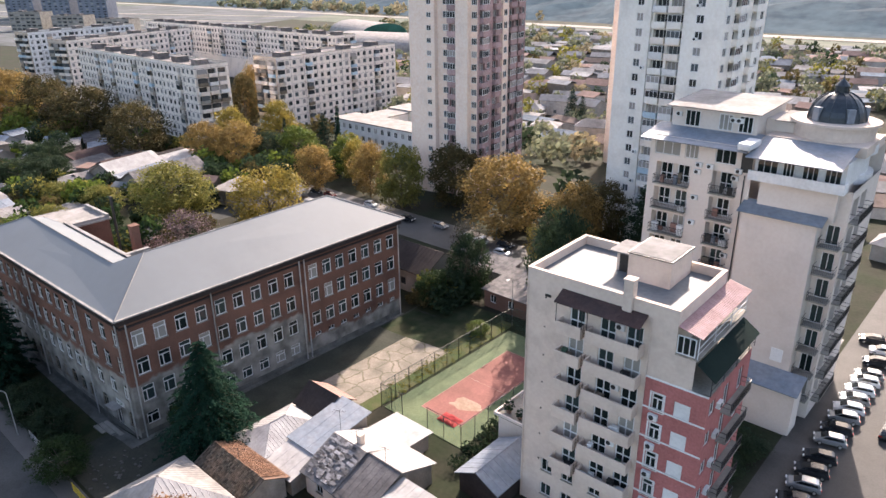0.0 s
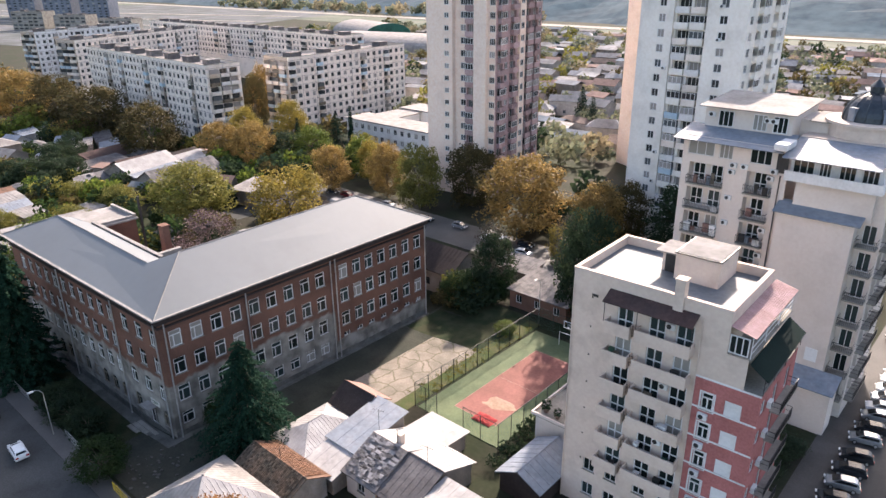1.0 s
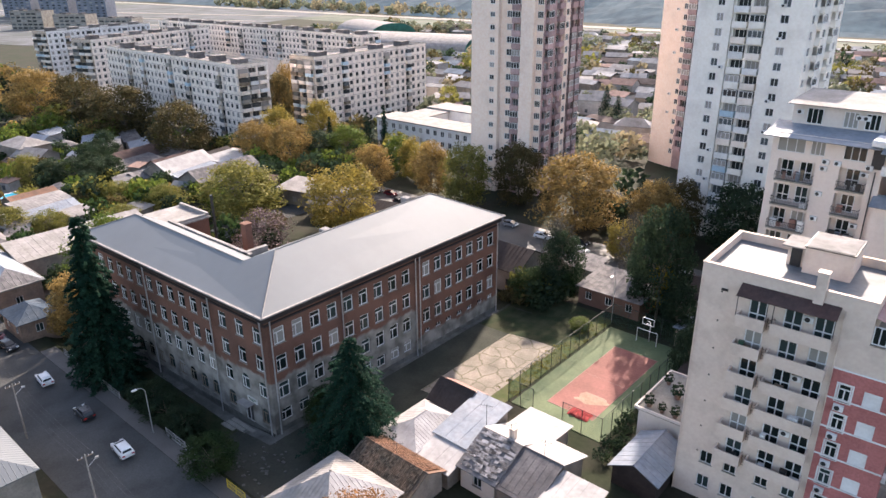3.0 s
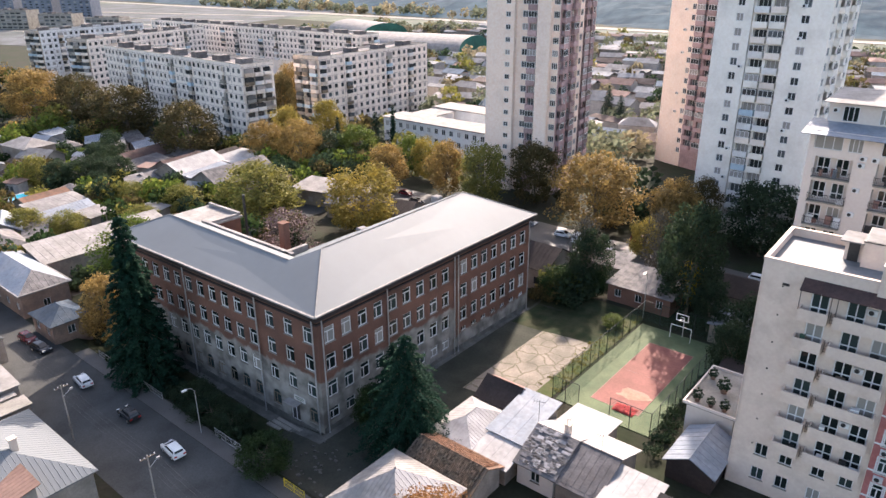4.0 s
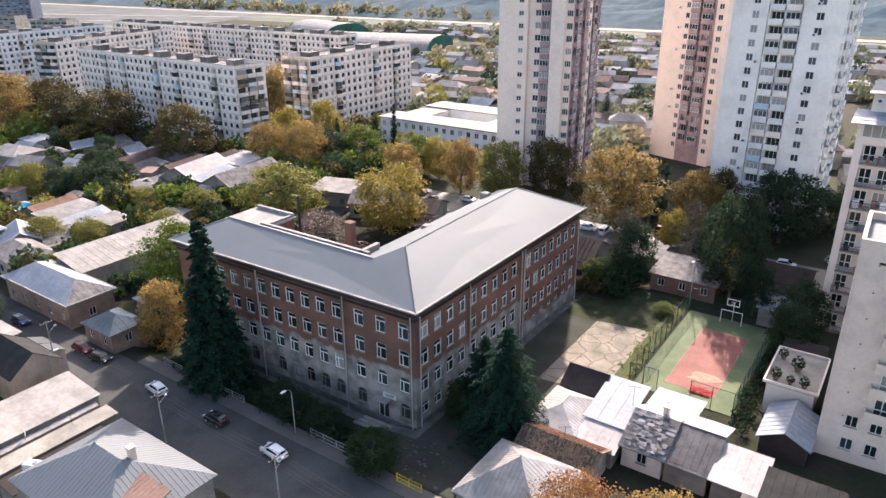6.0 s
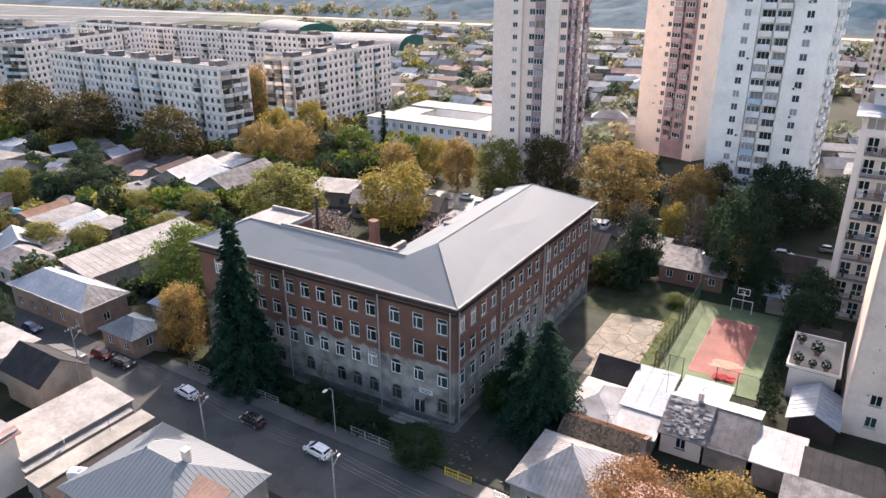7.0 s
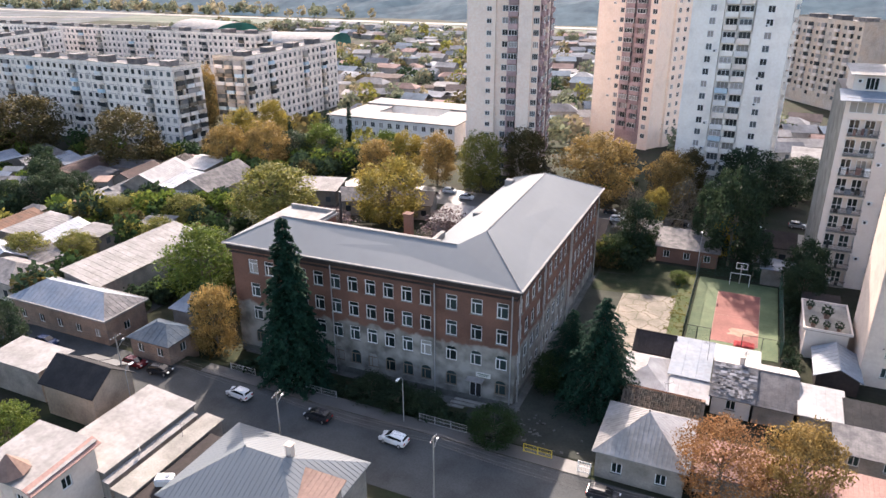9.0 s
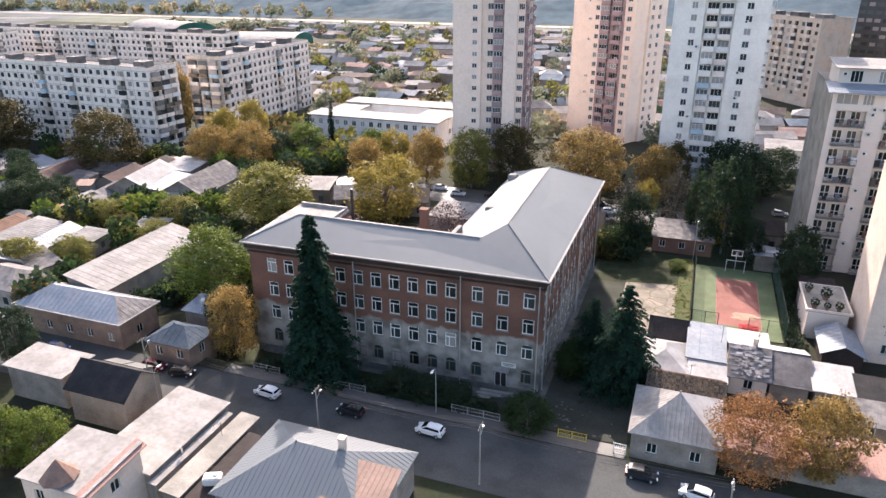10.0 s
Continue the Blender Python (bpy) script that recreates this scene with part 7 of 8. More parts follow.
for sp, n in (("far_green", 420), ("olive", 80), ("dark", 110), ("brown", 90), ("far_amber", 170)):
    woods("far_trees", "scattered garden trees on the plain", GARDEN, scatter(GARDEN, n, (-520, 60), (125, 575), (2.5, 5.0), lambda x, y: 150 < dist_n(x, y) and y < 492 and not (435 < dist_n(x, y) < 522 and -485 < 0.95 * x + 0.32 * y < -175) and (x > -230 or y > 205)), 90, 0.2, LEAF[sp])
for sp, n in (("green", 30), ("olive", 22), ("dark", 27), ("brown", 20), ("amber", 17)):
    woods("block_trees", "trees between the slab blocks", GARDEN, scatter(GARDEN, n, (-540, -195), (78, 116), (3, 6), gap=0.3), 220, 0.13, LEAF[sp])


def on_hill(rng, n, y0, y1, x0, x1):
    return [(rng.uniform(x0, x1), rng.uniform(y0, y1), rng.uniform(4, 8), rng.uniform(8, 15)) for _ in range(n)]


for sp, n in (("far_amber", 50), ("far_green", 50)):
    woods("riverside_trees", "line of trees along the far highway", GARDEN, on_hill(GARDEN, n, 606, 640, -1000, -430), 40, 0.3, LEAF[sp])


def far_houses():
    """The many small houses of the plain, too far to tell apart: one mesh of walls and one of each roof."""
    rng = random.Random(8)
    groups = {}
    made = 0
    while made < 420:
        x, y = rng.uniform(-430, 40), rng.uniform(185, 578)
        dn = dist_n(x, y)
        if not 190 < dn or y > 500 or (432 < dn < 524 and -484 < 0.95 * x + 0.32 * y < -176) or (x < -222 and y < 215) or not clear(x, y, 4):
            continue
        made += 1
        w, d, h = rng.uniform(7, 15), rng.uniform(6, 10), rng.choice((3.2, 3.4, 5.8))
        up = rng.uniform(0.4, 2.2)
        m = pose(x, y, ground_z(x, y), 0, 0, rng.uniform(-10, 30))
        TAKEN.append((x, y, max(w, d) * 0.5))
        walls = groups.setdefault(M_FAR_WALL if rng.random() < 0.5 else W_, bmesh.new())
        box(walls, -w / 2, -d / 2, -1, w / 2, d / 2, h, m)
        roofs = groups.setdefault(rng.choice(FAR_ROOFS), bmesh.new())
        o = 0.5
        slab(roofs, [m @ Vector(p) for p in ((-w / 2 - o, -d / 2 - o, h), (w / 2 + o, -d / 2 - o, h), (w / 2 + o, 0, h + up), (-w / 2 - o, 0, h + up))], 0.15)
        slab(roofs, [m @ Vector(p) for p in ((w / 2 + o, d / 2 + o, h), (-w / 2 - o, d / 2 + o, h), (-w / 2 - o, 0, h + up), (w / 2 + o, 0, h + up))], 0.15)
    for k, (mt, bm) in enumerate(groups.items()):
        tagged(new("far_houses", mesh_of("far_houses", bm, mt)), "many small far houses with pale and red roofs", "houses", kind="stuff")


far_houses()


# ---- vehicles ----
def paint(name, c, rough=0.25, metal=0.2):
    m = surface(name, c, rough=rough, metal=metal, bump=0, stain=0.05)
    return m


PAINTS = {"white": paint("white_paint", (0.75, 0.75, 0.74), metal=0), "silver": paint("silver_paint", (0.45, 0.46, 0.47), metal=0.6), "dark": paint("dark_paint", (0.03, 0.033, 0.038)),
          "red": paint("red_paint", (0.16, 0.02, 0.025)), "blue": paint("blue_paint", (0.04, 0.07, 0.16))}
M_CARGLASS = surface("car_glass", (0.012, 0.014, 0.016), rough=0.05, bump=0, stain=0)
M_RED_LAMP = surface("red_lamp", (0.4, 0.02, 0.02), rough=0.2, bump=0, stain=0)
CARS = {}


def car(x, y, rz, colour, kind="car"):
    if (colour, kind) not in CARS:
        k = 1.0
        low = [(-2.08, 0.32), (-2.12, 0.62), (-2.04, 0.88), (-1.4, 0.97), (1.15, 0.98), (1.8, 0.86), (2.08, 0.62), (2.1, 0.32)]
        cab = [(-1.98, 0.92), (-1.72, 1.34), (-1.3, 1.48), (0.25, 1.48), (1.32, 0.95)] if kind == "car" else [(-2.05, 0.93), (-2.0, 1.85), (-1.8, 1.95), (1.0, 1.95), (1.7, 0.96)]
        bm = bmesh.new()
        for prof, y0 in ((low, 0.86), (cab, 0.7)):
            ra = [bm.verts.new((px, -y0 if pz < 1 or kind != "car" else -y0 + 0.08, pz)) for px, pz in prof]
            rb = [bm.verts.new((px, y0 if pz < 1 or kind != "car" else y0 - 0.08, pz)) for px, pz in prof]
            bm.faces.new(ra)
            bm.faces.new(rb[::-1])
            for i in range(len(prof)):
                j = (i + 1) % len(prof)
                bm.faces.new((ra[i], rb[i], rb[j], ra[j]))
        bmesh.ops.recalc_face_normals(bm, faces=bm.faces)
        bmesh.ops.bevel(bm, geom=[e for e in bm.edges if abs(e.verts[0].co.y - e.verts[1].co.y) < 0.1 and e.calc_length() > 0.2], offset=0.05, segments=2, affect="EDGES")
        body = mesh_of("body", bm, PAINTS[colour])
        glass = []
        (bx, bz), (tx, tz), (fx, fz), (wx, wz) = cab[0], cab[1], cab[-2], cab[-1]
        for ps in (((wx - 0.1, -0.6, wz + 0.08), (wx - 0.1, 0.6, wz + 0.08), (fx + 0.1, 0.55, fz - 0.06), (fx + 0.1, -0.55, fz - 0.06)),
                   ((bx + 0.08, 0.6, bz + 0.1), (bx + 0.08, -0.6, bz + 0.1), (tx - 0.02, -0.55, tz - 0.05), (tx - 0.02, 0.55, tz - 0.05))):
            bm = bmesh.new()
            nrm = (Vector(ps[1]) - Vector(ps[0])).cross(Vector(ps[2]) - Vector(ps[1])).normalized() * 0.05
            quad(bm, *(Vector(p) + nrm for p in ps))
            glass.append(mesh_of("windscreen", bm, M_CARGLASS))
        for sy in (-1, 1):
            bm = bmesh.new()
            yb, yt = sy * 0.715, sy * (0.655 if kind == "car" else 0.715)
            ps = [(bx + 0.3, yb, 1.0), (wx - 0.25, yb, 1.0), (fx + 0.05, yt, fz - 0.09), (tx + 0.12, yt, tz - 0.05)]
            quad(bm, *(ps if sy < 0 else ps[::-1]))
            glass.append(mesh_of("side_window", bm, M_CARGLASS))
        bm = bmesh.new()
        tube(bm, (0, -0.1, 0), (0, 0.1, 0), 0.31, 14)
        wheel = mesh_of("wheel", bm, M_RUBBER)
        bm = bmesh.new()
        tube(bm, (0, -0.115, 0), (0, 0.115, 0), 0.19, 10)
        rim = mesh_of("rim", bm, M_METAL_PALE)
        lamps = []
        for px, mt, nm in ((2.06, M_FRAME, "headlight"), (-2.06, M_RED_LAMP, "tail_light")):
            for sy in (-1, 1):
                bm = bmesh.new()
                box(bm, px - 0.09, sy * 0.62 - 0.18, 0.62, px + 0.09, sy * 0.62 + 0.18, 0.8)
                lamps.append((nm, mesh_of(nm, bm, mt)))
        CARS[(colour, kind)] = (body, glass, wheel, rim, lamps)
    body, glass, wheel, rim, lamps = CARS[(colour, kind)]
    names = {"white": "white", "silver": "silver-grey", "dark": "black", "red": "dark red", "blue": "dark blue"}
    s = thing("car" if kind == "car" else "van", pose(x, y, ground_z(x, y) + 0.07, 0, 0, rz) @ Matrix.Diagonal((0.78, 0.84, 0.88, 1)), f"{names[colour]} {'hatchback car' if kind == 'car' else 'delivery van'} parked on the asphalt street", kind, "parked vehicles")
    shared("body", body, s, Matrix())
    for me in glass:
        shared(me.name.split(".")[0], me, s, Matrix())
    for wx in (-1.3, 1.32):
        for wy in (-0.78, 0.78):
            wo2 = shared("wheel", wheel, s, Matrix.Translation((wx, wy, 0.31)))
            shared("rim", rim, wo2, Matrix())
    for nm, me in lamps:
        shared(nm, me, s, Matrix())
    return s


STREET_CARS = ((-103.3, 12.8, 175, "white"), (-91.7, 12.9, 178, "dark"), (-81.4, 12.6, 176, "white"), (-137.0, 12.2, 3, "blue"), (-57.9, 13.2, 0, "dark"), (-52.4, 12.0, 170, "white"),
               (-116.5, 13.0, 8, "dark"), (-121.0, 13.0, 4, "red"))
for x, y, rz, c in STREET_CARS:
    car(x, y, rz, c)
for k, y in enumerate((101.9, 98.2, 94.0, 92.0, 89.4, 86.8, 84.3, 82.0, 79.0, 76.4, 72.5, 69.6, 66.8, 63.8)):
    car(-11.0, y, 196, ("white", "dark", "silver", "white", "white", "silver", "white", "silver", "dark", "silver", "dark", "dark", "silver", "dark")[k])
car(-6.4, 82.2, 90, "dark")
car(-12.9, 104.6, 196, "dark")
for k, (x, y, rz) in enumerate(((-82, 98.3, 5), (-78.4, 97.9, 92), (-74.4, 100.2, 0), (-72.3, 96.4, 10), (-68.6, 104.5, 15), (-60, 98, 2), (-52, 98, 0), (-38, 107, 0), (-99.3, 98.8, 4), (-112.4, 100.3, 5), (-125, 99.0, 4), (-129.8, 98.7, 0), (-107, 97.4, 3), (-91, 100.0, 2), (-119, 96.0, 4), (-45, 100.5, 0))):
    if x == -78.4 or x == -68.6:
        car(x, y, rz, "white" if x == -78.4 else "red", "van")
    else:
        car(x, y, rz, ("white", "silver", "dark", "white", "red", "dark")[k % 6])


# ---- street furniture ----
def lamp_post(x, y, h, out):
    s = thing("street_lamp", pose(x, y, ground_z(x, y)), "slim grey street lamp with a curved arm", "street lamp", "street lamps")
    bm = bmesh.new()
    tube(bm, (0, 0, 0), (0, 0, h * 0.9), 0.07, 8, 0.045)
    part("post", bm, M_METAL_PALE, s)
    bm = bmesh.new()
    pts = [(0, 0, h * 0.9), (0, out * 0.3, h * 0.97), (0, out * 0.7, h), (0, out, h)]
    for p, q in zip(pts, pts[1:]):
        tube(bm, p, q, 0.04, 6)
    part("arm", bm, M_METAL_PALE, s)
    bm = bmesh.new()
    box(bm, -0.13, out - 0.1 if out > 0 else out - 0.5, h - 0.08, 0.13, out + 0.5 if out > 0 else out + 0.1, h + 0.05)
    part("lamp_head", bm, M_FRAME, s)


for x, y, h, o in ((-82.2, 16.6, 6.5, -1.0), (-113.5, 5.4, 6.0, 0.8), (-54.6, 75.6, 8.0, -1.0)):
    lamp_post(x, y, h, o)


def cable(name, a, b, sag, r=0.011):
    cu = bpy.data.curves.new(name, "CURVE")
    cu.dimensions, cu.bevel_depth, cu.bevel_resolution = "3D", r, 1
    sp = cu.splines.new("POLY")
    n = 12
    sp.points.add(n)
    for i in range(n + 1):
        t = i / n
        p = Vector(a).lerp(Vector(b), t) - Vector((0, 0, sag * 4 * t * (1 - t)))
        sp.points[i].co = (*p, 1)
    cu.materials.append(M_METAL_DARK)
    return tagged(new(name, cu), "thin black overhead cable between poles", "cable", "overhead cables")


def utility_pole(x, y, h):
    s = thing("utility_pole", pose(x, y, ground_z(x, y)), "grey concrete utility pole with crossarms", "utility pole", "utility poles")
    bm = bmesh.new()
    tube(bm, (0, 0, -0.5), (0, 0, h), 0.1, 8, 0.065)
    part("pole", bm, M_CONCRETE, s)
    for z in (h - 0.3,):
        bm = bmesh.new()
        box(bm, -0.04, -0.75, z - 0.04, 0.04, 0.75, z + 0.04)
        arm = part("crossarm", bm, M_WOOD, s)
        for yy in (-0.7, -0.3, 0.3, 0.7):
            bm = bmesh.new()
            tube(bm, (0, yy, z + 0.05), (0, yy, z + 0.2), 0.04, 6)
            part("insulator", bm, M_FRAME, arm)
    bm = bmesh.new()
    tube(bm, (0, 0, h * 0.8), (0, 0.9, h * 0.88), 0.03, 5)
    box(bm, -0.07, 0.8, h * 0.87, 0.07, 1.15, h * 0.895)
    part("lamp_arm", bm, M_METAL_PALE, s)


POLES = ((-116.0, 7.0, 9.0), (-92.4, 6.6, 7.5), (-73.6, 6.4, 7.6), (-50.0, 6.0, 7.6), (-140.0, 7.0, 8.0))
for p in POLES:
    utility_pole(*p)
for a, b in ((POLES[4], POLES[0]), (POLES[0], POLES[1]), (POLES[1], POLES[2]), (POLES[2], POLES[3])):
    for dy in (-0.7, -0.3, 0.3, 0.7):
        cable("cable", (a[0], a[1] + dy, a[2] - 0.1), (b[0], b[1] + dy, b[2] - 0.1), 0.5)


def rail_fence(x0, x1, y, gap, h, mat, label):
    s = thing("fence", pose(x0, y, ground_z(x0, y)), label, "fence")
    n = max(1, round((x1 - x0) / gap))
    for k in range(n + 1):
        bm = bmesh.new()
        box(bm, -0.04, -0.04, -0.3, 0.04, 0.04, h)
        p = part("post", bm, mat, s)
        p.matrix_basis = Matrix.Translation(((x1 - x0) * k / n, 0, 0))
    for z in (h - 0.08, h * 0.55, 0.15):
        bm = bmesh.new()
        box(bm, 0, -0.02, z, x1 - x0, 0.02, z + 0.05)
        part("rail", bm, mat, s)
    bm = bmesh.new()
    for k in range(int((x1 - x0) / 0.2)):
        box(bm, 0.1 + 0.2 * k, -0.01, 0.2, 0.12 + 0.2 * k, 0.01, h - 0.08)
    tagged(part("infill", bm, mat, s), kind="stuff")


rail_fence(-108.5, -104.5, 17.5, 2.0, 1.1, M_METAL_PALE, "low pale metal fence along the pavement")
rail_fence(-103.0, -92.0, 17.4, 2.2, 1.1, M_METAL_PALE, "low pale metal fence along the pavement")
rail_fence(-80.5, -74.5, 17.4, 2.0, 1.2, M_METAL_PALE, "low pale metal fence along the pavement")
rail_fence(-61.2, -59.9, 16.2, 1.3, 1.5, M_FRAME, "white slatted metal gate beside the house")
M_YELLOW = surface("yellow_paint", (0.55, 0.4, 0.04), rough=0.5, stain=0.2)
rail_fence(-67.5, -64.3, 17.0, 1.6, 1.2, M_YELLOW, "yellow painted metal barrier")


def court_fence():
    z0 = ground_z(-47, 60) + 0.1
    s = thing("court_fence", pose(0, 0, z0), "tall green wire fence round the sports court", "fence")
    runs = [((-54.2, 48.4), (-54.2, 75.0)), ((-54.2, 48.4), (-50.6, 48.4)), ((-46.5, 48.4), (-41.4, 48.4)), ((-41.4, 48.4), (-41.4, 75.0)), ((-54.2, 75.0), (-41.4, 75.0))]
    for (ax, ay), (bx, by) in runs:
        ln = math.hypot(bx - ax, by - ay)
        n = max(1, round(ln / 2.4))
        hgt = 3.4
        for k in range(n + 1):
            t = k / n
            bm = bmesh.new()
            x, y = ax + (bx - ax) * t, ay + (by - ay) * t
            tube(bm, (x, y, -0.3), (x, y, hgt), 0.045, 6)
            part("post", bm, M_METAL_DARK, s)
        for k in range(n):
            p, q = Vector((ax, ay, 0)).lerp(Vector((bx, by, 0)), k / n), Vector((ax, ay, 0)).lerp(Vector((bx, by, 0)), (k + 1) / n)
            bm = bmesh.new()
            tube(bm, p + Vector((0, 0, hgt - 0.05)), q + Vector((0, 0, hgt - 0.05)), 0.03, 5)
            part("rail", bm, M_METAL_DARK, s)
            bm = bmesh.new()
            m = 9
            for j in range(-m, m + 1):
                for sg in (1, -1):
                    a0, a1 = j / m, j / m + 1.0
                    lo, hi = max(0.0, a0), min(1.0, a1)
                    if hi - lo < 0.05:
                        continue
                    za, zb = (lo - a0) * hgt, (hi - a0) * hgt
                    if sg < 0:
                        za, zb = hgt - za, hgt - zb
                    tube(bm, p.lerp(q, lo) + Vector((0, 0, max(0.05, za))), p.lerp(q, hi) + Vector((0, 0, max(0.05, zb))), 0.008, 3)
            tagged(part("wire_mesh", bm, M_RAIL_GREEN, s), kind="stuff")


court_fence()


def hoop(x, y, face):
    z0 = ground_z(-47, 60) + 0.1
    s = thing("basketball_goal", pose(x, y, z0, 0, 0, face), "white basketball backboard above a small football goal", "sports goal")
    bm = bmesh.new()
    for sx in (-1.5, 1.5):
        tube(bm, (sx, 0, 0), (sx, 0, 2.1), 0.05, 6)
    tube(bm, (-1.5, 0, 2.1), (1.5, 0, 2.1), 0.05, 6)
    part("goal_frame", bm, M_FRAME, s)
    bm = bmesh.new()
    tube(bm, (0, 0.9, 0), (0, 0.9, 3.1), 0.07, 6)
    tube(bm, (0, 0.9, 3.1), (0, 0.05, 3.5), 0.06, 6)
    part("mast", bm, M_METAL_PALE, s)
    bm = bmesh.new()
    for bx in ((-0.9, 2.95, 0.9, 3.05), (-0.9, 3.95, 0.9, 4.05), (-0.9, 3.05, -0.8, 3.95), (0.8, 3.05, 0.9, 3.95), (-0.3, 3.15, 0.3, 3.22), (-0.3, 3.55, 0.3, 3.62)):
        box(bm, bx[0], 0, bx[1], bx[2], 0.06, bx[3])
    part("backboard_frame", bm, M_FRAME, s)
    bm = bmesh.new()
    for k in range(12):
        a, b = k * math.tau / 12, (k + 1) * math.tau / 12
        tube(bm, (0.23 * math.cos(a), -0.3 + 0.23 * math.sin(a), 3.05), (0.23 * math.cos(b), -0.3 + 0.23 * math.sin(b), 3.05), 0.015, 4)
    part("rim", bm, M_ROOF_BROWN, s)


hoop(-47.6, 72.7, 0)


def potted_plant(x, y, z, r):
    if "plant" not in TREES:
        cb = bmesh.new()
        leaf_quads(cb, (0, 0, 0.75), 0.55, 90, 0.25, random.Random(3))
        tb = bmesh.new()
        tube(tb, (0, 0, 0), (0, 0, 0.4), 0.2, 10, 0.28)
        TREES["plant"] = (mesh_of("foliage", cb, LEAF["dark"]), mesh_of("pot", tb, M_ROOF_BROWN))
    s = thing("potted_plant", Matrix.Translation((x, y, z)) @ Matrix.Scale(r, 4), "bushy potted plant on the roof terrace", "plant", "terrace plants")
    shared("pot", TREES["plant"][1], s, Matrix())
    shared("foliage", TREES["plant"][0], s, Matrix())


for x, y, r in ((-38.0, 52.6, 1.3), (-36.4, 52.4, 1.0), (-34.9, 52.4, 1.2), (-36.2, 56.0, 1.6), (-38.2, 58.2, 1.2)):
    potted_plant(x, y, 4.46, r)


M_TARP = surface("red_tarpaulin", (0.33, 0.045, 0.045), (0.24, 0.03, 0.03), rough=0.8, spec=0.1, stain=0.1)
M_SANDY = surface("sandy_wear", (0.34, 0.25, 0.19), (0.28, 0.19, 0.14), rough=0.95, big=0.8, fine=5, stain=0.3)


def tv_antenna(x, y, z, h, rz):
    s = thing("tv_antenna", pose(x, y, z, 0, 0, rz), "thin metal television aerial on a low roof", "antenna", "roof aerials")
    bm = bmesh.new()
    tube(bm, (0, 0, -0.6), (0, 0, h), 0.025, 5)
    part("mast", bm, M_METAL_DARK, s)
    bm = bmesh.new()
    tube(bm, (-0.7, 0, h - 0.15), (0.7, 0, h - 0.15), 0.018, 4)
    boom = part("boom", bm, M_METAL_DARK, s)
    for k in range(5):
        w = 0.5 - 0.06 * k
        bm = bmesh.new()
        tube(bm, (-0.65 + 0.32 * k, -w, h - 0.15), (-0.65 + 0.32 * k, w, h - 0.15), 0.012, 4)
        part("element", bm, M_METAL_DARK, boom)


for x, y, z, h, rz in ((-50.4, 38.9, 4.2, 2.2, 20), (-46.2, 37.6, 4.8, 1.8, 70), (-42.2, 37.8, 4.5, 1.9, 10), (-54.0, 28.6, 4.0, 1.7, 40), (-101.0, 1.0, 2.9, 1.8, 30)):
    tv_antenna(x, y, z, h, rz)


def satellite_dish(x, y, z, rz):
    s = thing("satellite_dish", pose(x, y, z, 0, 0, rz), "white satellite dish on a shed roof", "satellite dish")
    bm = bmesh.new()
    tube(bm, (0, 0, -0.3), (0, 0, 0.6), 0.03, 6)
    part("mast", bm, M_METAL_PALE, s)
    bm = bmesh.new()
    rows = [[bm.verts.new((r * math.cos(a), -0.15 + 0.35 * r * r, 0.75 + r * math.sin(a))) for a in (math.tau * k / 14 for k in range(14))] for r in (0.08, 0.25, 0.42)]
    bm.faces.new(rows[0])
    for p, q in zip(rows, rows[1:]):
        for k in range(14):
            bm.faces.new((p[k], p[(k + 1) % 14], q[(k + 1) % 14], q[k]))
    bmesh.ops.solidify(bm, geom=bm.faces[:], thickness=0.02)
    part("dish", bm, M_FRAME, s)


satellite_dish(-102.9, -3.2, 3.0, 150)
satellite_dish(-23.0, 55.0, 24.9, 120)


def water_tank(x, y, z):
    s = thing("water_tank", pose(x, y, z, 0, 0, 25), "white plastic water tank on a dark low roof", "water tank")
    bm = bmesh.new()
    box(bm, -0.9, -0.6, 0, 0.9, 0.6, 0.9)
    bmesh.ops.bevel(bm, geom=bm.edges[:], offset=0.12, segments=2, affect="EDGES")
    body = part("body", bm, M_FRAME, s)
    bm = bmesh.new()
    tube(bm, (0.3, 0, 0.88), (0.3, 0, 0.98), 0.25, 12)
    part("lid", bm, M_ROOF_BLUE, s)


water_tank(-97.7, -5.0, 2.52)


def rubble():
    rng = random.Random(9)
    bm = bmesh.new()
    for _ in range(45):
        x, y = rng.gauss(-68.5, 2.6), rng.gauss(21.5, 2.2)
        r = rng.uniform(0.06, 0.22)
        m = pose(x, y, ground_z(x, y) + 0.1, rng.uniform(-8, 8), rng.uniform(-8, 8), rng.uniform(0, 90))
        box(bm, -r, -r * 0.7, -0.06, r, r * 0.7, rng.uniform(0.03, 0.1), m)
    tagged(new("rubble", mesh_of("rubble", bm, M_ASPHALT_PALE)), "scattered pale bits of broken concrete", "rubble", kind="stuff")


rubble()


def swimming_pool():
    s = thing("swimming_pool", pose(-197.6, 41.2, ground_z(-197, 41) + 0.3, 0, 0, 8), "small bright blue garden swimming pool", "swimming pool")
    bm = bmesh.new()
    box(bm, -2.6, -2.4, -0.6, 2.6, 2.4, 0.35)
    part("water", bm, M_POOL, s)
    for bx in ((-2.9, -2.7, 2.9, -2.4), (-2.9, 2.4, 2.9, 2.7), (-2.9, -2.4, -2.6, 2.4), (2.6, -2.4, 2.9, 2.4)):
        bm = bmesh.new()
        box(bm, bx[0], bx[1], -0.6, bx[2], bx[3], 0.5)
        part("coping", bm, M_WHITE, s)


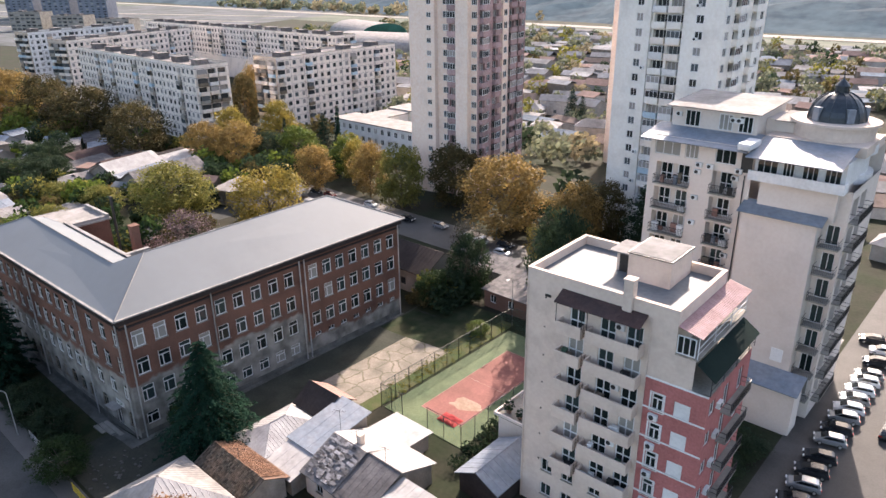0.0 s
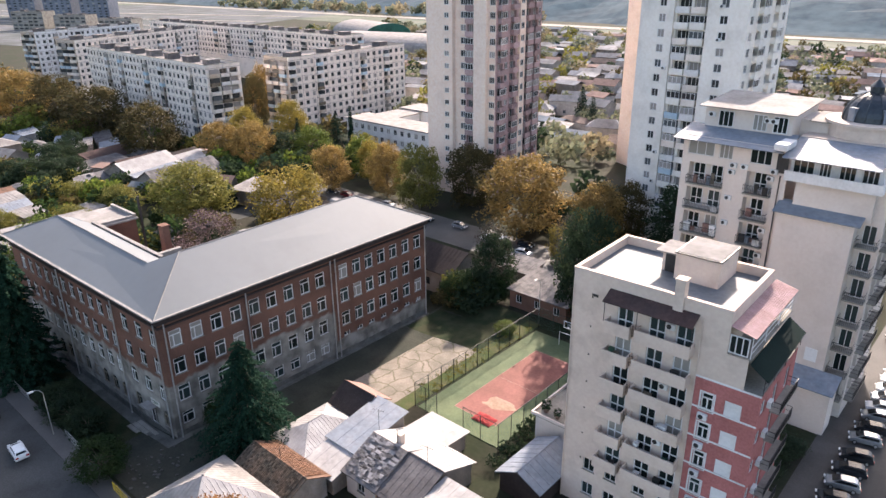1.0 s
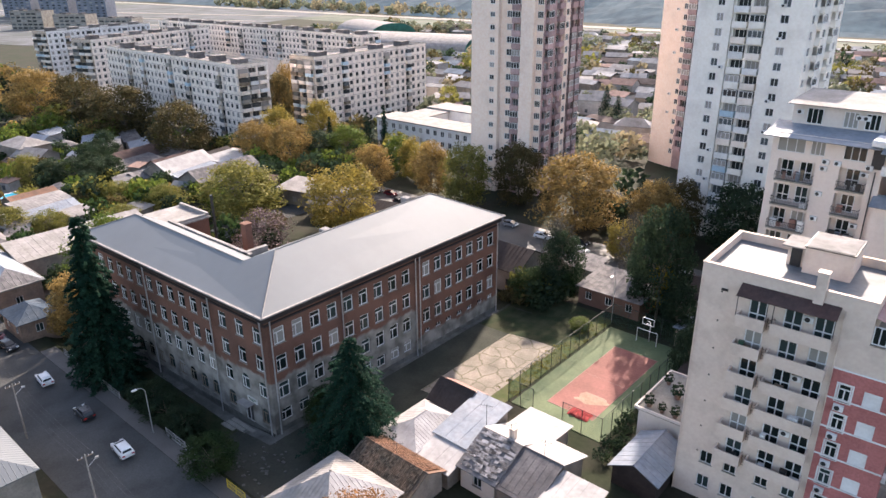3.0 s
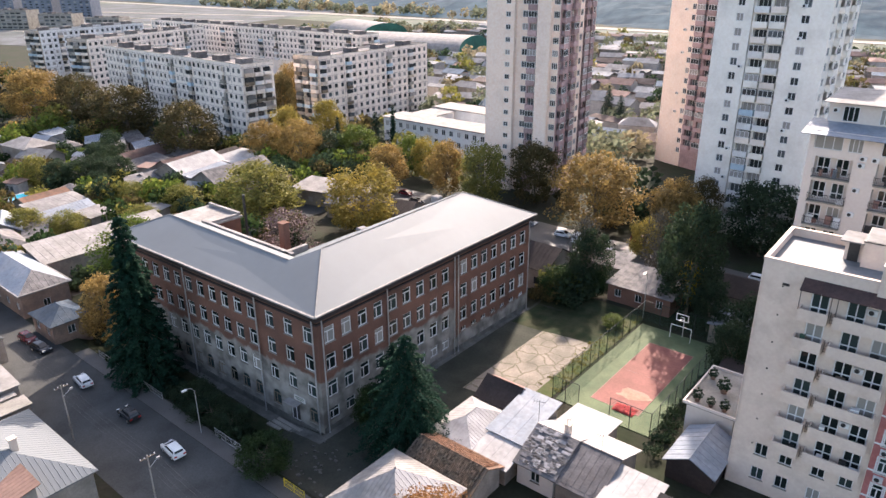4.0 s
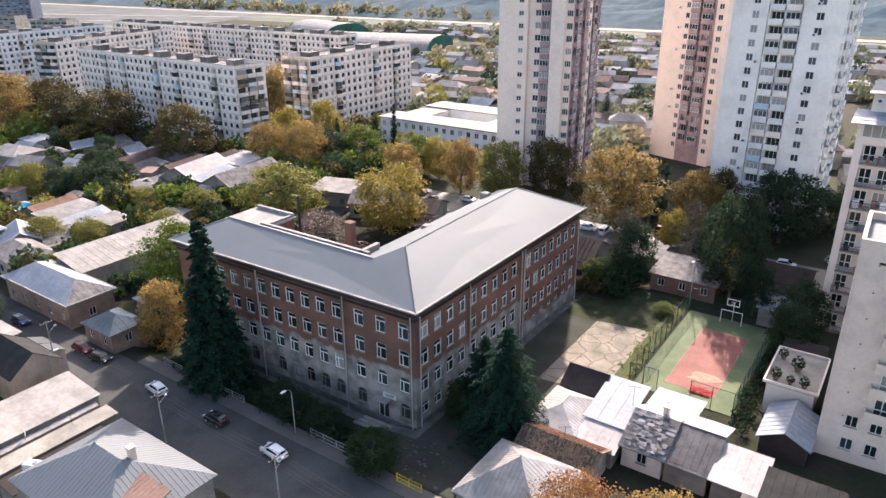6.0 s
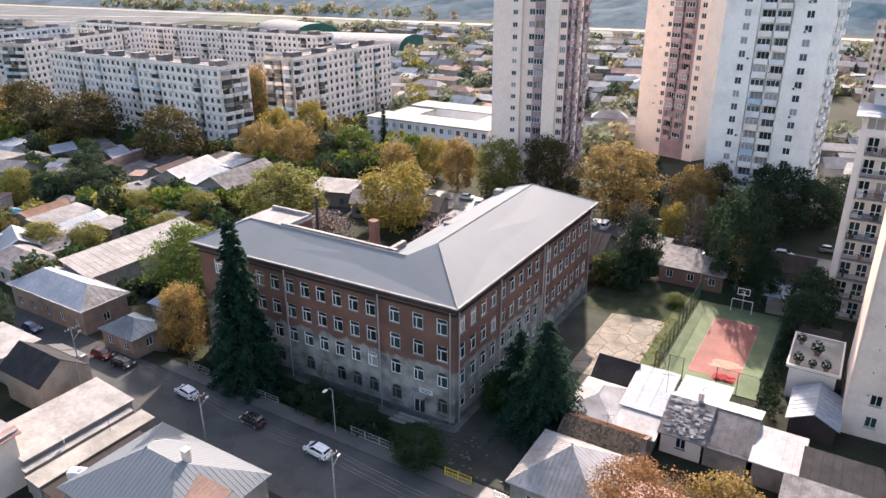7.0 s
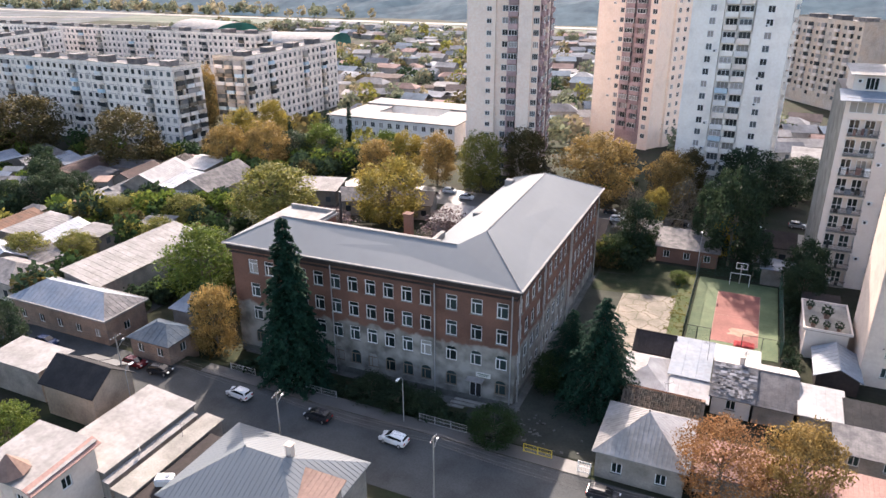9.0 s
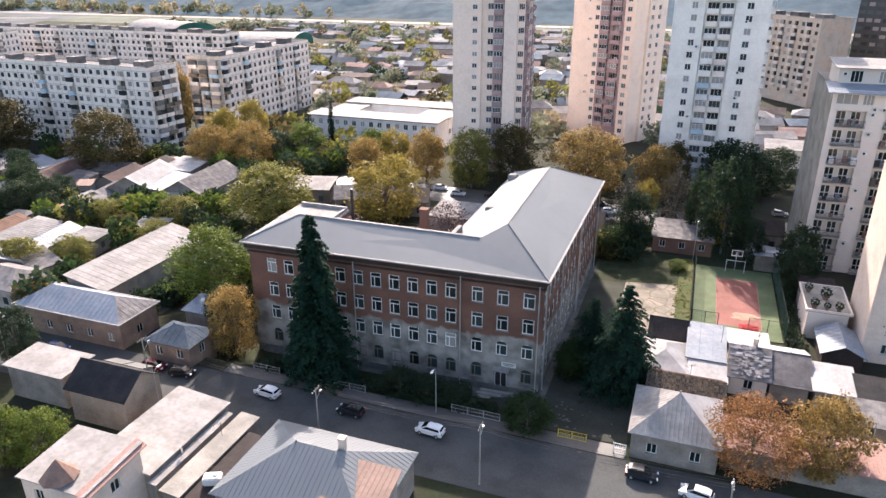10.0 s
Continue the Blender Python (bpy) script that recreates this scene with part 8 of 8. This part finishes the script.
M_POOL = surface("blue_pool_water", (0.03, 0.3, 0.42), (0.03, 0.26, 0.38), rough=0.1, bump=0.02, stain=0, spec=0.5)
swimming_pool()


def tarp():
    """A crumpled red cover lying on the court."""
    bm = bmesh.new()
    g = [[bm.verts.new((-47.4 + 0.25 * i, 50.9 + 0.2 * j, ground_z(-47, 60) + 0.16 + 0.6 * abs(noise.noise((i * 0.6, j * 0.6, 2))) * (1 if 0 < i < 11 and 0 < j < 9 else 0))) for j in range(10)] for i in range(12)]
    for i in range(11):
        for j in range(9):
            bm.faces.new((g[i][j], g[i + 1][j], g[i + 1][j + 1], g[i][j + 1]))
    pts = []
    for i in range(16):
        a = math.tau * i / 16
        r = 1.0 + 0.8 * noise.noise((math.cos(a) * 1.5, math.sin(a) * 1.5, 5))
        pts.append((-46.7 + 2.3 * r * math.cos(a), 55.3 + 1.1 * r * math.sin(a) + 0.45 * math.cos(a), ground_z(-47, 60) + 0.135))
    pb = bmesh.new()
    pb.faces.new([pb.verts.new(p) for p in pts])
    tagged(new("worn_patch", mesh_of("worn_patch", pb, M_SANDY)), "pale worn sandy patch on the court", "ground", kind="structure")
    tagged(new("tarpaulin", mesh_of("tarpaulin", bm, M_TARP, True)), "crumpled red tarpaulin lying on the court", "tarpaulin")


tarp()
WEEDS = random.Random(17)
woods("weeds", "low weeds along the court fence", WEEDS, [(WEEDS.uniform(-57.2, -54.4), WEEDS.uniform(50, 75), WEEDS.uniform(0.12, 0.4), WEEDS.uniform(0.1, 0.35)) for _ in range(150)], 22, 0.25, LEAF["olive"])
woods("weeds", "low weeds at the foot of walls", WEEDS, [(WEEDS.uniform(-41.2, -38.8), WEEDS.uniform(45, 74), WEEDS.uniform(0.3, 0.9), WEEDS.uniform(0.5, 1.8)) for _ in range(70)], 50, 0.22, LEAF["dark"])
woods("bushes", "dark bushes beside the long outbuilding", WEEDS, [(WEEDS.uniform(-137, -130.5), WEEDS.uniform(25, 43), WEEDS.uniform(0.8, 1.8), WEEDS.uniform(1.2, 3.2)) for _ in range(60)], 110, 0.24, LEAF["dark"])
woods("hedge", "dark shrubs in front of the school", WEEDS, [(WEEDS.uniform(-108, -76), WEEDS.uniform(18.3, 21.4), WEEDS.uniform(0.6, 1.4), WEEDS.uniform(0.8, 2.2)) for _ in range(80)], 90, 0.2, LEAF["dark"])
